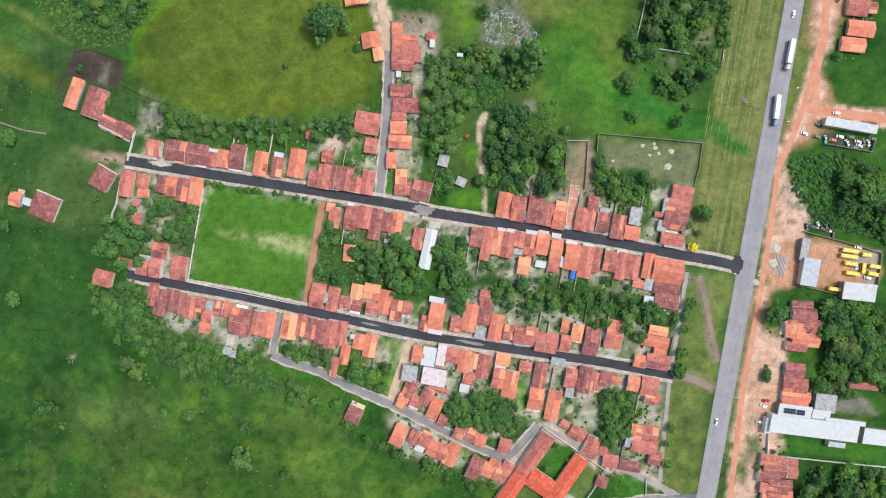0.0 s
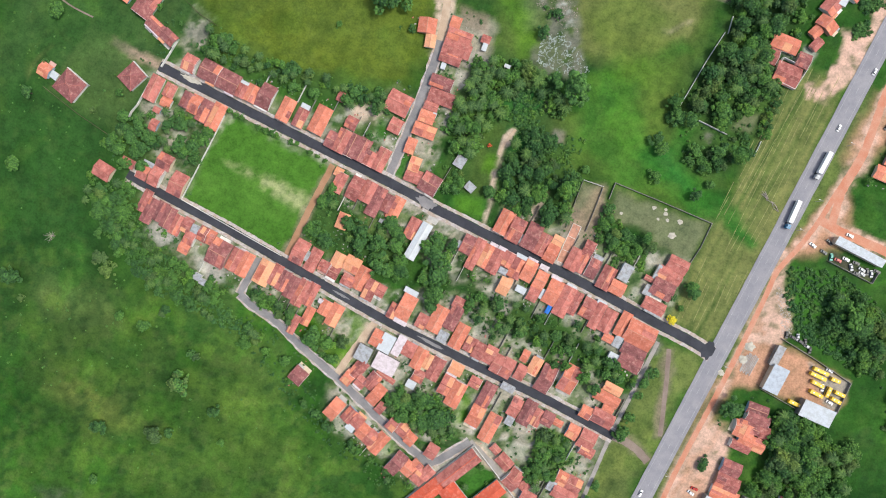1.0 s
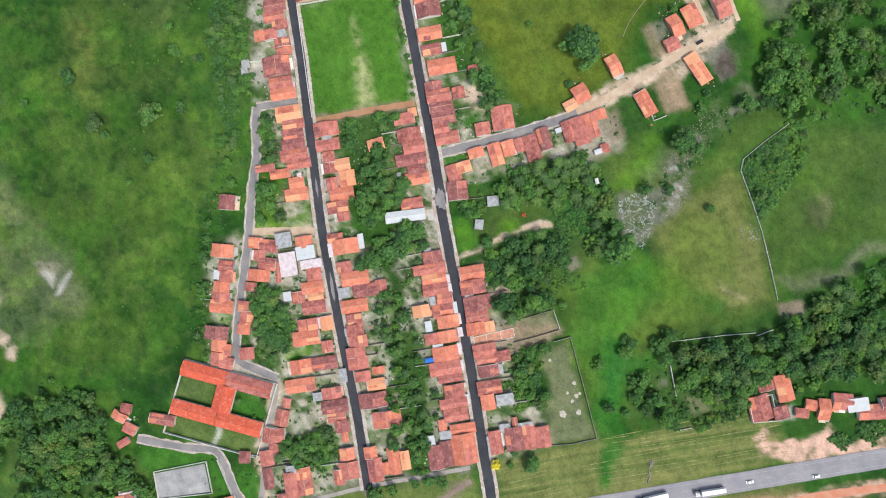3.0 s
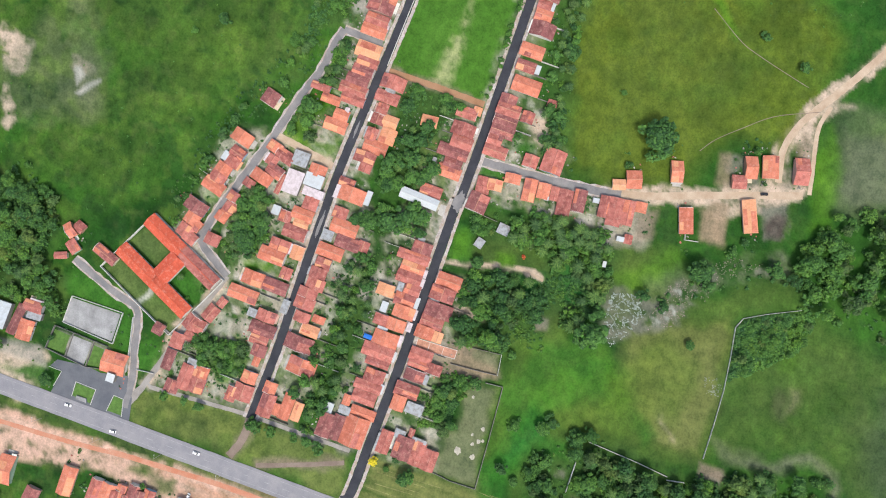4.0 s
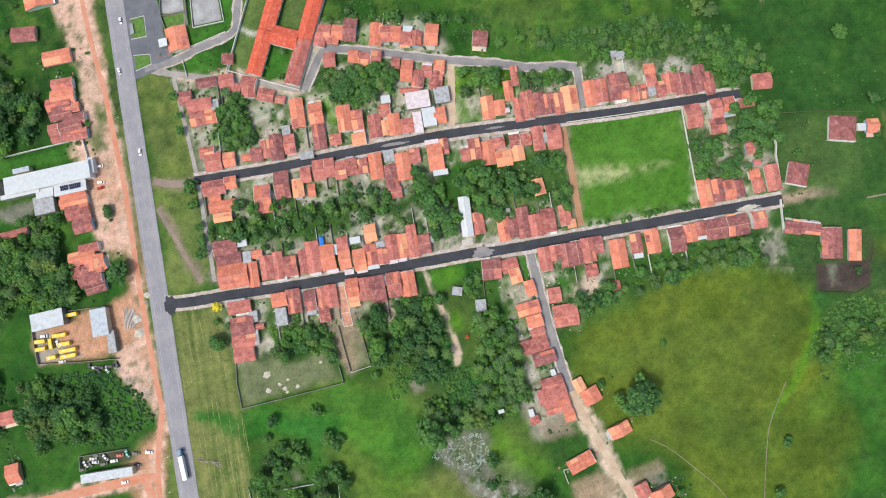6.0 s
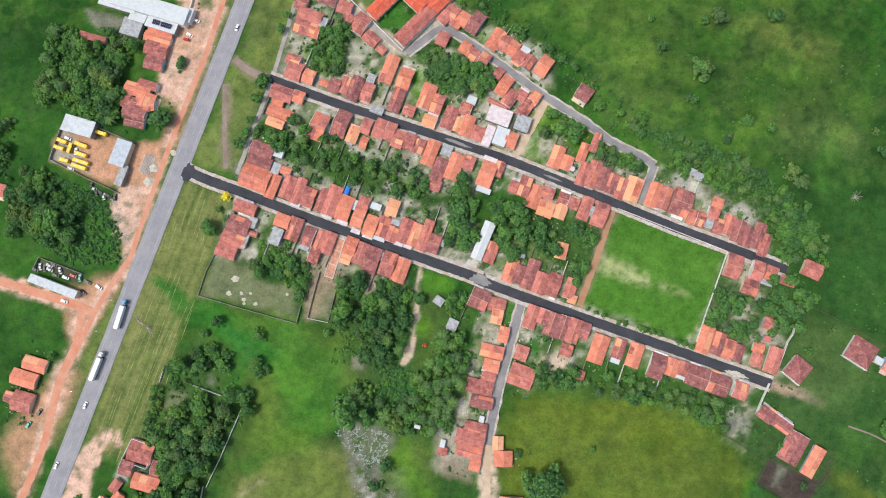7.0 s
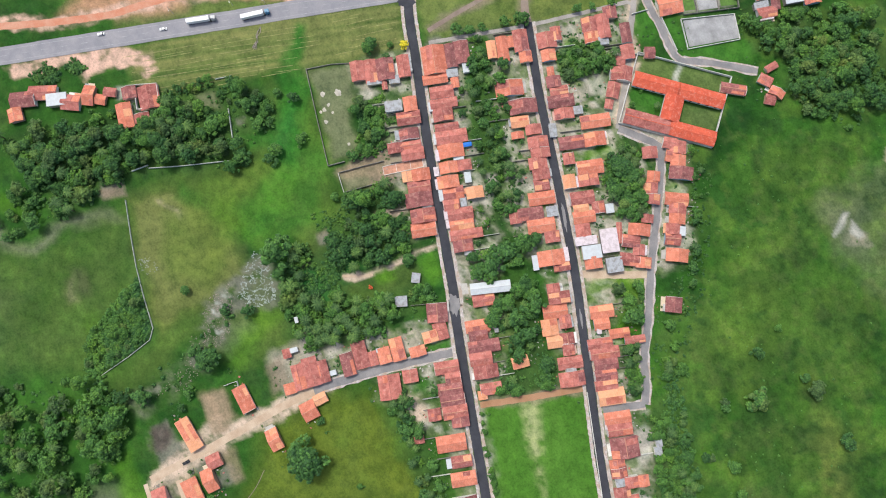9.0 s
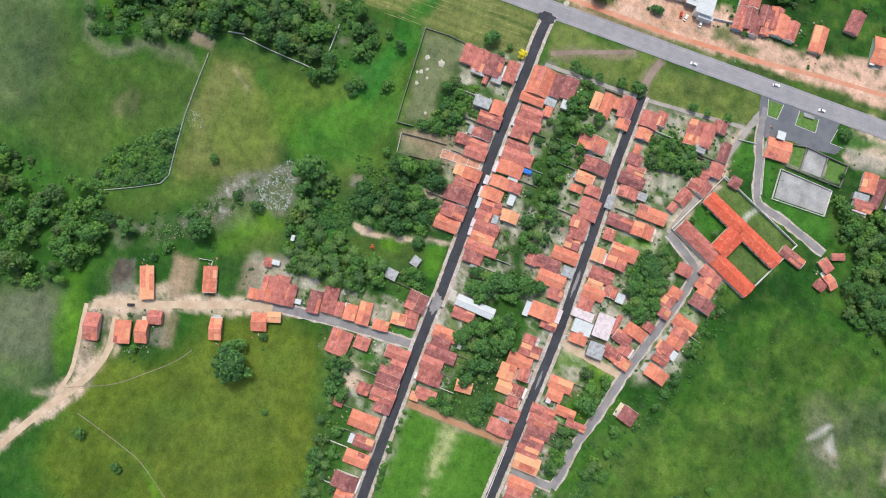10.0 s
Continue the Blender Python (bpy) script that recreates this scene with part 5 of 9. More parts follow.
plot_wall(1.2, 0.25, "white", (-152.8, -29.5), (-120.6, -36.1), (-86.5, -43.1))
plot_wall(1.1, 0.14, "white", (12.5, 216.8), (17.7, 199.3), (22.9, 185.2), (28.8, 181.5), (46.2, 181.5), (65.6, 180.7), (85.4, 178.4), (105.6, 175.5))
plot_wall(1.5, 0.22, "white", (119.3, 157.1), (114.6, 139.4), (108.1, 110.1))
plot_wall(1.8, 0.25, "white", (120.9, 104.9), (138.3, 102.1))
plot_wall(1.5, 0.22, "white", (120.8, 167.0), (121.2, 157.2))
plot_wall(1.4, 0.2, "white", (158.3, 104.2), (157.2, 95.1))
plot_wall(1.8, 0.25, "white", (277.6, -139.8), (229.6, -135.2), (186.3, -130.7), (187.0, -114.7))
plot_wall(2.0, 0.25, "grey", (205.4, -0.0), (225.0, -5.0), (250.6, -12.5), (248.3, -32.2), (225.5, -36.2), (202.6, -31.3))
plot_wall(2.0, 0.25, "grey", (216.3, 50.6), (243.6, 45.7), (245.1, 52.2))
plot_wall(1.2, 0.25, "white", (103.5, -172.2), (96.3, -203.9), (80.3, -201.5), (84.7, -169.8), (103.5, -172.2))
plot_wall(1.6, 0.2, "grey", (119.2, -176.6), (119.5, -185.4), (112.9, -211.0), (99.0, -208.0), (105.6, -174.8))
plot_wall(1.6, 0.2, "grey", (119.5, -185.4), (104.3, -183.2))
plot_wall(1.6, 0.2, "grey", (115.4, -198.5), (101.8, -196.2))
plot_wall(1.6, 0.2, "white", (118.1, -161.1), (106.7, -161.6), (86.0, -163.1))
plot_wall(1.4, 0.2, "white", (116.0, -145.2), (115.6, -155.3))
plot_wall(1.6, 0.2, "white", (92.3, -138.2), (85.4, -150.6), (80.8, -158.2))
plot_wall(1.5, 0.2, "dark", (-223.5, 92.1), (-225.9, 87.2), (-229.3, 80.7))
plot_wall(1.2, 0.15, "dark", (-190.5, 85.5), (-174.1, 77.3), (-162.6, 74.0))
plot_wall(1.8, 0.2, "white", (-15.8, 152.2), (-15.6, 144.5), (-35.2, 145.3))
plot_wall(2.8, 0.25, "white", (166.5, 137.7), (152.7, 139.8), (154.9, 153.1), (169.8, 150.5), (166.5, 137.7))
plot_wall(1.0, 0.12, "dark", (-251.5, 9.3), (-226.7, 0.0), (-200.2, -7.9))
plot_wall(1.2, 0.12, "dark", (-217.7, 104.2), (-208.4, 106.1), (-188.0, 98.2), (-193.2, 83.6), (-198.8, 80.6), (-211.3, 88.2))
plot_wall(1.6, 0.2, "grey", (68.5, 52.4), (67.6, 36.1), (67.4, 23.6))
plot_wall(1.6, 0.2, "grey", (80.6, 51.7), (79.7, 36.0), (78.8, 24.6))
plot_wall(1.6, 0.2, "white", (68.5, 52.7), (80.6, 52.4))
plot_wall(0.28, 0.2, "white", (144.2, -159.0), (134.1, -159.9), (132.9, -165.9), (142.6, -168.5))
plot_wall(0.28, 0.2, "white", (140.7, -178.4), (131.6, -177.0), (129.2, -189.6), (137.8, -190.4))
plot_wall(0.28, 0.2, "white", (133.9, -202.3), (124.8, -199.1), (123.3, -207.2))


# ---- houses ----
FOOTPRINTS = []


def nearest_road_way(x, y):
    """The way from a place to the nearest street."""
    here = Vector((x, y))
    best = min((q for line, _ in ROADS for q in line), key=lambda q: (q - here).length_squared)
    return best - here


def gable(length, span, height, rise, eave=0.5, thick=0.12):
    """Two tiled slopes, the ridge along x: the roof's two slabs as one shell, and the walls' gable prism."""
    lx, hs = length / 2 + eave * 0.6, span / 2 + eave
    drop = rise * eave / (span / 2)
    prof = [(-hs, height - drop), (0, height + rise), (hs, height - drop), (hs, height - drop + thick), (0, height + rise + thick), (-hs, height - drop + thick)]
    verts = [(x, y, z) for x in (-lx, lx) for y, z in prof]
    faces = [(0, 6, 7, 1), (1, 7, 8, 2), (2, 8, 9, 3), (3, 9, 10, 4), (4, 10, 11, 5), (5, 11, 6, 0), (0, 1, 4, 5), (1, 2, 3, 4), (6, 11, 10, 7), (7, 10, 9, 8)]
    roof = solid(verts, faces)
    wx, wy = length / 2 - 0.12, span / 2 - 0.12
    prof = [(-wy, -0.1), (wy, -0.1), (wy, height - 0.02), (0, height + rise - 0.05), (-wy, height - 0.02)]
    verts = [(x, y, z) for x in (-wx, wx) for y, z in prof]
    walls = solid(verts, [(0, 1, 2, 3, 4), (9, 8, 7, 6, 5), (0, 5, 6, 1), (1, 6, 7, 2), (2, 7, 8, 3), (3, 8, 9, 4), (4, 9, 5, 0)])
    return roof, walls


def front_openings(body, length, height, y):
    """A door and windows on the wall at y that faces the street."""
    out = -1 if y < 0 else 1
    y0, y1 = sorted((y, y + out * 0.05))
    door_x = rng.uniform(-0.3, 0.3) * length
    placed("door", box_data(door_x - 0.45, y0, 0.0, door_x + 0.45, y1, 2.05), WOOD, body)
    for sign in (-1, 1):
        wx = door_x + sign * max(1.4, length * 0.26)
        if abs(wx) < length / 2 - 0.8:
            placed("window", box_data(wx - 0.5, y0, 1.0, wx + 0.5, y1, 2.0), GLASS_DARK, body)


def roof_repairs(thing, length, span, height, rise, kind):
    """Stretches of a slope laid anew with tiles of another age."""
    others = {"o": "ppr", "r": "oopd", "d": "rro", "p": "oo"}[kind]
    for side in (-1, 1):
        if rng.random() > 0.42:
            continue
        share = rng.choice((0.3, 0.4, 0.5, 0.65))
        start = rng.choice((-0.5, 0.5 - share, rng.uniform(-0.45, 0.45 - share)))
        near, far = rng.choice(((0.04, 1.0), (0.04, 1.0), (0.5, 1.06), (0.45, 1.06), (0.1, 0.6)))
        corners = [((start + u) * length, side * v * span / 2, height + rise * (1 - v) + 0.125) for u, v in ((0, near), (share, near), (share, far), (0, far))]
        data = solid([(px, py, pz + lift) for lift in (0.0, 0.035) for px, py, pz in corners], BOX_FACES if side < 0 else [f[::-1] for f in BOX_FACES])
        placed("tile_patch", data, ROOFS[rng.choice(others)], thing, "newer clay tiles laid over an old slope")


def street_front(thing, length, span, height, out, away):
    """A cement terrace before the door and, on some houses, a pale awning over it."""
    edge = out * (span / 2 - 0.12)
    room = away - span / 2 - 4.9
    if room > 0.5:
        deep = min(room, 2.6)
        x0, x1 = sorted((rng.uniform(-0.5, -0.2) * length, rng.uniform(0.2, 0.5) * length))
        y0, y1 = sorted((edge, edge + out * deep))
        placed("terrace", box_data(x0, y0, -0.05, x1, y1, rng.uniform(0.12, 0.3)), rng.choice((CONCRETE, WHITE_WALL, CONCRETE, WALLS[1], WALLS[2])), thing)
    if room > -0.9 and rng.random() < 0.42:
        share = rng.choice((0.35, 0.5, 0.8, 1.0))
        x0 = rng.choice((-0.5, 0.5 - share)) * length
        y0, y1 = sorted((edge, edge + out * rng.uniform(1.3, 2.1)))
        low = height - 0.32
        placed("awning", box_data(x0, y0, low, x0 + share * length, y1, low + 0.1), rng.choice((WHITE_WALL, CONCRETE, ROOFS["k"], ROOFS["g"], ROOFS["p"])), thing)
        for px in (x0 + 0.15, x0 + share * length - 0.15):
            py = y1 - 0.15 if out > 0 else y0 + 0.15
            placed("awning_post", box_data(px - 0.06, py - 0.06, -0.05, px + 0.06, py + 0.06, low), WHITE_WALL, thing)


def house(x, y, w, d, turn, kind):
    """A small one-storey house; w along the street, d away from it."""
    FOOTPRINTS.append((x, y, w, d, turn))
    small = w * d < 34
    if kind in "gwkbv":
        return flat_shed(x, y, w, d, turn, kind)
    along = not (d > 1.9 * w or (d > 1.25 * w and rng.random() < 0.3))
    lay_turn, length, span = (turn, w, d) if along else (turn + 90, d, w)
    height = rng.uniform(2.1, 2.3) if small else rng.uniform(2.35, 2.75)
    rise = span / 2 * rng.uniform(0.30, 0.38)
    thing = holder("shed" if small else "house", x, y, 0.0, lay_turn)
    roof, walls = gable(length, span, height, rise)
    paint = rng.choice(WALLS)
    body = placed("wall", walls, paint, thing)
    placed("roof", roof, ROOFS[kind], thing)
    top = height + rise + 0.11
    cap = solid([(sx * length / 2, sy * 0.2, top - 0.03 if sy else top + 0.07) for sx in (-1, 1) for sy in (-1, 0, 1)], [(0, 3, 4, 1), (1, 4, 5, 2), (0, 1, 2), (5, 4, 3)])
    placed("ridge_cap", cap, RIDGE if rng.random() < 0.25 else ROOFS[kind], thing)
    way = Matrix.Rotation(-radians(lay_turn), 2) @ nearest_road_way(x, y)
    front = (span / 2 - 0.12) * (1 if way.y > 0 else -1)
    if not small:
        front_openings(body, length, height, front)
        roof_repairs(thing, length, span, height, rise, kind)
        if along:
            street_front(thing, length, span, height, 1 if way.y > 0 else -1, abs(way.y))
    if not small and rng.random() < 0.22:
        sx = rng.choice((-1, 1)) * (length / 2 + 0.1)
        top_z = height + rise + 0.35
        data = solid([(sx + e, py, pz) for e in (-0.07, 0.07) for py, pz in ((-span / 2, 0), (span / 2, 0), (span / 2, height + 0.4), (0, top_z), (-span / 2, height + 0.4))],
                     [(0, 4, 3, 2, 1), (5, 6, 7, 8, 9), (1, 2, 7, 6), (2, 3, 8, 7), (3, 4, 9, 8), (4, 0, 5, 9)])
        placed("parapet", data, WHITE_WALL, thing)
    words = ROOF_WORDS[kind]
    if small:
        return tagged(thing, f"small backyard shed with a {words} roof", "shed", "backyard sheds")
    return tagged(thing, f"low plastered village house with a {words} roof", "house", "village houses")


def flat_shed(x, y, w, d, turn, kind, height=None):
    """A plain building under sheet roofing that falls to one side."""
    height = height or (2.4 if w * d < 40 else 3.4)
    thing = holder("shed" if w * d < 60 else "metal_roofed_building", x, y, 0.0, turn)
    fall = min(0.12 * d, 0.7)
    wx, wy = w / 2 - 0.1, d / 2 - 0.1
    body = solid([(-wx, -wy, -0.1), (wx, -wy, -0.1), (wx, wy, -0.1), (-wx, wy, -0.1), (-wx, -wy, height), (wx, -wy, height), (wx, wy, height + fall), (-wx, wy, height + fall)], BOX_FACES)
    placed("wall", body, rng.choice(WALLS[:2] + [GREY_WALL]), thing)
    ex, ey = w / 2 + 0.15, d / 2 + 0.2
    low, high = height + 0.01 - fall * 0.2 / d, height + fall + 0.01 + fall * 0.2 / d
    slab = solid([(-ex, -ey, low), (ex, -ey, low), (ex, ey, high), (-ex, ey, high), (-ex, -ey, low + 0.07), (ex, -ey, low + 0.07), (ex, ey, high + 0.07), (-ex, ey, high + 0.07)], BOX_FACES)
    placed("roof", slab, ROOFS[kind], thing)
    size = "small shed" if w * d < 60 else "plain building"
    return tagged(thing, f"{size} under a {ROOF_WORDS[kind]} roof", "shed" if w * d < 60 else "building", "sheet-roofed sheds")


def hip_house(x, y, w, d, turn, kind, words):
    """A square house under a four-sided tiled roof, with a white coping along two sides."""
    FOOTPRINTS.append((x, y, w, d, turn))
    thing = holder("house", x, y, 0.0, turn)
    height, rise, eave = 2.7, min(w, d) * 0.16, 0.5
    body = placed("wall", box_data(-w / 2 + eave, -d / 2 + eave, -0.1, w / 2 - eave, d / 2 - eave, height), WALLS[0], thing)
    a, b, c = w / 2, d / 2, max(0.4, (w - d) / 2 + 0.8)
    low = [(-a, -b), (a, -b), (a, b), (-a, b)]
    verts = [(px, py, height - 0.1) for px, py in low] + [(px, py, height) for px, py in low] + [(-c, 0, height + rise), (c, 0, height + rise)]
    faces = [(0, 3, 2, 1), (0, 1, 5, 4), (1, 2, 6, 5), (2, 3, 7, 6), (3, 0, 4, 7), (4, 5, 9, 8), (6, 7, 8, 9), (5, 6, 9), (7, 4, 8)]
    placed("roof", solid(verts, faces), ROOFS[kind], thing)
    for p, q in ((verts[8], verts[9]), (verts[4], verts[8]), (verts[5], verts[9]), (verts[6], verts[9]), (verts[7], verts[8])):
        bm = bmesh.new()
        tube(bm, Vector(p) + Vector((0, 0, 0.02)), Vector(q) + Vector((0, 0, 0.02)), 0.14, 0.14, 6)
        part("ridge_cap", bm, ROOFS["r"], thing)
    placed("coping", box_data(-a - 0.3, b + 0.002, -0.1, a + 0.3, b + 0.25, height + 0.1), WHITE_WALL, thing)
    front_openings(body, w - 1.0, height, -d / 2 + eave)
    return tagged(thing, words, "house", "village houses")


# upper street north
house(-170.7, 48.1, 7.9, 9.1, -9.8, "r")
house(-158.0, 47.1, 11.8, 11.1, -9.8, "d")
house(-145.8, 44.8, 12.4, 11.1, -9.8, "d")
house(-137.0, 41.8, 5.2, 7.8, -9.8, "r")
house(-136.3, 46.4, 4.9, 2.6, -9.8, "w")
house(-130.8, 42.2, 7.2, 9.8, -9.8, "o")
house(-122.2, 43.1, 8.5, 13.7, -9.8, "d")
house(-108.8, 39.2, 7.2, 13.7, -9.8, "o")
house(-99.3, 37.2, 5.9, 11.1, -9.8, "r")
house(-98.3, 43.7, 5.2, 3.9, -9.8, "w")
house(-87.9, 39.5, 8.5, 16.3, -9.8, "o")
house(-78.4, 30.7, 5.2, 9.1, -9.8, "d")
house(-72.2, 31.7, 6.9, 13.7, -9.8, "r")
house(-65.7, 31.0, 6.2, 13.7, -9.8, "d")
house(-59.1, 30.4, 6.5, 13.7, -9.8, "d")
house(-53.6, 26.8, 5.9, 8.5, -9.8, "r")
house(-47.0, 28.4, 6.5, 13.7, -9.8, "r")
house(-69.8, 43.4, 6.5, 6.5, -9.8, "r")
house(-80.2, 56.1, 3.9, 4.9, -9.8, "r")
house(-46.9, 62.5, 13.7, 11.7, -9.8, "r")
house(-44.7, 49.5, 7.2, 7.8, -9.8, "r")
house(32.3, 15.3, 7.5, 14.3, -9.8, "o")
house(40.2, 13.0, 7.8, 13.7, -9.8, "r")
house(44.4, 9.4, 2.6, 5.2, -9.8, "g")
house(49.9, 12.4, 8.2, 15.0, -9.8, "d")
house(57.1, 9.8, 6.2, 13.0, -9.8, "r")
house(63.6, 6.5, 6.8, 9.8, -9.8, "o")
house(65.2, 14.6, 5.9, 4.9, -9.8, "p")
house(77.0, 7.1, 6.5, 13.0, -9.8, "r")
house(83.5, 15.6, 5.9, 8.5, -9.8, "r")
house(82.5, 7.1, 3.9, 13.0, -9.8, "r")
house(89.0, 5.8, 6.5, 11.7, -9.8, "d")
house(90.3, 11.7, 5.5, 3.6, -9.8, "g")
house(98.2, 2.6, 7.2, 13.7, -9.8, "r")
house(107.6, 8.8, 6.2, 9.8, -9.8, "g")
house(106.0, -1.0, 8.5, 7.2, -9.8, "o")
house(135.0, 22.4, 11.7, 7.1, -9.8, "r")
house(132.5, 14.9, 13.7, 6.5, -9.8, "r")
house(130.7, 6.2, 13.0, 9.7, -9.8, "d")
house(129.1, -4.6, 13.0, 6.5, -9.8, "r")
house(123.2, 3.2, 4.6, 6.2, -9.8, "g")
house(125.0, 14.9, 2.0, 8.4, -9.8, "g")
house(121.9, 9.7, 5.2, 2.3, -9.8, "r")
# upper street south, west block
house(-187.1, 27.9, 7.2, 15.1, -9.8, "r")
house(-177.6, 29.5, 5.9, 7.9, -9.8, "r")
house(-177.7, 22.3, 5.9, 5.2, -9.8, "o")
house(-165.8, 27.2, 6.6, 9.2, -9.8, "d")
house(-160.8, 26.2, 5.9, 10.5, -9.8, "o")
house(-154.6, 24.2, 6.2, 13.1, -9.8, "d")
house(-147.1, 23.2, 6.9, 15.7, -9.8, "o")
house(-181.7, 16.4, 3.9, 2.6, -9.8, "r")
house(-180.8, 7.5, 4.3, 5.9, -9.8, "r")
house(-167.9, -11.2, 8.6, 8.6, -9.8, "r")
house(-178.6, -21.0, 6.6, 7.9, -9.8, "r")
house(-176.8, -15.4, 6.6, 3.0, -9.8, "g")
house(-170.6, -21.0, 6.6, 11.2, -9.8, "r")
house(-156.8, -21.4, 8.6, 13.2, -9.8, "r")
house(-188.8, -18.4, 7.9, 4.6, -9.8, "r")
house(-201.5, -27.3, 10.5, 8.6, -14.0, "r")
# scattered west
hip_house(-235.2, 14.4, 15.4, 14.4, -23.3, "d", "square house under a dark brown four-sided tiled roof")
house(-252.0, 18.8, 6.7, 7.5, -15.7, "o")
house(-245.7, 17.4, 4.6, 4.0, -20.0, "w")
hip_house(-201.3, 30.6, 11.9, 13.0, -30.5, "d", "small house under a weathered brown four-sided tiled roof")
house(-216.9, 80.0, 6.5, 17.6, -21.0, "o")
house(-204.9, 74.5, 11.1, 17.6, -20.0, "d")
house(-195.5, 62.4, 13.7, 5.9, -26.0, "d")
house(-187.0, 58.8, 9.1, 6.6, -26.0, "d")
# upper street south
house(-68.4, 14.0, 4.6, 4.3, -9.8, "p")
house(-66.4, 8.2, 5.9, 11.8, -9.8, "r")
house(-56.3, 7.8, 7.2, 13.1, -9.8, "r")
house(-48.7, 8.2, 6.5, 12.4, -9.8, "r")
house(-42.5, 4.2, 6.5, 17.7, -9.8, "d")
house(-35.3, 5.2, 6.2, 10.5, -9.8, "d")
house(-30.4, 3.9, 6.2, 13.7, -9.8, "o")
house(-17.3, -4.3, 6.5, 12.4, -9.8, "r")
house(-57.7, -12.5, 5.9, 9.2, -4.0, "p")
house(-36.3, -5.6, 2.0, 2.0, -9.8, "g")
house(16.0, -3.3, 6.5, 10.5, -9.8, "d")
house(11.5, -4.6, 2.9, 3.9, -9.8, "g")
house(21.9, -7.2, 4.9, 19.0, -9.8, "r")
house(28.1, -6.6, 5.6, 13.7, -9.8, "o")
house(34.3, -7.9, 6.2, 14.4, -9.8, "r")
house(40.9, -4.6, 5.9, 9.1, -9.8, "r")
house(40.2, -11.8, 4.9, 3.3, -9.8, "g")
house(47.1, -7.9, 7.2, 11.8, -9.8, "r")
house(43.5, -20.0, 6.5, 9.2, -9.8, "p")
house(54.3, -7.2, 6.9, 11.8, -9.8, "o")
house(53.3, -19.0, 5.9, 3.6, -9.8, "w")
house(62.4, -10.5, 6.5, 10.5, -9.8, "o")
house(60.8, -19.6, 5.9, 7.2, -9.8, "r")
house(66.4, -17.7, 2.9, 5.9, -9.8, "w")
house(71.3, -14.7, 7.8, 14.4, -9.8, "o")
house(79.4, -17.7, 7.2, 18.3, -9.8, "r")
house(85.6, -17.0, 4.2, 13.7, -9.8, "r")
house(93.4, -17.3, 7.2, 11.1, -9.8, "r")
house(100.0, -20.0, 4.9, 15.7, -9.8, "r")
house(106.8, -20.9, 6.5, 13.7, -9.8, "r")
house(115.6, -19.9, 5.2, 14.4, -9.8, "o")
house(126.7, -22.9, 17.0, 13.1, -9.8, "o")
house(126.2, -33.4, 14.4, 5.9, -9.8, "d")
house(126.2, -40.2, 13.7, 7.9, -9.8, "d")
house(115.7, -30.7, 4.6, 6.5, -9.8, "g")
house(116.1, -39.9, 5.6, 4.6, -9.8, "w")
house(109.8, -30.4, 5.9, 3.9, -9.8, "o")
# side road
house(-29.5, 116.7, 5.8, 5.8, -3.1, "o")
house(-25.0, 109.6, 14.3, 6.4, -3.1, "r")
house(-24.3, 102.2, 16.2, 7.7, -3.1, "r")
house(-26.3, 96.1, 12.4, 5.8, -3.1, "r")
house(-10.0, 112.5, 4.9, 3.9, -3.1, "r")
house(-9.4, 108.0, 2.6, 3.9, -3.1, "w")
house(-28.9, 90.6, 2.6, 3.2, -3.1, "w")
house(-27.0, 81.2, 13.0, 6.5, -3.1, "d")
house(-24.4, 72.8, 15.0, 7.4, -3.1, "r")
house(-28.6, 66.4, 7.8, 3.9, -3.1, "r")
house(-29.0, 59.9, 8.8, 6.5, -3.1, "o")
house(-25.1, 62.2, 2.0, 2.3, -3.1, "w")
house(-28.0, 51.8, 13.0, 6.8, -3.1, "o")
house(-32.9, 41.1, 5.5, 8.5, -3.1, "o")
house(-27.4, 31.6, 6.2, 7.8, -3.0, "p")
house(-28.7, 24.1, 4.9, 5.2, -3.0, "r")
house(-23.5, 24.8, 3.9, 7.2, -3.0, "r")
house(-15.7, 23.5, 10.8, 11.1, -14.0, "d")
house(6.5, 101.5, 3.2, 1.6, -3.1, "w")
# lower street north
house(-76.2, -37.4, 7.9, 13.8, -10.6, "r")
house(-71.6, -38.4, 2.6, 5.9, -10.6, "g")
house(-67.3, -39.4, 6.2, 13.8, -10.6, "r")
house(-59.8, -41.1, 6.6, 5.9, -10.6, "r")
house(-53.2, -35.1, 6.6, 8.6, -10.6, "p")
house(-53.8, -42.4, 6.2, 7.3, -10.6, "r")
house(-44.6, -35.1, 8.9, 8.6, -10.6, "p")
house(-44.3, -44.7, 7.2, 5.9, -10.6, "r")
house(-37.1, -41.0, 7.2, 13.8, -10.6, "o")
house(-30.2, -46.0, 6.6, 11.9, -10.6, "r")
house(-24.3, -44.6, 5.3, 6.6, -10.6, "r")
house(-13.8, -53.5, 4.6, 9.2, -10.6, "r")
house(-7.2, -49.6, 8.5, 15.2, -10.6, "o")
house(-6.9, -39.7, 8.5, 3.0, -10.6, "w")
house(4.3, -54.2, 6.2, 7.9, -10.6, "r")
house(12.5, -50.2, 7.9, 15.8, -10.6, "o")
house(21.3, -37.4, 5.9, 5.9, -10.6, "r")
house(21.0, -46.6, 6.6, 14.5, -10.6, "d")
house(18.4, -59.1, 5.9, 6.6, -10.6, "g")
house(27.6, -55.8, 6.9, 15.1, -10.6, "o")
house(35.1, -58.4, 5.9, 8.6, -10.6, "r")
house(41.0, -60.4, 5.9, 9.2, -10.6, "r")
house(47.9, -60.7, 6.6, 9.9, -10.6, "r")
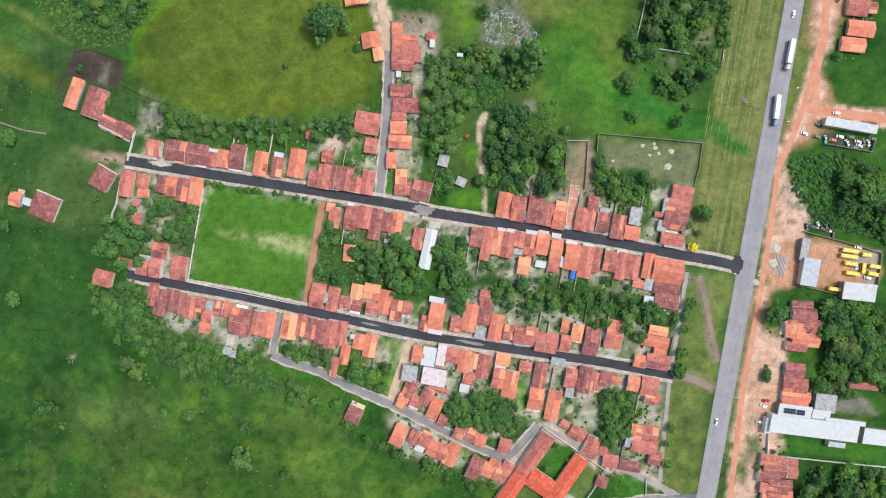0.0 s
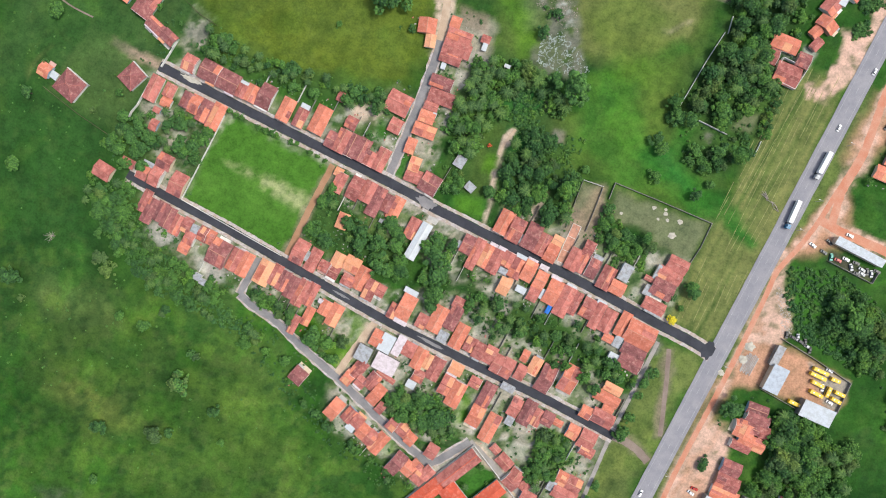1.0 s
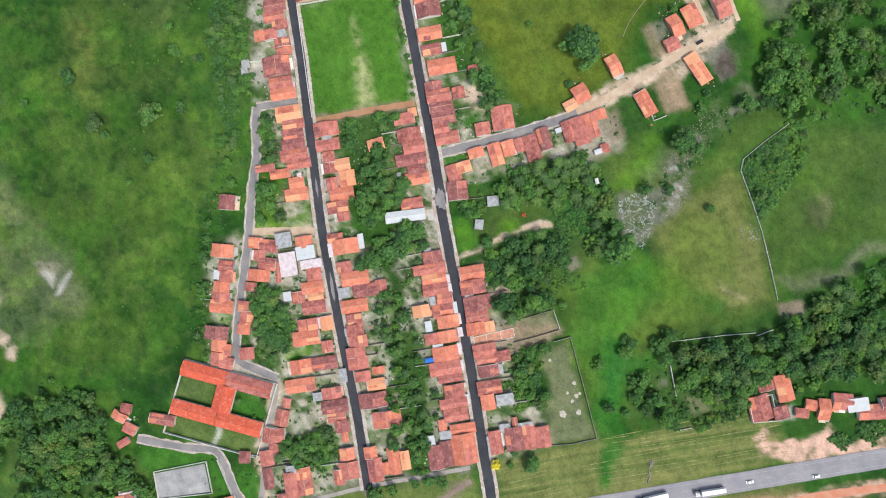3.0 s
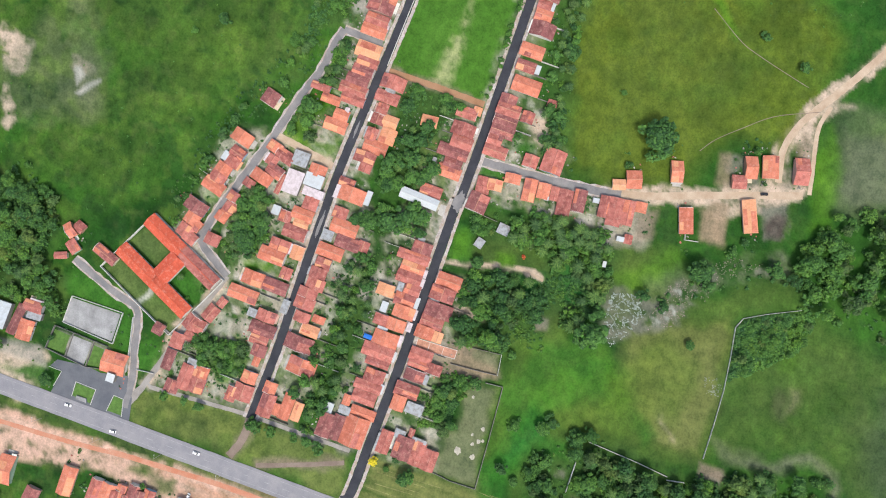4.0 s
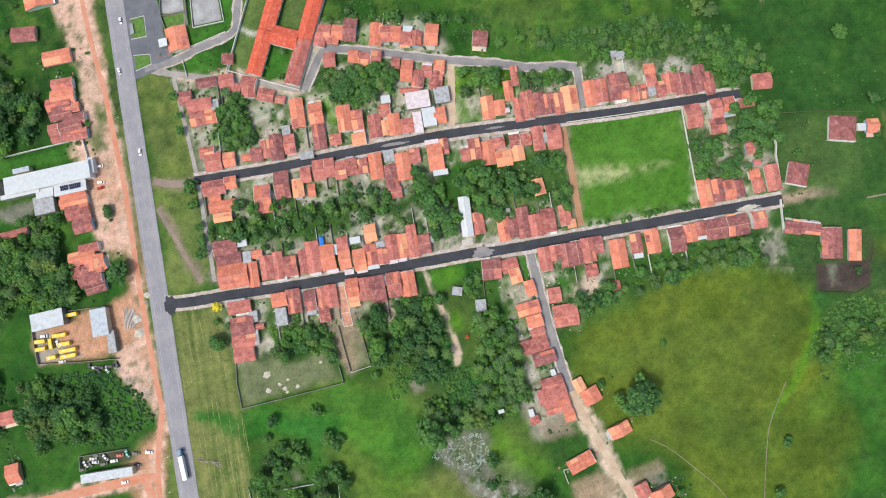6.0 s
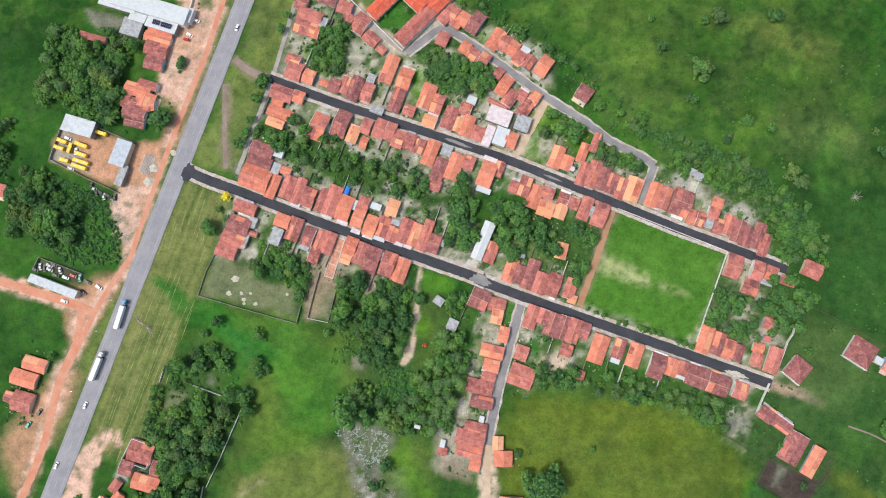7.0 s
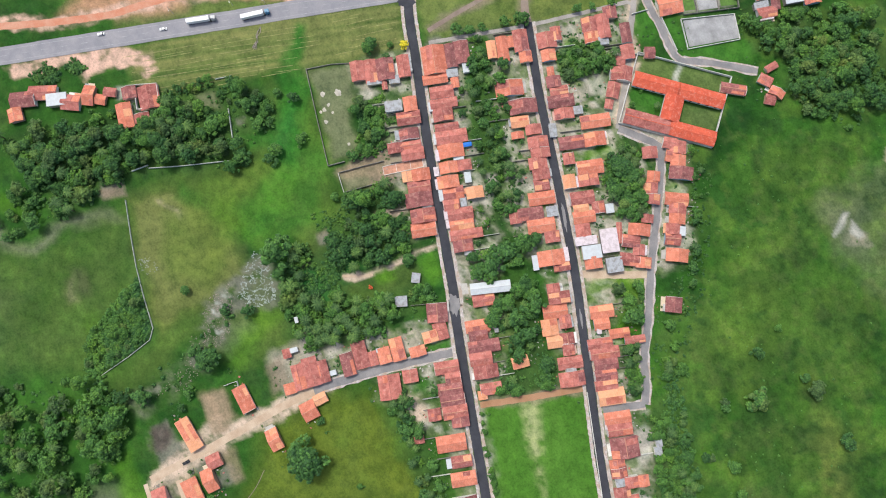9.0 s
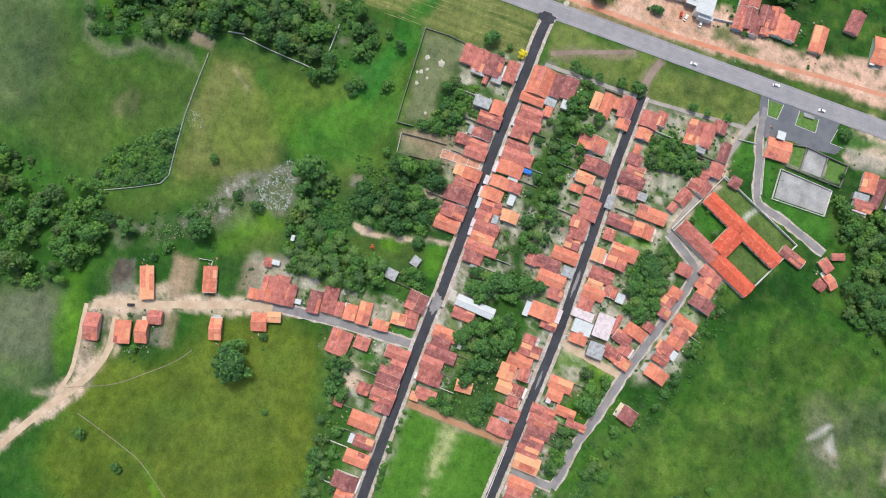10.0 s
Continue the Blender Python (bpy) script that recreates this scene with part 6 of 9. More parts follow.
house(53.5, -64.3, 5.6, 10.5, -10.6, "r")
house(59.7, -65.0, 6.6, 11.2, -10.6, "r")
house(67.6, -55.1, 3.9, 6.6, -10.6, "o")
house(67.9, -65.0, 5.6, 8.6, -10.6, "r")
house(74.8, -59.0, 5.9, 10.5, -10.6, "p")
house(75.7, -54.1, 3.9, 3.3, -10.6, "g")
house(83.0, -63.9, 8.5, 15.8, -10.6, "d")
house(96.0, -59.7, 9.2, 15.8, -10.6, "o")
house(119.9, -63.9, 15.1, 5.9, -10.6, "o")
house(121.8, -57.6, 10.5, 4.6, -10.6, "p")
house(111.2, -75.4, 6.6, 6.6, -10.6, "o")
house(121.3, -75.8, 13.1, 7.9, -10.6, "r")
house(122.6, -70.1, 6.5, 4.6, -10.6, "o")
# lower street south
house(-172.8, -36.5, 4.3, 13.2, -10.6, "r")
house(-168.3, -41.2, 5.9, 15.2, -10.6, "d")
house(-162.0, -39.8, 5.9, 11.9, -10.6, "d")
house(-156.4, -41.8, 5.9, 12.6, -10.6, "d")
house(-150.4, -44.4, 5.9, 11.9, -10.6, "r")
house(-144.5, -42.8, 5.3, 8.6, -10.6, "r")
house(-138.9, -43.8, 5.3, 5.3, -10.6, "g")
house(-140.9, -50.0, 5.9, 7.3, -10.6, "r")
house(-142.3, -56.0, 5.9, 6.0, -10.6, "o")
house(-133.6, -44.8, 5.9, 8.3, -10.6, "r")
house(-129.0, -45.4, 4.6, 7.9, -10.6, "o")
house(-121.8, -52.7, 11.2, 15.2, -10.6, "d")
house(-111.6, -53.3, 6.3, 13.9, -10.6, "r")
house(-105.0, -54.3, 6.3, 14.6, -10.6, "o")
house(-129.9, -69.9, 4.6, 4.0, -10.6, "g")
house(-125.9, -71.9, 4.0, 3.3, -10.5, "g")
house(-92.8, -55.3, 8.6, 14.6, -10.6, "p")
house(-85.8, -54.6, 4.9, 12.6, -10.6, "r")
house(-80.6, -56.3, 5.6, 12.6, -10.6, "d")
house(-74.7, -58.6, 5.9, 13.2, -10.6, "d")
house(-68.4, -59.9, 5.9, 16.5, -10.6, "r")
house(-62.8, -59.2, 5.6, 13.9, -10.6, "r")
house(-60.5, -71.8, 4.6, 11.3, -10.6, "o")
house(-52.3, -64.1, 5.9, 8.6, -10.6, "o")
house(-45.7, -66.4, 6.6, 13.2, -10.6, "o")
house(-66.9, -79.1, 3.6, 11.3, -10.6, "r")
house(-17.7, -71.7, 6.6, 9.3, -10.6, "o")
house(-11.5, -72.7, 7.6, 10.9, -10.6, "w")
house(-4.2, -71.7, 4.9, 12.6, -10.6, "k")
house(-22.7, -82.6, 8.6, 9.3, -10.6, "g")
house(-8.5, -84.6, 13.8, 9.9, -10.6, "k")
house(2.0, -72.3, 7.2, 7.9, -10.6, "r")
house(9.2, -75.6, 6.2, 12.6, -10.6, "o")
house(14.8, -75.6, 4.3, 8.6, -10.6, "p")
house(20.1, -78.2, 7.2, 13.9, -10.6, "r")
house(31.6, -74.6, 7.9, 6.6, -10.6, "p")
house(29.0, -85.5, 6.6, 11.2, -10.6, "r")
house(35.9, -88.8, 7.6, 15.2, -10.6, "o")
house(11.9, -85.5, 6.6, 6.6, -10.6, "r")
house(9.2, -91.5, 5.3, 4.6, -10.6, "w")
house(44.7, -78.9, 6.6, 5.9, -10.6, "r")
house(53.3, -83.5, 6.9, 14.5, -10.6, "d")
house(63.7, -75.8, 7.9, 4.0, -10.6, "g")
house(71.0, -85.4, 6.2, 10.6, -10.6, "r")
house(70.4, -94.0, 4.6, 5.3, -10.6, "g")
house(78.9, -86.1, 6.6, 15.2, -10.6, "d")
house(85.4, -87.4, 4.6, 10.6, -10.6, "r")
house(50.7, -97.4, 7.9, 11.9, -10.6, "o")
house(60.9, -101.3, 7.2, 17.2, -10.6, "o")
house(91.3, -86.0, 6.6, 7.9, -10.6, "d")
house(97.2, -86.4, 6.6, 3.3, -10.6, "o")
house(107.4, -88.6, 6.6, 7.9, -10.6, "o")
house(116.6, -90.6, 9.2, 10.6, -10.6, "r")
house(118.6, -97.2, 8.5, 5.3, -10.6, "r")
house(109.6, -116.8, 6.6, 8.0, -10.5, "o")
house(117.5, -118.1, 8.5, 8.6, -10.5, "r")
house(113.9, -125.4, 14.5, 7.3, -10.5, "r")
house(105.4, -122.8, 4.6, 6.0, -10.5, "g")
house(120.6, -132.4, 7.2, 7.3, -10.5, "d")
house(94.3, -134.1, 8.6, 7.3, -10.5, "r")
house(105.8, -137.1, 11.8, 5.3, -10.5, "d")
house(82.4, -127.8, 8.6, 8.0, -28.1, "r")
house(75.1, -117.9, 9.2, 6.6, -30.1, "r")
house(67.9, -112.6, 5.3, 4.0, -30.1, "r")
# south lane
house(-55.4, -107.2, 8.6, 8.7, -24.1, "d")
house(-29.3, -119.2, 7.3, 12.0, -24.1, "o")
house(-19.4, -120.1, 6.6, 8.7, -24.1, "r")
house(-14.2, -122.4, 5.9, 8.0, -24.1, "r")
house(-17.1, -127.1, 5.3, 3.3, -24.1, "w")
house(-9.2, -126.8, 5.9, 8.7, -24.1, "o")
house(-3.6, -129.1, 5.6, 9.3, -24.1, "r")
house(1.7, -130.4, 6.6, 13.3, -24.1, "o")
house(15.2, -138.4, 7.3, 13.3, -24.1, "d")
house(22.8, -139.3, 6.6, 8.0, -24.1, "o")
house(30.4, -142.0, 7.3, 8.7, -24.1, "r")
house(-27.0, -99.2, 5.9, 8.0, -24.0, "o")
house(-22.7, -92.2, 6.6, 11.3, -24.0, "r")
house(-19.1, -99.2, 5.9, 6.0, -24.0, "r")
house(-12.8, -96.5, 6.6, 10.0, -24.0, "r")
house(-8.2, -103.5, 6.6, 12.0, -24.0, "o")
house(-3.6, -110.4, 4.6, 6.0, -24.0, "r")
house(6.3, -117.1, 5.9, 8.0, -24.0, "r")
house(12.6, -118.0, 6.6, 8.0, -24.0, "r")
house(18.8, -122.4, 5.3, 6.6, -24.0, "o")
house(32.7, -125.3, 6.6, 8.0, -15.0, "r")
house(-6.2, -91.9, 11.9, 2.3, -18.0, "r")
# south lane end, lower blocks near the school
house(34.2, -138.4, 7.7, 6.0, 60.5, "r")
house(26.0, -137.4, 8.4, 6.0, 60.5, "o")
house(15.5, -120.2, 6.6, 5.8, -39.6, "o")
house(89.6, -146.3, 5.9, 6.1, 70.5, "d")
house(84.2, -122.9, 6.6, 7.5, 72.6, "r")
house(91.0, -127.9, 5.9, 4.8, 72.6, "r")
house(52.7, -185.7, 5.4, 14.8, -28.4, "d")
house(51.7, -205.8, 7.7, 5.4, 44.2, "r")
house(42.4, -209.5, 4.7, 8.3, -49.5, "o")
house(39.7, -204.3, 5.7, 5.4, 60.1, "r")
house(58.0, -212.2, 7.3, 3.3, -78.7, "r")
# east of highway
house(236.9, 128.0, 14.8, 5.7, -6.1, "r")
house(235.6, 115.9, 14.8, 8.3, -6.1, "o")
house(231.2, 106.7, 13.5, 7.3, -6.1, "o")
house(206.1, -48.4, 13.7, 5.9, -6.0, "d")
house(203.9, -54.6, 14.3, 5.2, -6.0, "d")
house(206.9, -62.8, 15.6, 7.2, -6.0, "o")
house(201.5, -66.7, 11.7, 4.6, -6.0, "r")
house(200.7, -80.6, 11.1, 7.9, -5.9, "d")
house(201.2, -89.4, 13.7, 7.9, -5.9, "r")
house(201.9, -96.0, 16.3, 5.3, -5.9, "o")
house(200.7, -101.7, 15.0, 6.6, -5.9, "o")
house(218.3, -99.6, 11.8, 10.5, -5.9, "g")
house(240.9, -89.7, 16.3, 3.3, -5.9, "r")
house(190.1, -138.8, 13.8, 8.0, -5.9, "d")
house(200.3, -140.8, 5.9, 6.0, -5.9, "r")
house(193.5, -148.1, 13.1, 6.0, -5.9, "d")
house(193.0, -154.7, 14.4, 7.3, -5.9, "r")
# north-east cluster beside highway
house(159.7, 144.2, 14.0, 11.4, -5.3, "r")
house(166.1, 154.5, 7.3, 7.6, -5.2, "d")
house(153.4, 160.8, 15.2, 8.2, -5.2, "o")
house(149.1, 151.6, 5.3, 8.2, -5.2, "r")
house(170.3, 165.4, 7.0, 4.6, 64.1, "r")
house(167.8, 172.0, 6.3, 5.3, 60.9, "o")
house(172.2, 177.6, 6.3, 11.2, 66.1, "o")
house(171.6, 189.0, 10.7, 8.5, 66.1, "r")
house(175.6, 195.9, 7.3, 11.3, -10.5, "w")
house(182.5, 203.0, 7.9, 16.3, -16.2, "r")
house(182.4, 215.3, 8.6, 14.3, -12.3, "d")
house(174.7, 222.0, 7.9, 7.4, -2.8, "o")
house(278.3, 10.6, 12.6, 6.8, -4.3, "r")
house(281.9, 42.1, 7.7, 10.0, -4.1, "o")
house(313.4, -20.9, 7.1, 6.2, -4.5, "r")
house(308.7, -6.7, 6.4, 6.1, -4.4, "r")
# along highway north, west side of red track
house(233.5, 129.0, 11.6, 11.0, -5.4, "r")
house(212.5, -55.3, 5.6, 6.2, 5.0, "r")
house(198.1, -55.1, 6.2, 6.2, 5.0, "o")
house(204.5, -43.6, 11.8, 6.2, -2.8, "d")
# south-east cluster beside highway
house(114.0, -168.2, 14.1, 11.8, 84.1, "o")
house(104.4, -224.0, 8.2, 11.7, -97.1, "o")
house(99.2, -230.3, 4.7, 18.3, -105.0, "d")
house(95.5, -220.3, 8.8, 4.1, -96.2, "g")
house(90.3, -221.9, 11.2, 5.8, -97.8, "r")
house(98.0, -240.7, 10.8, 15.2, -97.9, "v")
house(95.3, -251.7, 9.2, 17.5, -98.0, "o")
house(201.2, -57.6, 8.5, 10.9, 83.5, "o")
house(189.3, -157.7, 13.7, 8.4, -10.2, "o")
house(187.2, -165.2, 12.4, 6.3, -10.2, "r")
house(191.3, -151.6, 12.3, 5.6, -10.2, "d")
house(185.5, -149.7, 7.5, 4.9, -10.2, "o")
house(186.6, -142.8, 12.3, 6.2, -10.1, "d")
house(189.3, -134.0, 15.0, 6.2, -10.1, "r")
house(200.5, -135.3, 5.5, 4.8, -10.1, "r")
house(185.4, -182.0, 8.0, 16.4, 82.6, "o")
house(200.2, -202.2, 8.0, 14.3, 75.0, "d")
house(185.7, -219.0, 8.7, 16.3, 85.7, "o")
# new houses on the dirt road
house(-35.3, 178.5, 7.1, 18.9, -76.7, "p")
house(-26.5, 143.2, 7.2, 15.0, -80.7, "o")
house(-53.6, 133.5, 6.5, 11.6, -82.7, "o")
house(-44.7, 110.0, 8.4, 9.7, -81.7, "o")
house(-40.4, 102.0, 7.1, 5.2, -81.7, "p")
house(-65.9, 203.3, 7.8, 14.7, -84.7, "r")
house(-65.4, 185.8, 8.4, 12.8, -82.7, "o")
house(-63.2, 174.7, 6.5, 12.2, -82.7, "o")
house(-53.9, 169.3, 7.8, 7.1, -82.7, "r")
# awnings and small sheet roofs
house(48.0, -1.0, 6.5, 2.9, -9.8, "w")
house(54.9, -1.0, 5.9, 2.6, -9.8, "k")
house(62.4, -2.6, 5.2, 2.6, -9.8, "k")
house(71.2, -6.2, 6.5, 2.0, -9.8, "k")
house(80.7, -8.8, 5.9, 2.9, -9.8, "w")
house(100.2, -12.1, 5.2, 2.6, -9.8, "w")
house(30.7, 1.0, 4.6, 2.0, -9.8, "k")
house(36.3, 0.3, 5.2, 2.0, -9.8, "k")
house(7.2, 28.7, 5.5, 4.6, -25.0, "g")
house(-2.9, 41.0, 5.9, 6.5, -15.0, "g")
house(-7.9, -58.5, 7.9, 2.3, -10.6, "k")
house(-107.2, -47.4, 4.6, 2.6, -10.6, "k")
house(-54.6, -61.5, 5.3, 2.3, -10.6, "k")

# low walls between the backyards
def backyard_walls():
    for x, y, w, d, turn in list(FOOTPRINTS):
        if w * d < 60 or rng.random() < 0.4:
            continue
        if not (-125 < x < 165 and -140 < y < 75):
            continue
        way = Matrix.Rotation(-radians(turn), 2) @ nearest_road_way(x, y)
        if abs(way.y) > 18 or abs(way.y) < abs(way.x):
            continue
        back = -1 if way.y > 0 else 1
        side, far = rng.choice((-1, 1)) * (w / 2), rng.uniform(6, 13)
        turned = Matrix.Rotation(radians(turn), 2)
        a, b = (turned @ Vector((side, back * (d / 2 + e))) + Vector((x, y)) for e in (0.3, far))
        plot_wall(1.7, 0.16, rng.choice(("white", "grey", "grey")), tuple(a), tuple(b))


backyard_walls()

# ---- larger single buildings ----
ROOFS["s"] = tiles("school_clay_tiles", (0.58, 0.115, 0.062), (0.54, 0.10, 0.055), (0.7, 0.6, 0.6), 0.5)
ASPHALT_GREY = road_surface("grey_forecourt_asphalt", (0.10, 0.108, 0.125), (0.15, 0.155, 0.17))
CONCRETE_GREY = plain("worn_grey_concrete", (0.30, 0.30, 0.30), 0.3, 0.5, bump=0.1)
LAWN = plain("kept_grass", (0.085, 0.17, 0.035), 0.3, 2.0, bump=0.3)
EARTH = plain("pale_sand", (0.44, 0.41, 0.34), 0.2, 2.0, bump=0.3)
DEAD_WOOD = plain("bleached_wood", (0.36, 0.31, 0.27), 0.25, 4.0)


def slab(name, material, height, words, category, *corners):
    """A flat raised area of any outline."""
    bm = bmesh.new()
    low = [bm.verts.new((x, y, -0.05)) for x, y in corners]
    high = [bm.verts.new((x, y, height)) for x, y in corners]
    bm.faces.new(high)
    for i in range(len(corners)):
        j = (i + 1) % len(corners)
        bm.faces.new((low[i], low[j], high[j], high[i]))
    bmesh.ops.recalc_face_normals(bm, faces=bm.faces[:])
    tagged(part(name, bm, material, None), words, category, kind="structure")
    xs, ys = [c[0] for c in corners], [c[1] for c in corners]
    FOOTPRINTS.append((sum(xs) / len(xs), sum(ys) / len(ys), (max(xs) - min(xs)) * 0.7, (max(ys) - min(ys)) * 0.7, 0.0))


def hall(x, y, w, d, turn, kind):
    """A long hall under a low white sheet-metal gable, open at the street end."""
    FOOTPRINTS.append((x, y, w, d, turn))
    thing = holder("hall", x, y, 0.0, turn + 90)
    roof, walls = gable(d, w, 4.2, 0.7, 0.4, 0.1)
    body = placed("wall", walls, WHITE_WALL, thing)
    placed("roof", roof, ROOFS[kind], thing)
    for k in range(7):
        for side in (-1, 1):
            px = -d / 2 + 1.2 + k * (d - 2.4) / 6
            y0, y1 = sorted((side * (w / 2 - 0.12), side * (w / 2 + 0.1)))
            placed("buttress", box_data(px - 0.15, y0, 0, px + 0.15, y1, 4.0), GREY_WALL, body)
    placed("gate", box_data(-d / 2 + 0.05, -1.5, 0, -d / 2 + 0.13, 1.5, 3.2), PAINTS["dark"], body)
    cap = solid([(sx * d / 2, sy * 0.25, 4.98 if sy else 5.06) for sx in (-1, 1) for sy in (-1, 0, 1)], [(0, 3, 4, 1), (1, 4, 5, 2), (0, 1, 2), (5, 4, 3)])
    placed("ridge_cap", cap, METAL, thing)
    tagged(thing, "long narrow hall with a clean white metal roof", "hall")


def school(place, w, d, turn):
    """Two long tiled wings joined by a cross wing, inside a white wall."""
    x, y = place
    FOOTPRINTS.append((x, y, w + 2, d + 2, turn))
    thing = holder("school", x, y, 0.0, turn)
    rows = [(-0.25 * w, -0.135, 0.5, "s"), (0.25 * w, -0.135, 0.5, "s"), (-0.25 * w, 0.388, 0.5, "s"), (0.25 * w, 0.388, 0.5, "r")]
    for cx, share, long, kind in rows:
        roof, walls = gable(w * long - 0.4, 26.5 / 128 * d - 0.9, 3.6, 1.5, 0.5)
        for name, data, material in (("wing_wall", walls, WALLS[0]), ("wing_roof", roof, ROOFS[kind])):
            ob = placed(name, data, material, thing)
            ob.location = (cx * 0.985, share * d, 0)
        cap = solid([(sx * (w * long - 0.2) / 2, sy * 0.25, 5.17 if sy else 5.28) for sx in (-1, 1) for sy in (-1, 0, 1)], [(0, 3, 4, 1), (1, 4, 5, 2), (0, 1, 2), (5, 4, 3)])
        placed("ridge_cap", cap, ROOFS["s"], thing).location = (cx * 0.985, share * d, 0)
        for k in range(5):
            wall_y = share * d + (26.5 / 256 * d - 0.55) * (-1 if share > 0.2 else 1)
            y0, y1 = sorted((wall_y, wall_y + (-0.05 if share > 0.2 else 0.05)))
            px = cx + (k - 2) * w * long / 5.5
            placed("window", box_data(px - 0.8, y0, 1.0, px + 0.8, y1, 2.3), GLASS_DARK, thing)
    roof, walls = gable(40.0 / 128 * d + 2.0, 35.0 / 164 * w - 1.0, 3.5, 1.45, 0.3)
    for name, data, material in (("cross_wing_wall", walls, WALLS[0]), ("cross_wing_roof", roof, ROOFS["s"])):
        ob = placed(name, data, material, thing)
        ob.matrix_basis = pose(0.022 * w, 0.125 * d, 0, 0, 0, 90)
    tagged(thing, "school with long red tiled wings round grassy courts", "school")


def solar_array(x, y, w, d, turn, z):
    """Dark panels on rails, each one a part."""
    thing = holder("solar_array", x, y, z, turn)
    columns, rows = max(2, round(w / 1.1)), 2
    pw, pd = w / columns, d / rows
    one = box_data(-pw / 2 + 0.04, -pd / 2 + 0.04, 0, pw / 2 - 0.04, pd / 2 - 0.04, 0.05)
    for i in range(columns):
        for j in range(rows):
            ob = placed("panel", one, SOLAR, thing)
            ob.location = (-w / 2 + (i + 0.5) * pw, -d / 2 + (j + 0.5) * pd, 0.12)
    for j in (-1, 1):
        placed("rail", box_data(-w / 2, j * d / 4 - 0.04, -0.3, w / 2, j * d / 4 + 0.04, 0.115), METAL, thing)
    tagged(thing, "dark blue solar panels mounted on a white roof", "solar panels")


# ---- vehicles ----
def wheel_data(radius, wide):
    bm = bmesh.new()
    tube(bm, (0, -wide / 2, radius), (0, wide / 2, radius), radius, radius, 12)
    data = bpy.data.meshes.new("wheel")
    bm.to_mesh(data)
    bm.free()
    return data


CAR_WHEEL, BIG_WHEEL = wheel_data(0.32, 0.2), wheel_data(0.5, 0.28)


def car(x, y, turn, colour):
    thing = holder("car", x, y, 0.08, turn)
    part("body", bevelled(-2.1, -0.85, 0.3, 2.1, 0.85, 0.9, 0.12), PAINTS[colour], thing)
    cabin = solid([(-1.5, -0.75, 0.88), (1.0, -0.75, 0.88), (1.0, 0.75, 0.88), (-1.5, 0.75, 0.88), (-1.1, -0.6, 1.4), (0.45, -0.6, 1.4), (0.45, 0.6, 1.4), (-1.1, 0.6, 1.4)], BOX_FACES)
    placed("window", cabin, GLASS_DARK, thing)
    part("roof", bevelled(-1.12, -0.62, 1.39, 0.47, 0.62, 1.47, 0.03), PAINTS[colour], thing)
    for sx in (-1.3, 1.3):
        for sy in (-0.78, 0.78):
            placed("wheel", CAR_WHEEL, RUBBER, thing).location = (sx, sy, 0)
    return tagged(thing, f"{colour} car standing on the ground", "car", "cars")


def bus(x, y, turn, length):
    thing = holder("bus", x, y, 0.02, turn)
    thing.scale = (length / 9.2, 0.92, 0.92)
    part("body", bevelled(-4.6, -1.2, 0.45, 4.6, 1.2, 2.9, 0.15), PAINTS["yellow"], thing)
    part("roof", bevelled(-4.4, -1.0, 2.88, 4.4, 1.0, 2.98, 0.04), PAINTS["yellow"], thing)
    for k in range(2):
        part("roof_hatch", bevelled(-2.6 + 4.2 * k, -0.4, 2.97, -1.8 + 4.2 * k, 0.4, 3.08, 0.03), PAINTS["white"], thing)
    for side in (-1, 1):
        y0, y1 = sorted((side * 1.19, side * 1.22))
        placed("window", box_data(-4.1, y0, 1.6, 4.1, y1, 2.4), GLASS_DARK, thing)
        for sx in (-2.8, 3.0):
            placed("wheel", BIG_WHEEL, RUBBER, thing).location = (sx, side * 1.05, 0)
    placed("windscreen", box_data(4.58, -1.0, 1.4, 4.62, 1.0, 2.5), GLASS_DARK, thing)
    return tagged(thing, "yellow school bus parked in an earth yard", "bus", "parked buses")


def lorry(x, y, turn, colour):
    """A tractor unit with a long white trailer; the cab at -x."""
    thing = holder("lorry", x, y, 0.09, turn)
    part("trailer", bevelled(-4.6, -1.25, 1.1, 9.0, 1.25, 3.9, 0.12), PAINTS["white"], thing)
    placed("chassis", box_data(-8.0, -0.6, 0.6, 8.8, 0.6, 1.05), PAINTS["dark"], thing)
    part("cab", bevelled(-8.2, -1.2, 0.8, -5.6, 1.2, 3.5, 0.18), PAINTS[colour], thing)
    placed("windscreen", box_data(-8.24, -1.0, 2.0, -8.18, 1.0, 3.0), GLASS_DARK, thing)
    part("wind_deflector", bevelled(-7.2, -0.9, 3.48, -5.8, 0.9, 3.9, 0.1), PAINTS[colour], thing)
    for sx in (-7.2, -5.0, -3.9, 5.6, 6.8, 8.0):
        for sy in (-1.05, 1.05):
            placed("wheel", BIG_WHEEL, RUBBER, thing).location = (sx, sy, 0)
    return tagged(thing, f"articulated lorry with a {colour} cab and white trailer", "lorry")


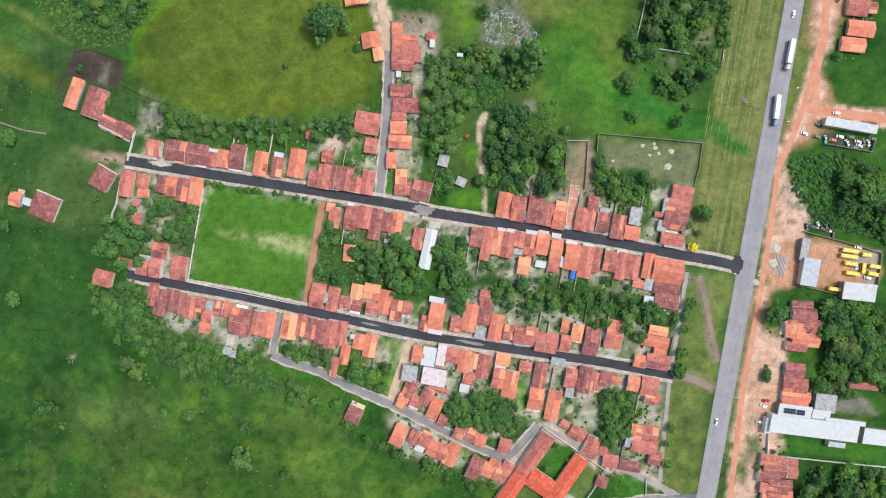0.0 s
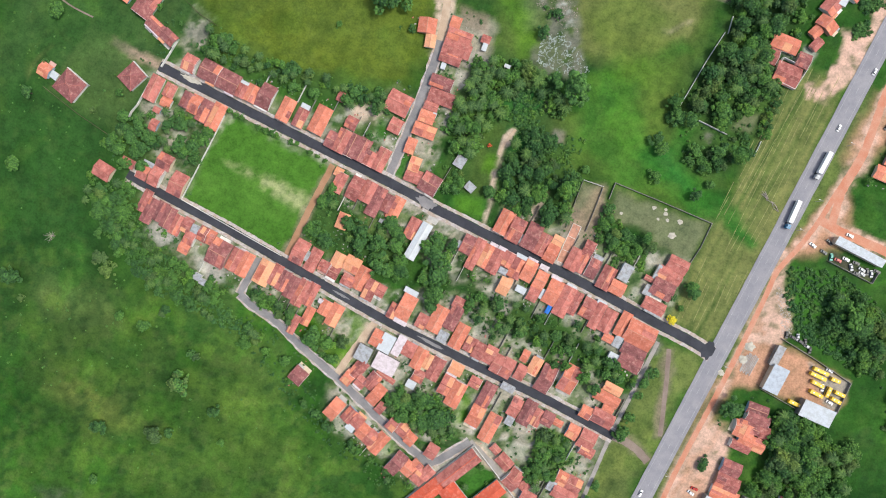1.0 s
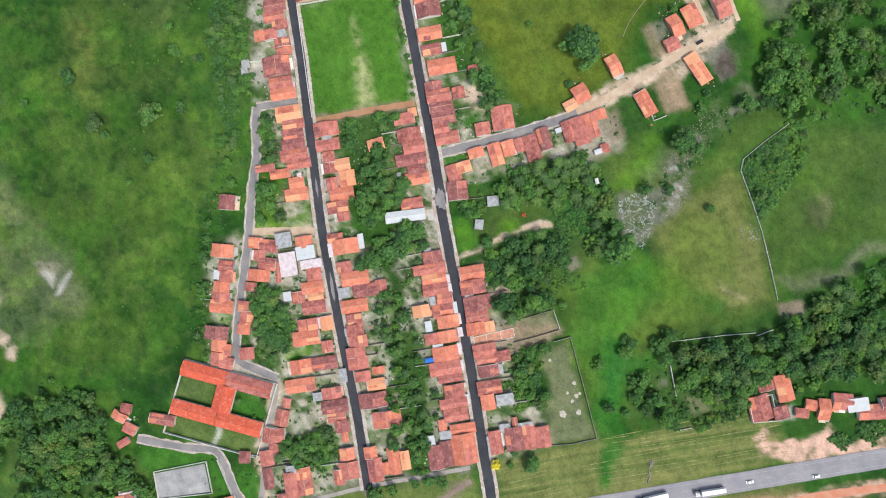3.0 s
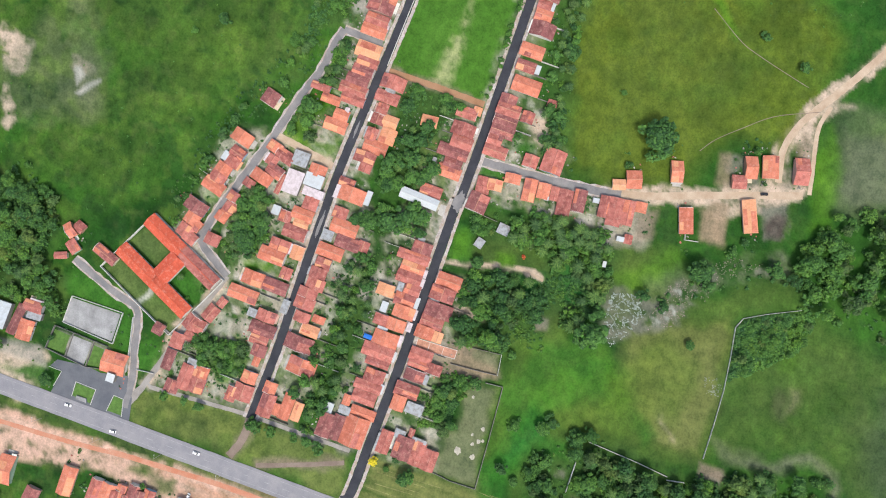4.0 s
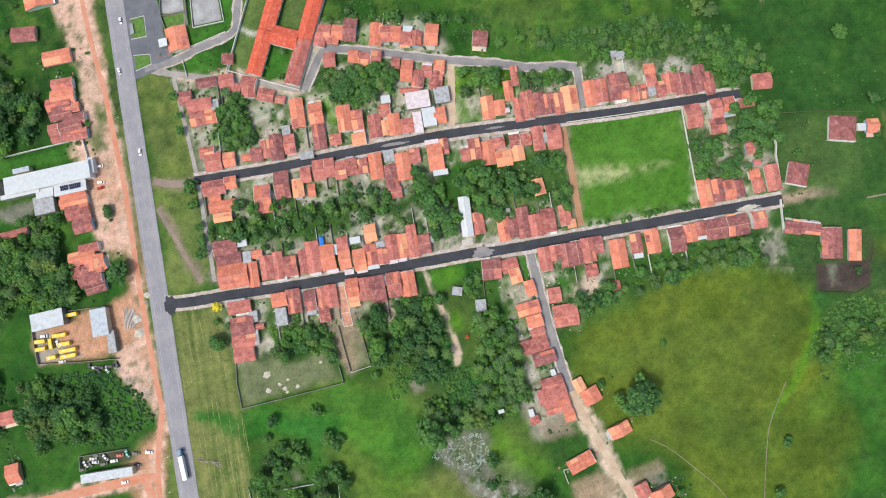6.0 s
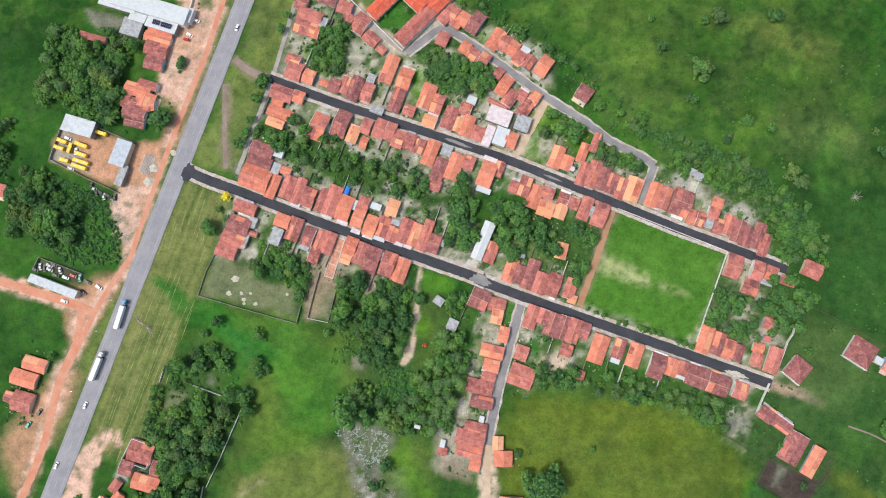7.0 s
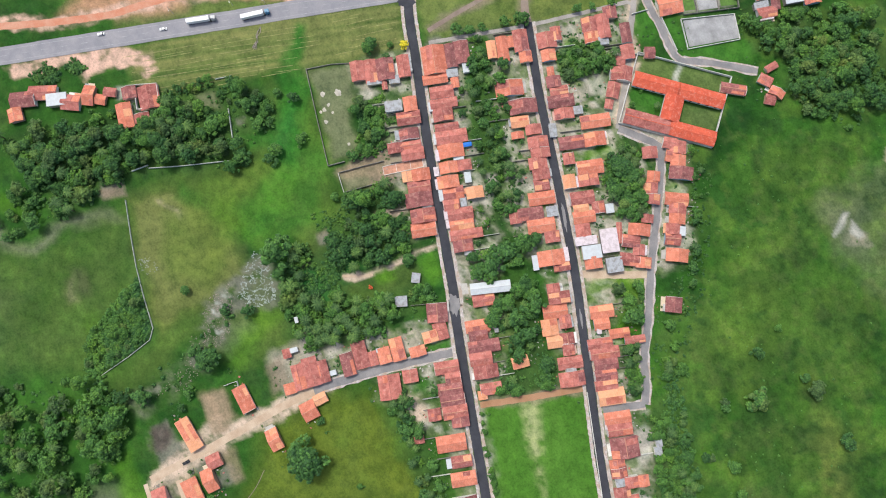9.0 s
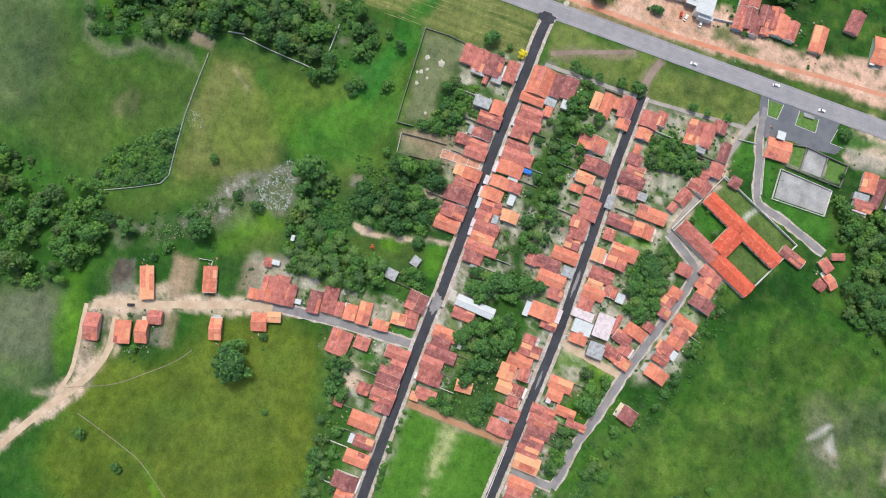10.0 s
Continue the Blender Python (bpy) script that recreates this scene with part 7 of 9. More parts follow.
# ---- small fixtures ----
def spill(x, y, long, wide, turn, z, material, name, words):
    """A flat uneven patch lying on the road."""
    chance = random.Random(int(abs(x * 7 + y)))
    rim = []
    for k in range(22):
        a = 2 * math.pi * k / 22
        e = chance.uniform(0.7, 1.1)
        rim.append((long * e * math.cos(a), wide * e * math.sin(a)))
    data = solid([(u, v, -0.02) for u, v in rim] + [(u, v, 0.0) for u, v in rim] + [(0, 0, 0.0)], [(22 + k, 22 + (k + 1) % 22, 44) for k in range(22)] + [(k, (k + 1) % 22, 22 + (k + 1) % 22, 22 + k) for k in range(22)])
    ob = placed(name, data, material)
    ob.matrix_basis = pose(x, y, z, 0, 0, turn)
    tagged(ob, words, "road patch", kind="structure")


def street_lamp(x, y):
    thing = holder("street_lamp", x, y, 0.0, 180.0)
    bm = bmesh.new()
    tube(bm, (0, 0, -0.2), (0, 0, 8.5), 0.13, 0.08)
    part("pole", bm, CONCRETE, thing)
    bm = bmesh.new()
    tube(bm, (0, 0, 8.4), (2.2, 0, 9.0), 0.05, 0.04)
    part("arm", bm, METAL, thing)
    part("lamp_head", bevelled(2.0, -0.15, 8.92, 2.8, 0.15, 9.08, 0.04), METAL, thing)
    tagged(thing, "concrete lamp post leaning over the highway verge", "street lamp", "street lamps")


def heap(x, y, radius):
    bm = bmesh.new()
    bmesh.ops.create_icosphere(bm, subdivisions=3, radius=1.0)
    for v in bm.verts:
        wobble = 1 + 0.5 * noise.noise(v.co * 1.6 + Vector((x, y, 0))) + 0.25 * noise.noise(v.co * 4 + Vector((y, x, 0)))
        v.co = Vector((v.co.x * radius * wobble, v.co.y * radius * wobble * 0.9, max(-0.1, v.co.z) * radius * 0.22 * wobble))
    ob = part("sand_mound", bm, EARTH, None)
    ob.location = (x, y, 0)
    tagged(ob, "pale heap of sand tipped in a plot", "sand pile", "sand piles")


def log_pile(x, y):
    bm = bmesh.new()
    chance = random.Random(5)
    for k in range(14):
        a, off = radians(-32 + chance.uniform(-25, 25)), Vector((chance.uniform(-5.5, 5.5), 0, 0))
        off.y = -off.x * 0.62 + chance.uniform(-1, 1)
        u = Vector((math.cos(a), math.sin(a), 0)) * chance.uniform(1.0, 2.4)
        z = 0.22 + 0.15 * (k % 3)
        tube(bm, off - u + Vector((0, 0, z)), off + u + Vector((0, 0, z)), 0.16, 0.13, 6)
    ob = part("log_pile", bm, DEAD_WOOD, None)
    ob.location = (x, y, 0)
    tagged(ob, "grey logs lying in a heap on the grass", "log pile")


def dead_tree(x, y):
    bm = bmesh.new()
    chance = random.Random(8)
    tube(bm, (0, 0, -0.2), (0, 0, 3.4), 0.3, 0.2)
    for k in range(9):
        a = k * 0.7
        tip = Vector((math.cos(a) * chance.uniform(2, 4.2), math.sin(a) * chance.uniform(2, 4.2), chance.uniform(4, 6)))
        tube(bm, (0, 0, 2.2 + 0.12 * k), tip, 0.14, 0.05, 5)
        tube(bm, tip * 0.6 + Vector((0, 0, 1.2)), tip + Vector((chance.uniform(-1, 1), chance.uniform(-1, 1), 0.6)), 0.07, 0.03, 4)
    ob = part("dead_tree", bm, DEAD_WOOD, None)
    ob.location = (x, y, 0)
    tagged(ob, "bare bleached dead tree in the pasture", "tree")


def tarpaulin(x, y, w, d, turn):
    bm = bmesh.new()
    bmesh.ops.create_grid(bm, x_segments=8, y_segments=12, size=0.5)
    for v in bm.verts:
        v.co = Vector((v.co.x * w, v.co.y * d, 2.6 + 0.22 * noise.noise(v.co * 5) - 0.5 * abs(v.co.x)))
    thing = holder("tarpaulin_shelter", x, y, 0.0, turn)
    bmesh.ops.solidify(bm, geom=bm.faces[:], thickness=0.03)
    part("sheet", bm, TARP, thing)
    for sx in (-0.45, 0.45):
        for sy in (-0.45, 0.45):
            bm = bmesh.new()
            tube(bm, (sx * w, sy * d, -0.1), (sx * w, sy * d, 2.45), 0.05, 0.05, 6)
            part("post", bm, WOOD, thing)
    tagged(thing, "bright blue tarpaulin stretched over posts behind a house", "tarpaulin")


def timber_stack(x, y, turn):
    thing = holder("timber_stack", x, y, 0.0, turn)
    chance = random.Random(3)
    for k in range(9):
        off = (k - 4) * 0.8
        ob = placed("beam", box_data(-5.5 + chance.uniform(-1, 1), off - 0.2, 0, 5.5 + chance.uniform(-1, 1), off + 0.2, 0.35), CONCRETE, thing)
        ob.rotation_euler = (0, 0, radians(chance.uniform(-4, 4)))
    tagged(thing, "pale concrete beams stacked beside the red track", "beams")


# the long white hall beside the upper street
hall(-11.9, -10.2, 5.9, 22.9, -12.4, 'w')

# school round two courtyards
school((57.4, -151.0), 55.5, 44.7, 55.9)

# workshop and yards east of the highway
flat_shed(210.6, -113.4, 50.5, 10.2, -7.0, 'w', 6.0)
flat_shed(246.7, -118.6, 14.9, 8.9, -7.0, 'w', 5.2)
flat_shed(229.2, -110.0, 23.0, 2.4, -7.0, 'w', 4.6)
flat_shed(185.1, -112.5, 3.0, 8.9, -7.0, 'w', 4.0)
flat_shed(215.4, -105.9, 10.1, 5.1, -7.0, 'w', 4.2)
flat_shed(200.3, -103.9, 18.9, 6.8, -7.0, 'w', 4.2)
solar_array(203.4, -104.6, 4.7, 3.1, -7.0, 4.9)
solar_array(197.1, -103.7, 6.7, 3.1, -7.0, 4.9)
flat_shed(224.9, -123.6, 9.5, 2.7, -7.0, 'b', 4.0)
flat_shed(207.7, -23.4, 9.1, 15.6, -8.0, 'b', 4.5)
flat_shed(204.9, -10.4, 4.2, 12.3, -8.0, 'g', 3.4)
flat_shed(235.7, -34.7, 18.7, 9.7, -6.0, 'v', 5.0)
flat_shed(229.8, 60.5, 29.6, 4.5, -10.1, 'v', 4.5)
flat_shed(122.3, -168.0, 4.6, 4.8, 80.7, 'w', 3.8)

# forecourt beside the highway
slab("forecourt", ASPHALT_GREY, 0.06, "grey asphalt forecourt beside the highway", "pavement", (147.8, -154.0), (148.2, -164.6), (140.6, -204.0), (133.0, -201.7), (124.7, -198.8), (122.8, -206.6), (118.6, -203.1), (119.2, -185.0), (121.6, -176.1), (120.4, -159.9), (133.1, -154.9))
slab("traffic_island", LAWN, 0.22, "grassy kerbed island in the forecourt", "traffic island", (143.6, -159.4), (142.2, -168.2), (133.1, -165.5), (134.5, -160.1))
slab("traffic_island", LAWN, 0.22, "grassy kerbed island in the forecourt", "traffic island", (140.1, -178.8), (137.4, -190.1), (129.8, -189.2), (132.0, -177.3))
slab("concrete_slab", CONCRETE, 0.12, "pale concrete forecourt of the white hall", "slab", (-10.5, 7.9), (-3.6, 6.9), (-5.3, 1.6), (-11.2, 2.6))
slab("concrete_slab", CONCRETE_GREY, 0.25, "bare grey concrete floor slab inside low walls", "slab", (102.4, -173.4), (96.1, -203.8), (81.5, -201.5), (85.8, -171.3))
slab("concrete_slab", CONCRETE_GREY, 0.12, "pale concrete court between planted beds", "slab", (119.2, -187.0), (116.4, -198.3), (103.2, -196.4), (105.4, -184.9))
slab("planted_bed", LAWN, 0.14, "grassy bed beside the concrete court", "bed", (114.2, -200.1), (112.5, -210.5), (101.3, -208.0), (103.5, -198.5))
slab("planted_bed", LAWN, 0.14, "grassy bed beside the concrete court", "bed", (118.5, -178.2), (118.5, -184.9), (106.5, -183.2), (107.8, -176.8))
slab("sign_base", CONCRETE_GREY, 1.1, "grey concrete block on the traffic island", "block", (140.0, -180.5), (138.9, -187.2), (136.8, -187.2), (137.7, -181.2))

# footings of an unfinished house
slab("concrete_slab", RIDGE, 0.1, "pinkish floor of an unfinished house", "slab", (76.0, 26.4), (73.6, 2.7), (68.2, 3.4), (70.8, 27.1))
plot_wall(0.6, 0.22, "white", (75.8, 26.4), (73.5, 2.7), (68.1, 3.5), (70.7, 27.1), (75.8, 26.4))
plot_wall(0.6, 0.22, "white", (75.1, 18.6), (69.7, 19.3))
plot_wall(0.6, 0.22, "white", (74.1, 10.1), (69.0, 10.9))

heap(188.6, -18.4, 2.6)
heap(189.8, -9.9, 2.8)
heap(179.0, -29.6, 2.0)

# vehicles
lorry(188.1, 69.1, 84.6, 'blue')
lorry(195.3, 100.8, 80.1, 'silver')
bus(232.0, -11.2, -8.0, 9.3)
bus(231.4, -14.4, -8.0, 9.9)
bus(232.5, -18.7, -10.0, 7.4)
bus(233.5, -24.3, -10.0, 8.1)
bus(224.2, -33.5, -8.0, 8.7)
bus(241.5, -13.5, -5.0, 5.6)
bus(239.7, -21.3, 83.1, 6.2)
bus(246.2, -20.3, -8.0, 6.2)
bus(245.3, -24.6, -12.0, 6.2)
car(237.2, -9.2, -10.0, 'white')
car(236.4, -20.0, -79.1, 'white')
car(243.0, -26.9, -12.0, 'white')
car(225.7, 54.6, -10.1, 'white')
car(231.8, 54.3, -5.1, 'dark')
car(229.9, 51.1, -59.3, 'silver')
car(221.5, 52.7, -8.1, 'red')
car(236.1, 51.7, -15.0, 'silver')
car(239.3, 51.4, -74.1, 'dark')
car(241.9, 51.0, -69.1, 'silver')
car(244.5, 53.3, -8.1, 'dark')
car(234.2, 48.5, -10.1, 'dark')
car(236.8, 49.4, -12.0, 'silver')
car(217.3, 53.3, -79.1, 'teal')
car(223.5, 68.2, -8.1, 'white')
car(205.2, 56.6, -20.0, 'white')
car(212.4, 54.7, -15.0, 'dark')
car(198.0, 124.7, 78.8, 'white')
car(156.6, -111.3, 80.8, 'white')
car(185.3, -98.9, -4.9, 'red')
car(184.1, -101.9, -20.0, 'white')
car(181.9, -111.2, -10.0, 'white')
car(213.6, 61.1, -29.8, 'dark')
car(216.2, 1.6, -14.0, 'dark')
car(211.3, 2.6, -10.0, 'dark')
car(221.1, -0.0, -14.0, 'silver')
car(207.4, 2.9, -79.2, 'dark')
car(213.9, 3.5, -74.2, 'silver')
car(218.8, 1.9, -79.1, 'dark')
car(222.7, -1.4, -79.1, 'dark')
car(-49.8, 185.3, -80.7, 'dark')
car(223.6, 133.4, 66.6, 'dark')
car(228.2, 141.5, 66.6, 'teal')
car(143.3, -191.1, 85.9, 'white')
car(207.0, 161.0, 76.9, 'white')
car(153.4, -162.0, -88.9, 'white')

# street lamps along the highway
street_lamp(205.5, 116.3)
street_lamp(198.9, 80.8)
street_lamp(194.0, 62.0)
street_lamp(178.6, -25.0)
street_lamp(166.4, -94.9)
street_lamp(161.5, -132.0)
street_lamp(159.0, -168.8)
street_lamp(153.9, -205.6)

# heaps, logs and a dead tree
heap(127.2, 37.3, 2.0)
heap(119.9, 48.4, 1.3)
heap(112.4, 49.7, 1.2)
heap(121.9, 45.2, 1.0)
heap(95.4, 40.9, 0.9)
heap(116.6, 44.2, 0.8)
heap(129.0, 46.4, 1.5)
heap(119.2, 50.7, 0.9)
log_pile(174.3, 73.4)
dead_tree(-219.4, -73.1)
tarpaulin(72.0, -25.2, 2.6, 5.0, -10.0)
timber_stack(192.6, -19.8, 80.0)
spill(-14.5, 12.5, 7.0, 3.4, -10, 0.34, OLD_ASPHALT, "road_patch", "grey worn patch where the streets cross")
spill(-168.6, 39.6, 7, 1.7, -9, 0.25, EARTH, "road_patch", "pale sand spilt over the asphalt")
spill(-173.5, 42.6, 3, 1.4, -9, 0.262, EARTH, "road_patch", "pale sand spilt over the asphalt")
spill(13.6, -65.2, 9, 1.0, -9, 0.25, OLD_ASPHALT, "road_patch", "dusty grey patch along the asphalt edge")
spill(-46.0, -54.3, 6, 0.8, -11, 0.25, OLD_ASPHALT, "road_patch", "dusty grey patch along the asphalt edge")
spill(167.4, -19.8, 4, 6, -10, 0.3, ASPHALT, "road_patch", "dark asphalt fan where the street meets the highway")

# ---- broken rock in the pasture ----
def rock_field(words, material, count, gate, *corners):
    """Flat broken stones lying along cracks in the ground."""
    verts, faces, tries = [], [], 0
    xs, ys = [c[0] for c in corners], [c[1] for c in corners]
    laid, stones = 0, random.Random(count)
    while laid < count and tries < count * 90:
        tries += 1
        x, y = stones.uniform(min(xs), max(xs)), stones.uniform(min(ys), max(ys))
        inside = False
        for (x0, y0), (x1, y1) in zip(corners, corners[1:] + corners[:1]):
            if (y0 > y) != (y1 > y) and x < (x1 - x0) * (y - y0) / (y1 - y0) + x0:
                inside = not inside
        crack = min(abs(noise.noise(Vector((x * 0.2, y * 0.2, 3.1)))), abs(noise.noise(Vector((x * 0.33, y * 0.33, 8.4)))))
        if not inside or crack > gate * (0.4 + 1.3 * abs(noise.noise(Vector((x * 0.11, y * 0.11, 5.0))))) * 2.0:
            continue
        laid += 1
        size, spin, sides = stones.uniform(0.1, 0.4), stones.uniform(0, 6.3), stones.randint(5, 7)
        k, high = len(verts), stones.uniform(0.05, 0.3)
        rim = [(size * stones.uniform(0.6, 1.2), spin + 6.283 * i / sides) for i in range(sides)]
        verts += [(x + r * math.cos(a), y + r * math.sin(a), -0.05) for r, a in rim]
        verts += [(x + 0.8 * r * math.cos(a), y + 0.8 * r * math.sin(a), high * stones.uniform(0.7, 1.2)) for r, a in rim]
        faces += [tuple(k + sides + i for i in range(sides))]
        faces += [(k + i, k + (i + 1) % sides, k + sides + (i + 1) % sides, k + sides + i) for i in range(sides)]
    tagged(placed("broken_rock", solid(verts, faces), material), words, "rocks", kind="stuff")


ROCK_PALE = plain("bleached_rock", (0.27, 0.30, 0.28), 0.4, 1.0, bump=0.3)
ROCK_WHITE = plain("white_rock", (0.32, 0.37, 0.34), 0.4, 1.0, bump=0.3)
ROCK_PINK = plain("pinkish_rock", (0.30, 0.24, 0.21), 0.3, 1.0, bump=0.3)
rock_field("pale bleached rock broken along its cracks", ROCK_WHITE, 1100, 0.05, *[(21.9, 108.0), (20.1, 123.9), (30.6, 130.5), (47.2, 119.6), (52.9, 113.0), (45.1, 107.2), (31.4, 108.3)])
rock_field("pinkish rock lying at the edge of the pasture", ROCK_PINK, 300, 0.14, *[(35.1, 145.9), (39.9, 130.9), (29.6, 132.6), (14.5, 138.6), (5.3, 147.4), (10.7, 158.3), (26.4, 153.1)])
rock_field("pale stones at the foot of the fence", ROCK_PALE, 70, 0.12, *[(69.8, 179.3), (68.5, 169.4), (60.0, 168.6), (58.7, 174.6), (60.7, 179.5)])
rock_field("broken pale rubble tipped beside the red track", CONCRETE, 240, 0.3, *[(193.5, 27.8), (200.0, 28.7), (206.8, 13.1), (211.8, 3.2), (205.3, 2.6), (200.3, 13.1), (195.2, 21.2)])
rock_field("pale stones scattered between the fields", ROCK_PINK, 160, 0.10, *[(18.1, 162.5), (14.3, 154.4), (1.3, 156.5), (-10.8, 171.5), (-9.6, 191.0), (-3.5, 184.3), (5.3, 167.8)])

# ---- trees ----
def crown_data(radius, height, clumps, leaf, seed, squash=0.75, lobes=15, flat=1.0):
    """Folded leaf tufts gathered on uneven lobes, with gaps between."""
    chance = random.Random(seed)
    stretch, lean = chance.uniform(0.82, 1.2), chance.uniform(0, 6.3)
    centres = [(Vector((chance.uniform(-0.1, 0.1) * radius, chance.uniform(-0.1, 0.1) * radius, height)), radius * chance.uniform(0.42, 0.56))]
    for k in range(lobes):
        a = 2 * math.pi * (k + chance.uniform(-0.5, 0.5)) / lobes
        far = radius * chance.uniform(0.28, 0.92)
        far *= stretch if abs(math.cos(a - lean)) > 0.7 else 1 / stretch
        lift = height - flat * (0.05 + 0.5 * (far / radius) ** 2) * radius + chance.uniform(-0.2, 0.16) * radius
        centres.append((Vector((far * math.cos(a), far * math.sin(a), lift)), radius * chance.uniform(0.14, 0.34)))
    total = sum(r * r for _, r in centres)
    verts, faces = [], []
    for centre, r in centres:
        for _ in range(max(5, int(clumps * r * r / total))):
            z = chance.uniform(-0.25, 1.0)
            a = chance.uniform(0, 2 * math.pi)
            s = math.sqrt(max(0.0, 1 - z * z))
            out = Vector((s * math.cos(a), s * math.sin(a), z * squash))
            p = centre + out * r * chance.uniform(0.7, 1.16)
            normal = (out + Vector((chance.uniform(-0.6, 0.6), chance.uniform(-0.6, 0.6), chance.uniform(0.1, 0.8)))).normalized()
            q = normal.to_track_quat("Z", "Y")
            size, spin = leaf * chance.uniform(0.6, 1.35), chance.uniform(0, 6.3)
            u = q @ Vector((math.cos(spin), math.sin(spin), 0)) * size
            v = q @ Vector((-math.sin(spin), math.cos(spin), 0)) * size * chance.uniform(0.6, 1.0)
            down = normal * size * 0.3
            k = len(verts)
            verts += [tuple(p + u), tuple(p + v - down), tuple(p - u * 0.8), tuple(p - v - down)]
            faces += [(k, k + 1, k + 2), (k, k + 2, k + 3)]
    return verts, faces


def trunk_mesh(radius, height):
    bm = bmesh.new()
    foot = max(0.12, radius * 0.075)
    tube(bm, (0, 0, -0.2), (0, 0, height * 0.62), foot * 1.25, foot * 0.8)
    for k in range(4):
        a = k * 1.57 + 0.4
        tube(bm, (0, 0, height * (0.45 + 0.04 * k)), (radius * 0.5 * math.cos(a), radius * 0.5 * math.sin(a), height * 0.95), foot * 0.5, foot * 0.2, 5)
    return bm


def make_tree(name, radius, height, clumps, leaf, material, seed, label):
    thing = holder(name, 0, 0)
    part("trunk", trunk_mesh(radius, height), BARK, thing)
    placed("crown", solid(*crown_data(radius, height, clumps, leaf, seed)), material, thing)
    return tagged(thing, label, "tree", "village trees")


def make_palm(seed):
    chance = random.Random(seed)
    thing = holder("palm_tree", 0, 0)
    bm = bmesh.new()
    tube(bm, (0, 0, -0.2), (0.2, 0.1, 3.2), 0.2, 0.15)
    tube(bm, (0.2, 0.1, 3.15), (0.1, 0.3, 6.0), 0.15, 0.11)
    part("trunk", bm, BARK, thing)
    verts, faces = [], []
    for k in range(15):
        a = 2 * math.pi * k / 15 + chance.uniform(-0.15, 0.15)
        long, lift = chance.uniform(2.4, 3.3), chance.uniform(0.2, 1.0)
        u, v = Vector((math.cos(a), math.sin(a), 0)), Vector((-math.sin(a), math.cos(a), 0))
        spine = [Vector((0.1, 0.3, 6.0)) + u * long * t + Vector((0, 0, lift * 2 * t - (lift + 1.3) * t * t * 1.3)) for t in (0.03, 0.25, 0.45, 0.65, 0.85, 1.0)]
        wide = (0.10, 0.42, 0.5, 0.42, 0.27, 0.05)
        for i in range(5):
            for side in (-1, 1):
                b = len(verts)
                verts += [tuple(spine[i]), tuple(spine[i + 1]), tuple(spine[i + 1] + v * side * wide[i + 1] - Vector((0, 0, 0.22))), tuple(spine[i] + v * side * wide[i] * 0.8 + u * 0.2 - Vector((0, 0, 0.2)))]
                faces.append((b, b + 1, b + 2, b + 3))
    placed("crown", solid(verts, faces), LEAF_PALM, thing, "fan of drooping green fronds")
    return tagged(thing, "slender palm with long drooping green fronds", "palm tree", "palms")


def make_trees(material, seed, label, shapes):
    return [make_tree("tree", 4.0, h, n, leaf, material, seed + k, label) for k, (h, n, leaf) in enumerate(shapes)]


DARK_TREES = make_trees(LEAF, 100, "dense dark green broadleaf tree with a rounded crown", ((4.6, 950, 0.46), (5.4, 820, 0.44), (5.0, 1000, 0.42), (6.0, 860, 0.5), (4.2, 700, 0.48), (5.2, 900, 0.4)))
LIGHT_TREES = make_trees(LEAF_BRIGHT, 200, "fresh green broadleaf tree with a loose crown", ((4.0, 760, 0.42), (4.8, 620, 0.46), (4.4, 700, 0.4), (3.6, 800, 0.4)))
OLIVE_TREES = make_trees(LEAF_OLIVE, 250, "thin-leaved olive green tree with an open crown", ((4.2, 900, 0.40), (4.9, 980, 0.38)))
RED_TREE = make_tree("tree", 2.2, 2.8, 240, 0.34, LEAF_RED, 405, "small tree covered in red blossom")
PALMS = [make_palm(300 + k) for k in range(4)]
YELLOW_TREE = make_tree("tree", 3.0, 3.6, 420, 0.42, LEAF_YELLOW, 401, "small tree covered in bright yellow blossom")
PLANTED = []


def clear_of(x, y, margin):
    for fx, fy, w, d, turn in FOOTPRINTS:
        if abs(fx - x) + abs(fy - y) < 40:
            q = Matrix.Rotation(-radians(turn), 2) @ Vector((x - fx, y - fy))
            if abs(q.x) < w / 2 + margin and abs(q.y) < d / 2 + margin:
                return False
    here = Vector((x, y))
    for line, half in ROADS + KEPT_CLEAR:
        for p in line:
            if abs(p.x - x) < half + 6 and (p - here).length < half + margin + 0.6:
                return False
    return True


def plant(source, x, y, scale):
    PLANTED.append((x, y))
    m = pose(x, y, 0, 0, 0, rng.uniform(0, 360)) @ Matrix.Diagonal((scale, scale, scale * rng.uniform(0.85, 1.1), 1))
    thing = copy_thing(source, m)
    thing.matrix_basis = m
    return thing


def inside_of(corners, x, y):
    hit = False
    for (x0, y0), (x1, y1) in zip(corners, corners[1:] + corners[:1]):
        if (y0 > y) != (y1 > y) and x < (x1 - x0) * (y - y0) / (y1 - y0) + x0:
            hit = not hit
    return hit


def spots(count, gap, margin, corners):
    """Places inside a stretch of the plan, kept apart from one another, from houses and from roads."""
    xs, ys = [c[0] for c in corners], [c[1] for c in corners]
    found, tries = [], 0
    while len(found) < count and tries < count * 25:
        tries += 1
        x, y = rng.uniform(min(xs), max(xs)), rng.uniform(min(ys), max(ys))
        if inside_of(corners, x, y) and all((x - a) ** 2 + (y - b) ** 2 > gap * gap for a, b in found) and clear_of(x, y, margin):
            found.append((x, y))
    return found


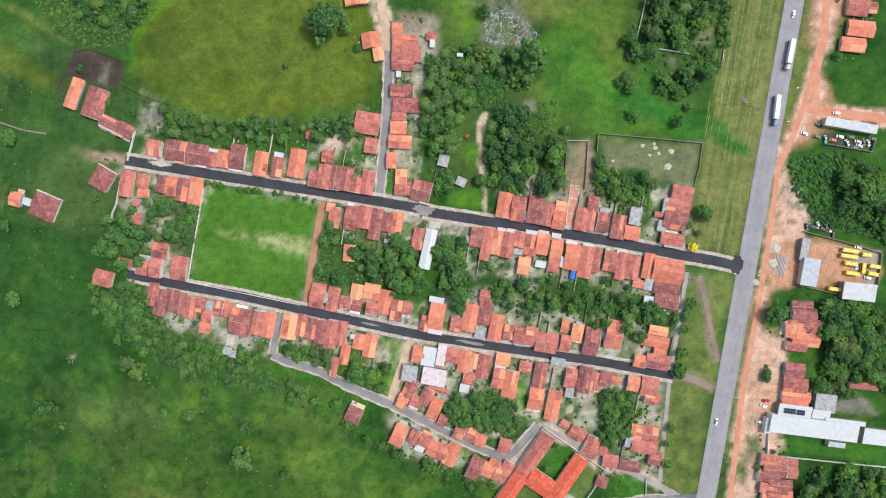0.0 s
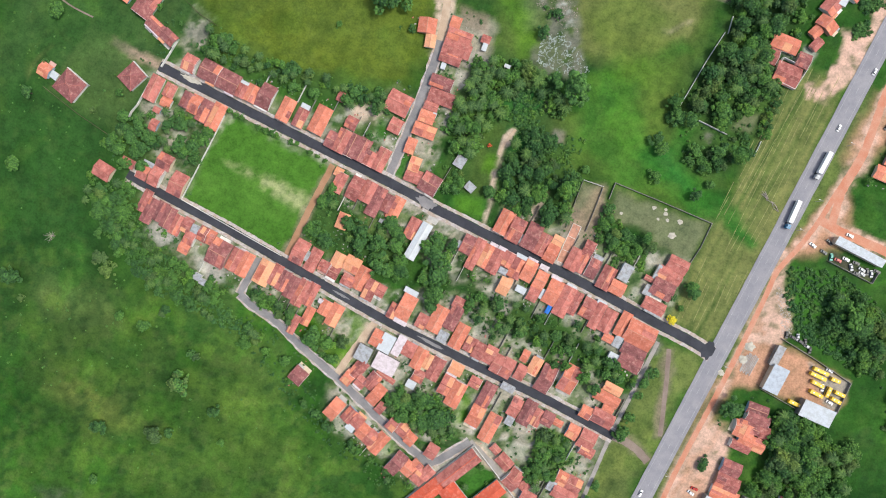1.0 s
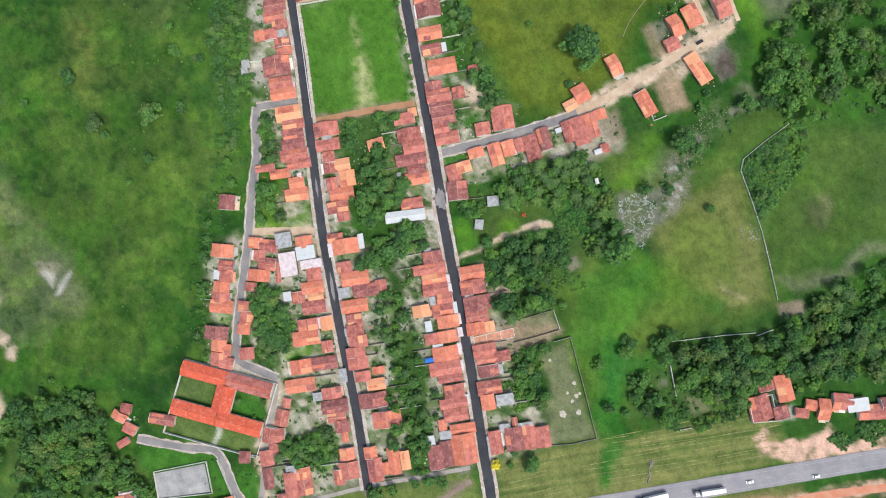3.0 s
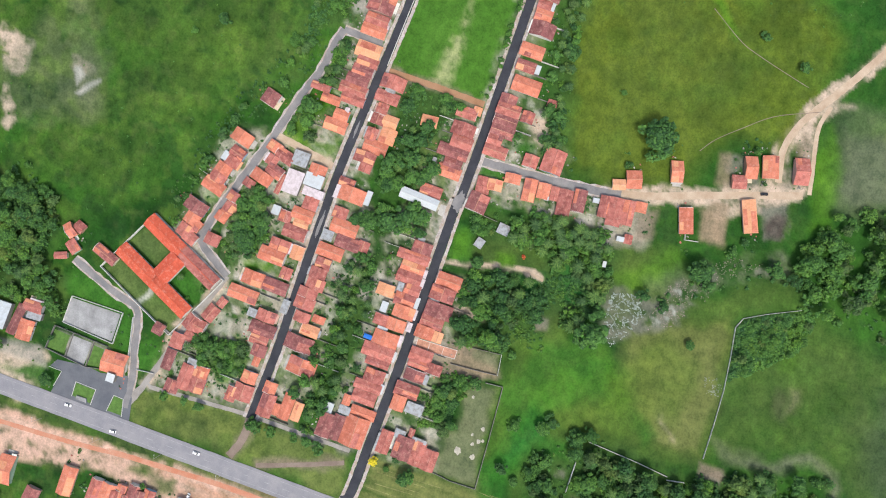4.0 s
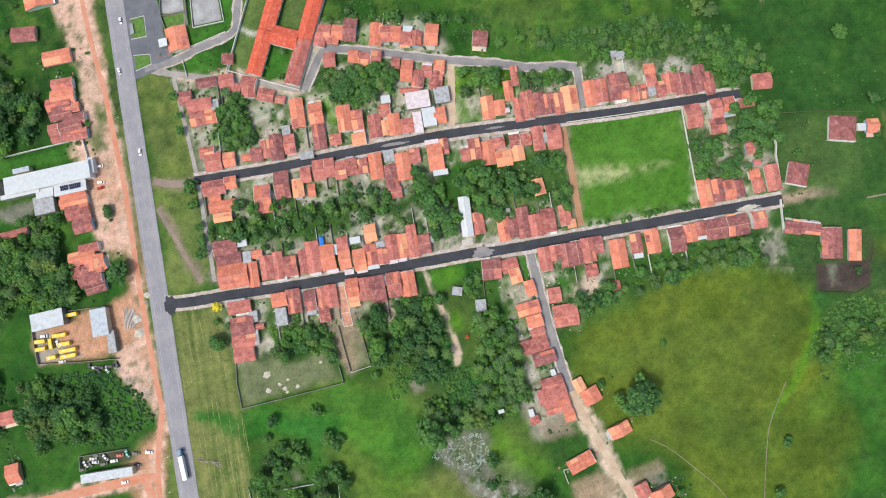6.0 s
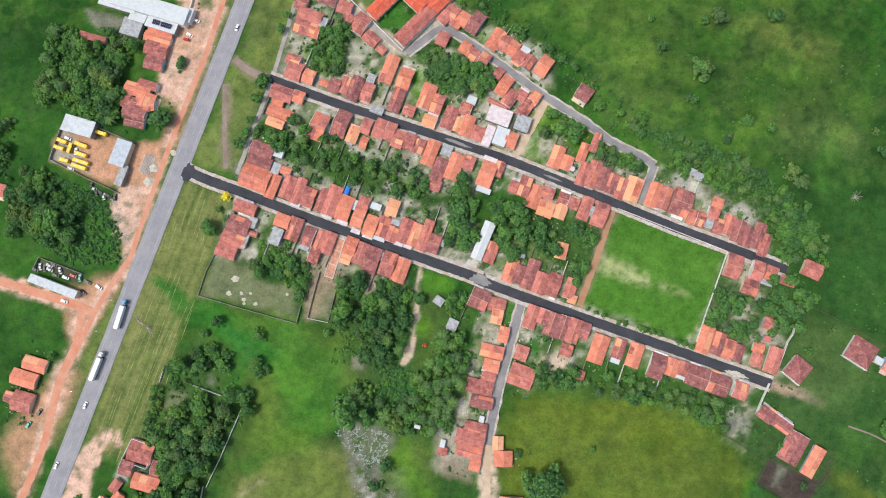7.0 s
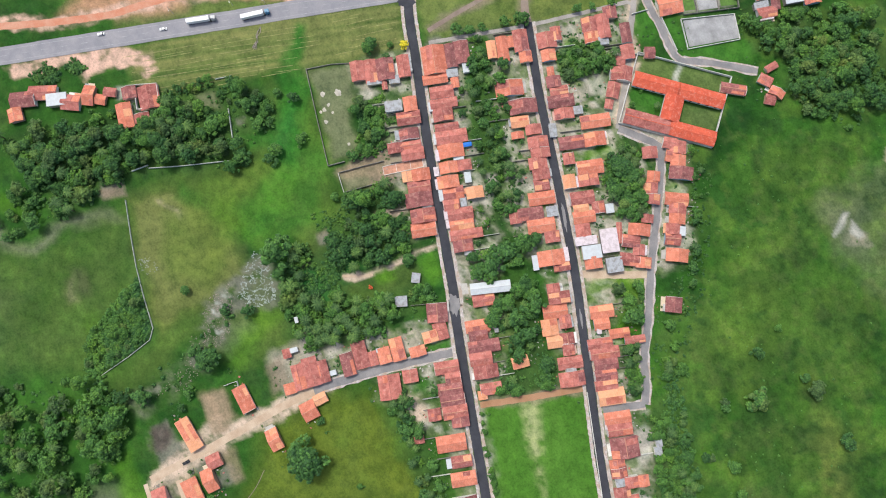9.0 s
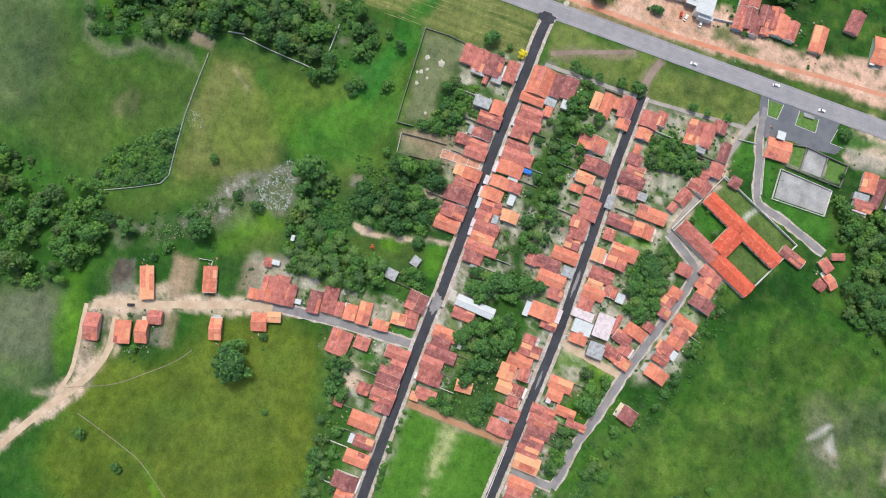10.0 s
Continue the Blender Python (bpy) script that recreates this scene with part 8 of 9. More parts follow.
def grove(count, low, high, palms, *corners):
    """Single trees and palms in the gardens of the village, the smaller ones grown into a thicket."""
    thicket = []
    for x, y in spots(count, low * 1.0, low * 0.35, list(corners)):
        size = rng.uniform(low, high)
        if rng.random() < palms:
            plant(rng.choice(PALMS), x, y, rng.uniform(0.8, 1.15))
        elif size < low + 0.5 * (high - low):
            thicket.append((x, y, size / 4.0))
        else:
            plant(rng.choice(DARK_TREES + DARK_TREES + LIGHT_TREES + OLIVE_TREES), x, y, size / 4.0)
    cut = len(thicket) * 4 // 5
    for places, leaf, words in ((thicket[:cut], LEAF, "small dark green garden trees grown together"), (thicket[cut:], LEAF_BRIGHT, "small fresh green garden trees grown together")):
        if places:
            scatter("garden_thicket", words, "trees", leaf, WOOD_CROWNS, places)


def scatter(name, words, category, material, pieces, places):
    """Many crowns joined to one stretch of growth."""
    verts, faces = [], []
    for x, y, scale in places:
        shape_v, shape_f = rng.choice(pieces)
        turn, k = Matrix.Rotation(rng.uniform(0, 6.3), 3, "Z"), len(verts)
        verts += [tuple(turn @ Vector(v) * scale + Vector((x, y, 0))) for v in shape_v]
        faces += [tuple(k + i for i in f) for f in shape_f]
    ob = placed(name, solid(verts, faces), material)
    return tagged(ob, words, category, kind="stuff")


WOOD_CROWNS = [crown_data(4.0, h, n, leaf, 500 + k) for k, (h, n, leaf) in enumerate(((2.6, 560, 0.46), (4.2, 680, 0.44), (5.4, 640, 0.5), (7.2, 700, 0.46), (3.4, 520, 0.40), (5.0, 720, 0.38)))]
BUSH_CROWNS = [crown_data(1.0, 0.45, 64, 0.27, 600 + k, 0.7, 5) for k in range(5)]


def woods(count, low, high, palms, *corners):
    found = spots(int(count * 1.3), low * 0.6, 2.4, list(corners))
    rng.shuffle(found)
    sized = [(x, y, (low * 0.75 + (high * 1.15 - low * 0.75) * rng.random() ** 1.7) / 4.0) for x, y in found]
    a, b = int(len(sized) * 0.6), int(len(sized) * 0.82)
    scatter("woodland", "dense dark green woodland of broadleaf trees", "woods", LEAF, WOOD_CROWNS, sized[:a])
    scatter("woodland", "lighter green broadleaf trees among the woods", "woods", LEAF_BRIGHT, WOOD_CROWNS, sized[a:b])
    scatter("woodland", "olive green thin-leaved trees among the woods", "woods", LEAF_OLIVE, WOOD_CROWNS, sized[b:])
    under = [(x, y, rng.uniform(0.6, 1.7)) for x, y in spots(int(count * 1.4), 1.2, 1.0, list(corners))]
    scatter("undergrowth", "low tangled undergrowth between the trees", "bushes", LEAF_SHRUB, BUSH_CROWNS, under)
    for x, y in spots(int(count * palms * 0.5), 4.0, 1.0, list(corners)):
        plant(rng.choice(PALMS), x, y, rng.uniform(1.15, 1.5))


def bushes(count, low, high, *corners):
    places = [(x, y, rng.uniform(low, high)) for x, y in spots(count, low, 0.3, list(corners))]
    rng.shuffle(places)
    cut = len(places) // 2
    scatter("shrubs", "low dark green shrubs in a thicket", "bushes", LEAF, BUSH_CROWNS, places[:cut])
    scatter("shrubs", "low fresh green shrubs in a thicket", "bushes", LEAF_SHRUB, BUSH_CROWNS, places[cut:])


plant(rng.choice(DARK_TREES), -71.3, 119.2, 2.62)
plant(rng.choice(DARK_TREES), 47.1, 99.1, 2.38)
plant(rng.choice(DARK_TREES), 147.4, 9.7, 1.25)
plant(rng.choice(DARK_TREES), 145.9, 12.3, 1.12)
plant(rng.choice(LIGHT_TREES), 144.1, -0.7, 0.60)
plant(rng.choice(DARK_TREES), 188.7, -47.1, 1.62)
plant(rng.choice(DARK_TREES), 185.0, -82.0, 0.80)
plant(rng.choice(DARK_TREES), 184.4, -84.7, 0.75)
plant(rng.choice(DARK_TREES), 235.0, 24.1, 2.00)
plant(rng.choice(DARK_TREES), 227.9, 29.0, 1.50)
plant(rng.choice(DARK_TREES), 242.3, 19.3, 1.62)
plant(rng.choice(DARK_TREES), 100.7, 87.4, 1.00)
plant(rng.choice(DARK_TREES), 104.8, 82.4, 1.12)
plant(rng.choice(DARK_TREES), 106.4, 66.4, 1.00)
plant(rng.choice(DARK_TREES), 131.7, 63.2, 0.90)
plant(rng.choice(DARK_TREES), -68.6, 117.3, 2.38)
plant(rng.choice(DARK_TREES), 1.1, 153.9, 1.88)
plant(rng.choice(DARK_TREES), 8.3, 161.7, 1.00)
plant(rng.choice(DARK_TREES), -6.4, 197.3, 1.38)
plant(rng.choice(DARK_TREES), -12.9, 171.9, 0.90)
plant(rng.choice(DARK_TREES), -2.7, 207.7, 1.12)
plant(rng.choice(DARK_TREES), 20.6, 125.8, 1.00)
plant(rng.choice(DARK_TREES), 24.9, 138.7, 0.88)
plant(rng.choice(DARK_TREES), 18.3, 29.9, 1.05)
plant(rng.choice(DARK_TREES), 67.1, 58.5, 0.75)
plant(rng.choice(DARK_TREES), -56.9, 39.2, 0.75)
plant(rng.choice(DARK_TREES), -68.4, 3.9, 1.00)
plant(rng.choice(DARK_TREES), -198.0, 6.6, 1.12)
plant(rng.choice(DARK_TREES), -254.5, 53.9, 1.25)
plant(rng.choice(DARK_TREES), -257.1, 3.3, 1.00)
plant(rng.choice(DARK_TREES), 130.2, -206.1, 1.05)
plant(rng.choice(DARK_TREES), -53.6, -81.8, 1.75)
plant(rng.choice(DARK_TREES), -45.6, -83.8, 1.25)
plant(rng.choice(LIGHT_TREES), -94.3, 95.6, 0.55)
plant(rng.choice(DARK_TREES), -233.1, -102.6, 1.00)
plant(rng.choice(DARK_TREES), 132.6, -80.4, 0.85)
plant(rng.choice(DARK_TREES), 134.7, -82.8, 0.75)
plant(rng.choice(DARK_TREES), 43.2, 156.9, 0.75)
plant(rng.choice(LIGHT_TREES), -220.8, -73.8, 0.50)
plant(rng.choice(LIGHT_TREES), -140.6, 28.9, 0.50)
plant(rng.choice(LIGHT_TREES), -136.6, 27.6, 0.55)
plant(rng.choice(LIGHT_TREES), -132.8, 27.9, 0.47)
plant(rng.choice(LIGHT_TREES), -121.2, 24.6, 0.55)
plant(rng.choice(LIGHT_TREES), -117.2, 24.3, 0.60)
plant(rng.choice(LIGHT_TREES), -112.9, 23.9, 0.60)
plant(rng.choice(LIGHT_TREES), -109.7, 23.3, 0.55)
plant(rng.choice(LIGHT_TREES), -100.8, 22.0, 0.55)
plant(rng.choice(LIGHT_TREES), -97.6, 22.3, 0.45)
plant(rng.choice(LIGHT_TREES), -88.3, 19.7, 0.50)
plant(rng.choice(LIGHT_TREES), -83.5, 19.0, 0.42)
plant(rng.choice(LIGHT_TREES), -78.5, 17.7, 0.40)
plant(rng.choice(DARK_TREES), -165.5, 13.1, 1.25)
plant(rng.choice(DARK_TREES), -171.8, 9.8, 1.00)
plant(rng.choice(DARK_TREES), -162.3, 4.9, 0.80)
plant(rng.choice(DARK_TREES), -186.3, 3.3, 1.25)
plant(rng.choice(DARK_TREES), -190.6, -3.3, 1.12)
plant(rng.choice(DARK_TREES), -181.7, -7.2, 1.12)
plant(rng.choice(DARK_TREES), -195.7, 0.7, 1.00)
plant(rng.choice(DARK_TREES), -178.5, 0.0, 1.00)
plant(rng.choice(DARK_TREES), 0.3, -14.6, 1.75)
plant(rng.choice(DARK_TREES), 3.9, -26.0, 1.88)
plant(rng.choice(DARK_TREES), 6.9, -35.9, 1.38)
plant(rng.choice(DARK_TREES), -1.3, -4.9, 1.12)
plant(rng.choice(DARK_TREES), 7.9, -6.6, 1.12)
plant(rng.choice(DARK_TREES), -2.9, -29.5, 1.12)
plant(rng.choice(DARK_TREES), -33.9, -19.6, 1.62)
plant(rng.choice(DARK_TREES), -43.7, -21.2, 1.38)
plant(rng.choice(DARK_TREES), -23.5, -17.0, 1.25)
plant(rng.choice(DARK_TREES), -29.1, -31.0, 1.38)
plant(rng.choice(DARK_TREES), -63.5, -26.8, 1.25)
plant(rng.choice(DARK_TREES), -70.7, -22.3, 1.12)
plant(rng.choice(DARK_TREES), -72.0, -4.9, 1.05)
plant(rng.choice(DARK_TREES), -19.3, -24.5, 1.25)
plant(rng.choice(DARK_TREES), -22.6, -11.5, 1.00)
plant(rng.choice(DARK_TREES), 28.2, -106.3, 1.75)
plant(rng.choice(DARK_TREES), 21.7, -109.8, 1.50)
plant(rng.choice(DARK_TREES), 18.4, -96.8, 1.25)
plant(rng.choice(DARK_TREES), 34.8, -103.4, 1.25)
plant(rng.choice(DARK_TREES), 123.2, 87.2, 1.12)
plant(rng.choice(DARK_TREES), 118.1, 112.9, 1.12)
plant(rng.choice(DARK_TREES), 130.7, 112.6, 1.38)
plant(rng.choice(DARK_TREES), 135.9, 90.3, 1.25)
plant(rng.choice(DARK_TREES), -121.3, -132.8, 1.62)
plant(rng.choice(DARK_TREES), -97.5, -143.3, 0.75)
plant(rng.choice(DARK_TREES), -118.9, -164.0, 0.80)
plant(rng.choice(DARK_TREES), -129.7, -167.7, 0.75)
plant(rng.choice(DARK_TREES), -159.0, -172.3, 0.90)
plant(rng.choice(DARK_TREES), -150.7, -106.8, 0.70)
plant(rng.choice(DARK_TREES), -142.0, -93.8, 0.75)
plant(rng.choice(DARK_TREES), -120.3, -114.6, 0.65)
plant(rng.choice(DARK_TREES), -153.5, -204.4, 0.75)
plant(rng.choice(DARK_TREES), 138.3, 71.4, 0.75)
plant(rng.choice(DARK_TREES), 35.9, 101.8, 1.25)
plant(rng.choice(DARK_TREES), 122.0, 81.1, 0.75)
plant(rng.choice(DARK_TREES), 139.4, -42.7, 1.00)
plant(rng.choice(DARK_TREES), 137.4, -49.4, 0.85)
plant(rng.choice(DARK_TREES), 136.3, -57.2, 0.70)
plant(rng.choice(DARK_TREES), 135.3, -70.3, 0.85)
plant(rng.choice(DARK_TREES), 134.2, -79.9, 1.00)
plant(rng.choice(DARK_TREES), 129.4, -114.3, 0.85)
plant(rng.choice(DARK_TREES), 127.9, -123.6, 0.70)
plant(rng.choice(DARK_TREES), 126.7, -135.3, 0.75)
plant(rng.choice(LIGHT_TREES), 180.6, -138.0, 0.60)
plant(rng.choice(DARK_TREES), -140.1, 171.5, 0.75)
plant(rng.choice(DARK_TREES), -125.2, 195.5, 0.85)
plant(rng.choice(DARK_TREES), 234.6, -94.2, 0.88)
plant(rng.choice(DARK_TREES), 229.7, -94.9, 0.75)
plant(rng.choice(DARK_TREES), -180.4, -18.1, 1.00)
plant(rng.choice(DARK_TREES), -184.1, -9.5, 1.12)
plant(rng.choice(DARK_TREES), -189.9, -4.1, 1.12)
plant(rng.choice(DARK_TREES), -196.0, -11.9, 1.00)
plant(rng.choice(DARK_TREES), -190.3, -19.0, 1.00)
plant(rng.choice(DARK_TREES), -180.1, -1.7, 1.00)
plant(rng.choice(DARK_TREES), -196.2, -0.3, 1.00)
plant(rng.choice(DARK_TREES), -151.0, -4.1, 1.00)
plant(rng.choice(DARK_TREES), -154.9, 2.8, 1.12)
plant(rng.choice(DARK_TREES), -149.7, 7.3, 1.00)
plant(rng.choice(DARK_TREES), -159.3, -3.5, 0.88)
plant(rng.choice(DARK_TREES), -181.4, -66.7, 0.88)
plant(rng.choice(DARK_TREES), -185.1, -57.8, 1.00)
plant(rng.choice(DARK_TREES), -182.7, -49.7, 0.88)
plant(rng.choice(DARK_TREES), -178.7, -70.4, 0.75)
plant(rng.choice(DARK_TREES), -198.9, -37.9, 1.00)
plant(rng.choice(DARK_TREES), -193.4, -42.8, 1.12)
plant(rng.choice(DARK_TREES), -187.0, -40.2, 1.00)
plant(rng.choice(DARK_TREES), -181.8, -46.4, 1.00)
plant(rng.choice(DARK_TREES), -190.4, -48.4, 1.00)
plant(rng.choice(DARK_TREES), -197.6, -47.8, 0.88)
plant(rng.choice(DARK_TREES), -178.8, -42.9, 0.75)
plant(rng.choice(DARK_TREES), -200.0, -6.6, 1.05)
plant(rng.choice(DARK_TREES), -195.2, -11.5, 1.00)
plant(rng.choice(DARK_TREES), -185.9, -11.5, 1.00)
plant(rng.choice(DARK_TREES), -190.1, 8.2, 0.90)
plant(rng.choice(DARK_TREES), -162.6, 12.5, 0.95)
plant(rng.choice(DARK_TREES), -160.6, -0.0, 0.88)
plant(rng.choice(DARK_TREES), 114.4, -238.4, 1.10)
plant(rng.choice(DARK_TREES), 84.0, -238.0, 1.00)
plant(rng.choice(DARK_TREES), 85.7, -210.1, 1.20)
plant(rng.choice(DARK_TREES), 73.2, -214.7, 1.30)
plant(rng.choice(DARK_TREES), 74.6, -224.9, 1.20)
plant(rng.choice(DARK_TREES), 106.4, -208.4, 0.50)
plant(rng.choice(OLIVE_TREES), -122.1, -133.9, 1.50)
plant(rng.choice(DARK_TREES), -96.4, -142.6, 0.90)
plant(rng.choice(OLIVE_TREES), -126.2, -166.1, 1.50)
plant(rng.choice(OLIVE_TREES), -181.6, -81.9, 1.30)
plant(rng.choice(DARK_TREES), -160.2, -173.2, 1.10)
plant(rng.choice(LIGHT_TREES), -87.4, -159.3, 0.70)
plant(rng.choice(DARK_TREES), -253.4, -39.7, 1.20)
plant(rng.choice(DARK_TREES), -237.2, -103.6, 1.40)
plant(rng.choice(DARK_TREES), -167.2, -106.1, 0.80)
plant(rng.choice(DARK_TREES), -152.2, -107.8, 0.90)
plant(rng.choice(OLIVE_TREES), -143.8, -96.7, 0.70)
plant(rng.choice(OLIVE_TREES), -188.4, -76.2, 1.30)
plant(rng.choice(DARK_TREES), -193.2, -62.9, 0.80)
plant(rng.choice(DARK_TREES), -150.9, -79.4, 0.90)
plant(rng.choice(OLIVE_TREES), -227.4, -114.7, 0.60)
plant(rng.choice(OLIVE_TREES), -117.4, -115.4, 0.70)
plant(rng.choice(DARK_TREES), -254.2, 23.0, 0.50)
plant(rng.choice(OLIVE_TREES), -218.8, 4.6, 0.50)
plant(RED_TREE, -2.9, 61.3, 0.6)
plant(RED_TREE, 10.5, 55.4, 0.6)
plant(YELLOW_TREE, 141.3, -9.2, 1.0)
grove(60, 2.2, 4.2, 0.35, (-169.2, 75.7), (-149.4, 67.5), (-119.7, 64.1), (-76.9, 64.1), (-55.5, 70.6), (-50.6, 54.2), (-63.8, 54.2), (-83.6, 50.0), (-119.8, 52.7), (-149.6, 53.4), (-166.1, 57.6))
grove(24, 2.8, 5.0, 0.3, (-72.3, 8.2), (-64.0, -3.3), (-24.4, -5.0), (-17.8, -23.1), (-11.2, -33.1), (-31.1, -36.4), (-47.6, -29.8), (-77.4, -29.8), (-78.0, -6.6))
grove(10, 3.2, 5.5, 0.1, (-7.2, 3.9), (11.9, 1.6), (17.9, -36.4), (8.6, -46.3), (-6.3, -36.4))
grove(58, 2.0, 4.4, 0.3, (21.8, -24.8), (41.6, -26.4), (87.7, -29.7), (110.8, -33.0), (127.4, -49.5), (111.0, -62.8), (68.1, -52.9), (28.4, -44.6))
woods(64, 2.2, 4.6, 0.8, (-12.8, 103.0), (16.7, 106.2), (18.3, 94.8), (15.1, 75.3), (6.9, 67.2), (2.0, 46.0), (-7.9, 41.1), (-13.8, 59.1), (-14.4, 68.8))
woods(8, 2.6, 4.4, 0.2, (-9.5, 37.8), (0.3, 36.1), (2.0, 23.0), (-7.9, 24.7))
woods(10, 2.2, 4.2, 0.6, (16.7, 106.2), (33.0, 102.9), (33.1, 89.9), (18.3, 88.3))
bushes(260, 0.8, 2.0, (15.0, 102.9), (34.0, 103.9), (34.1, 68.8), (24.9, 65.5), (20.0, 72.0), (14.4, 85.1))
woods(62, 2.4, 5.2, 0.2, (23.6, 67.1), (46.2, 70.4), (51.2, 52.4), (67.6, 48.5), (67.7, 23.6), (52.9, 23.6), (48.0, 36.1), (44.7, 23.6), (25.7, 26.3), (22.3, 49.2))
woods(8, 2.2, 3.8, 0.6, (36.3, 94.8), (46.1, 93.1), (46.1, 85.0), (38.0, 83.4))
bushes(60, 0.6, 1.5, (47.8, 73.6), (62.5, 76.8), (62.6, 52.4), (51.2, 52.4))
grove(18, 2.8, 4.6, 0.0, (83.9, 45.8), (95.5, 32.8), (116.8, 31.1), (116.9, 14.7), (94.0, 13.1), (85.7, 26.2))
grove(22, 2.8, 4.6, 0.3, (-184.8, 18.2), (-163.2, 21.5), (-148.4, 13.2), (-153.6, -9.9), (-166.9, -6.6), (-180.2, -9.9), (-201.9, -9.9), (-196.6, 6.6))
grove(10, 2.6, 4.2, 0.1, (-64.4, -79.0), (-34.5, -76.3), (-36.2, -93.0), (-60.5, -93.1))
grove(44, 2.8, 5.0, 0.2, (2.0, -96.3), (25.2, -92.9), (41.9, -111.2), (33.6, -119.6), (12.0, -113.0), (2.0, -109.7))
grove(12, 2.4, 4.0, 0.2, (88.2, -96.1), (111.3, -96.0), (111.4, -111.1), (88.3, -111.1))
grove(10, 2.4, 4.0, 0.2, (68.4, -116.2), (104.8, -116.1), (103.3, -129.5), (85.0, -122.8))
grove(18, 2.4, 3.8, 0.1, (-95.9, -66.4), (-67.7, -69.7), (-67.7, -79.7), (-91.0, -76.4))
grove(10, 1.8, 3.0, 0.0, (131.2, -39.6), (137.8, -39.6), (135.7, -62.7), (130.9, -76.0))
grove(10, 1.8, 3.0, 0.0, (126.4, -92.7), (131.1, -92.7), (128.8, -126.1), (125.4, -126.1))
grove(14, 2.2, 3.8, 0.2, (-176.7, -48.2), (-154.2, -63.1), (-107.6, -73.1), (-104.4, -83.1), (-124.4, -79.8), (-154.3, -71.5), (-174.2, -56.5))
grove(10, 2.2, 3.6, 0.1, (-57.9, -113.2), (-34.6, -126.5), (2.0, -139.9), (28.7, -153.3), (18.7, -156.7), (-11.3, -139.9), (-51.3, -123.2))
woods(14, 2.6, 4.6, 0.05, (107.8, 125.3), (119.2, 120.4), (119.4, 103.6), (106.4, 97.2), (101.8, 102.7))
woods(14, 2.6, 5.0, 0.05, (120.8, 123.7), (146.7, 126.2), (145.2, 117.1), (137.2, 106.8), (121.0, 106.2))
woods(15, 2.6, 5.0, 0.1, (122.7, 92.9), (140.5, 99.1), (143.7, 104.9), (154.4, 105.5), (152.6, 92.9), (144.0, 84.8), (140.8, 79.0), (126.1, 77.7))
woods(9, 2.2, 3.6, 0.0, (154.2, 123.6), (161.9, 130.0), (159.0, 104.2), (153.8, 104.2))
woods(22, 2.8, 5.0, 0.3, (112.5, 146.2), (164.3, 149.2), (161.3, 131.6), (150.0, 126.8), (112.6, 128.8))
bushes(60, 0.6, 1.6, (103.0, 114.0), (161.3, 126.8), (155.2, 94.5), (126.1, 76.7), (103.3, 84.9))
bushes(26, 1.4, 2.6, (198.9, 181.3), (190.1, 176.1), (187.9, 182.2), (194.4, 186.7))
bushes(40, 1.4, 2.6, (200.5, 198.2), (192.0, 189.8), (187.0, 193.5), (190.2, 206.8), (196.0, 208.5))
woods(90, 3.0, 5.5, 0.4, (148.9, 137.6), (123.7, 114.7), (113.2, 127.7), (117.6, 147.7), (119.0, 180.3), (107.2, 209.6), (165.8, 237.9), (163.0, 222.5), (160.3, 200.1), (141.3, 162.6))
woods(90, 3.0, 5.0, 0.2, (215.8, -39.5), (265.0, -49.4), (265.9, -92.4), (213.4, -92.5), (219.6, -69.2))
woods(97, 3.2, 6.0, 0.05, (25.0, 304.1), (26.9, 277.1), (19.7, 244.3), (15.1, 215.8), (-13.5, 205.2), (-44.4, 224.6), (-55.9, 282.3))
woods(30, 3.0, 5.0, 0.05, (117.1, 251.7), (137.7, 221.7), (146.6, 195.7), (114.8, 191.7), (108.8, 221.6), (104.1, 244.9))
woods(45, 3.0, 5.5, 0.1, (151.0, 228.4), (169.4, 137.6), (129.0, 121.7), (122.2, 155.0), (114.8, 191.7))
woods(60, 3.0, 5.5, 0.1, (29.6, -297.8), (12.4, -252.9), (23.6, -220.5), (40.2, -212.1), (63.8, -234.4), (78.2, -272.9))
woods(45, 3.0, 5.5, 0.05, (77.8, -216.4), (92.3, -254.8), (16.8, -264.8), (3.3, -246.7), (26.5, -230.3))
woods(52, 3.0, 5.5, 0.1, (217.5, -201.4), (205.9, -162.3), (208.9, -138.4), (249.3, -132.8), (269.6, -174.7))
woods(50, 3.0, 5.5, 0.05, (224.3, 35.9), (263.3, 35.9), (264.2, -9.9), (244.4, 3.2), (228.0, 13.0))
woods(26, 3.0, 5.0, 0.05, (309.3, 3.8), (296.7, -45.5), (268.7, -15.4), (256.9, 13.9), (283.3, 22.6))
woods(45, 3.0, 5.5, 0.05, (247.9, -64.5), (226.0, -74.8), (213.0, -57.4), (215.8, -40.4), (233.2, -43.9))
woods(37, 3.0, 5.0, 0.1, (276.3, -184.6), (210.6, -178.7), (201.2, -156.6), (219.3, -137.1), (277.5, -144.0))
bushes(300, 0.6, 1.6, (-217.6, 147.4), (-171.5, 147.3), (-181.8, 114.8), (-208.3, 108.4), (-221.3, 121.5))
bushes(420, 1.0, 2.2, (9.6, 218.2), (17.4, 226.3), (36.9, 217.6), (47.2, 203.3), (57.7, 187.4), (25.5, 185.5))
woods(22, 1.6, 2.8, 0.0, (9.6, 218.2), (17.4, 226.3), (36.9, 217.6), (47.2, 203.3), (57.7, 187.4), (25.5, 185.5))
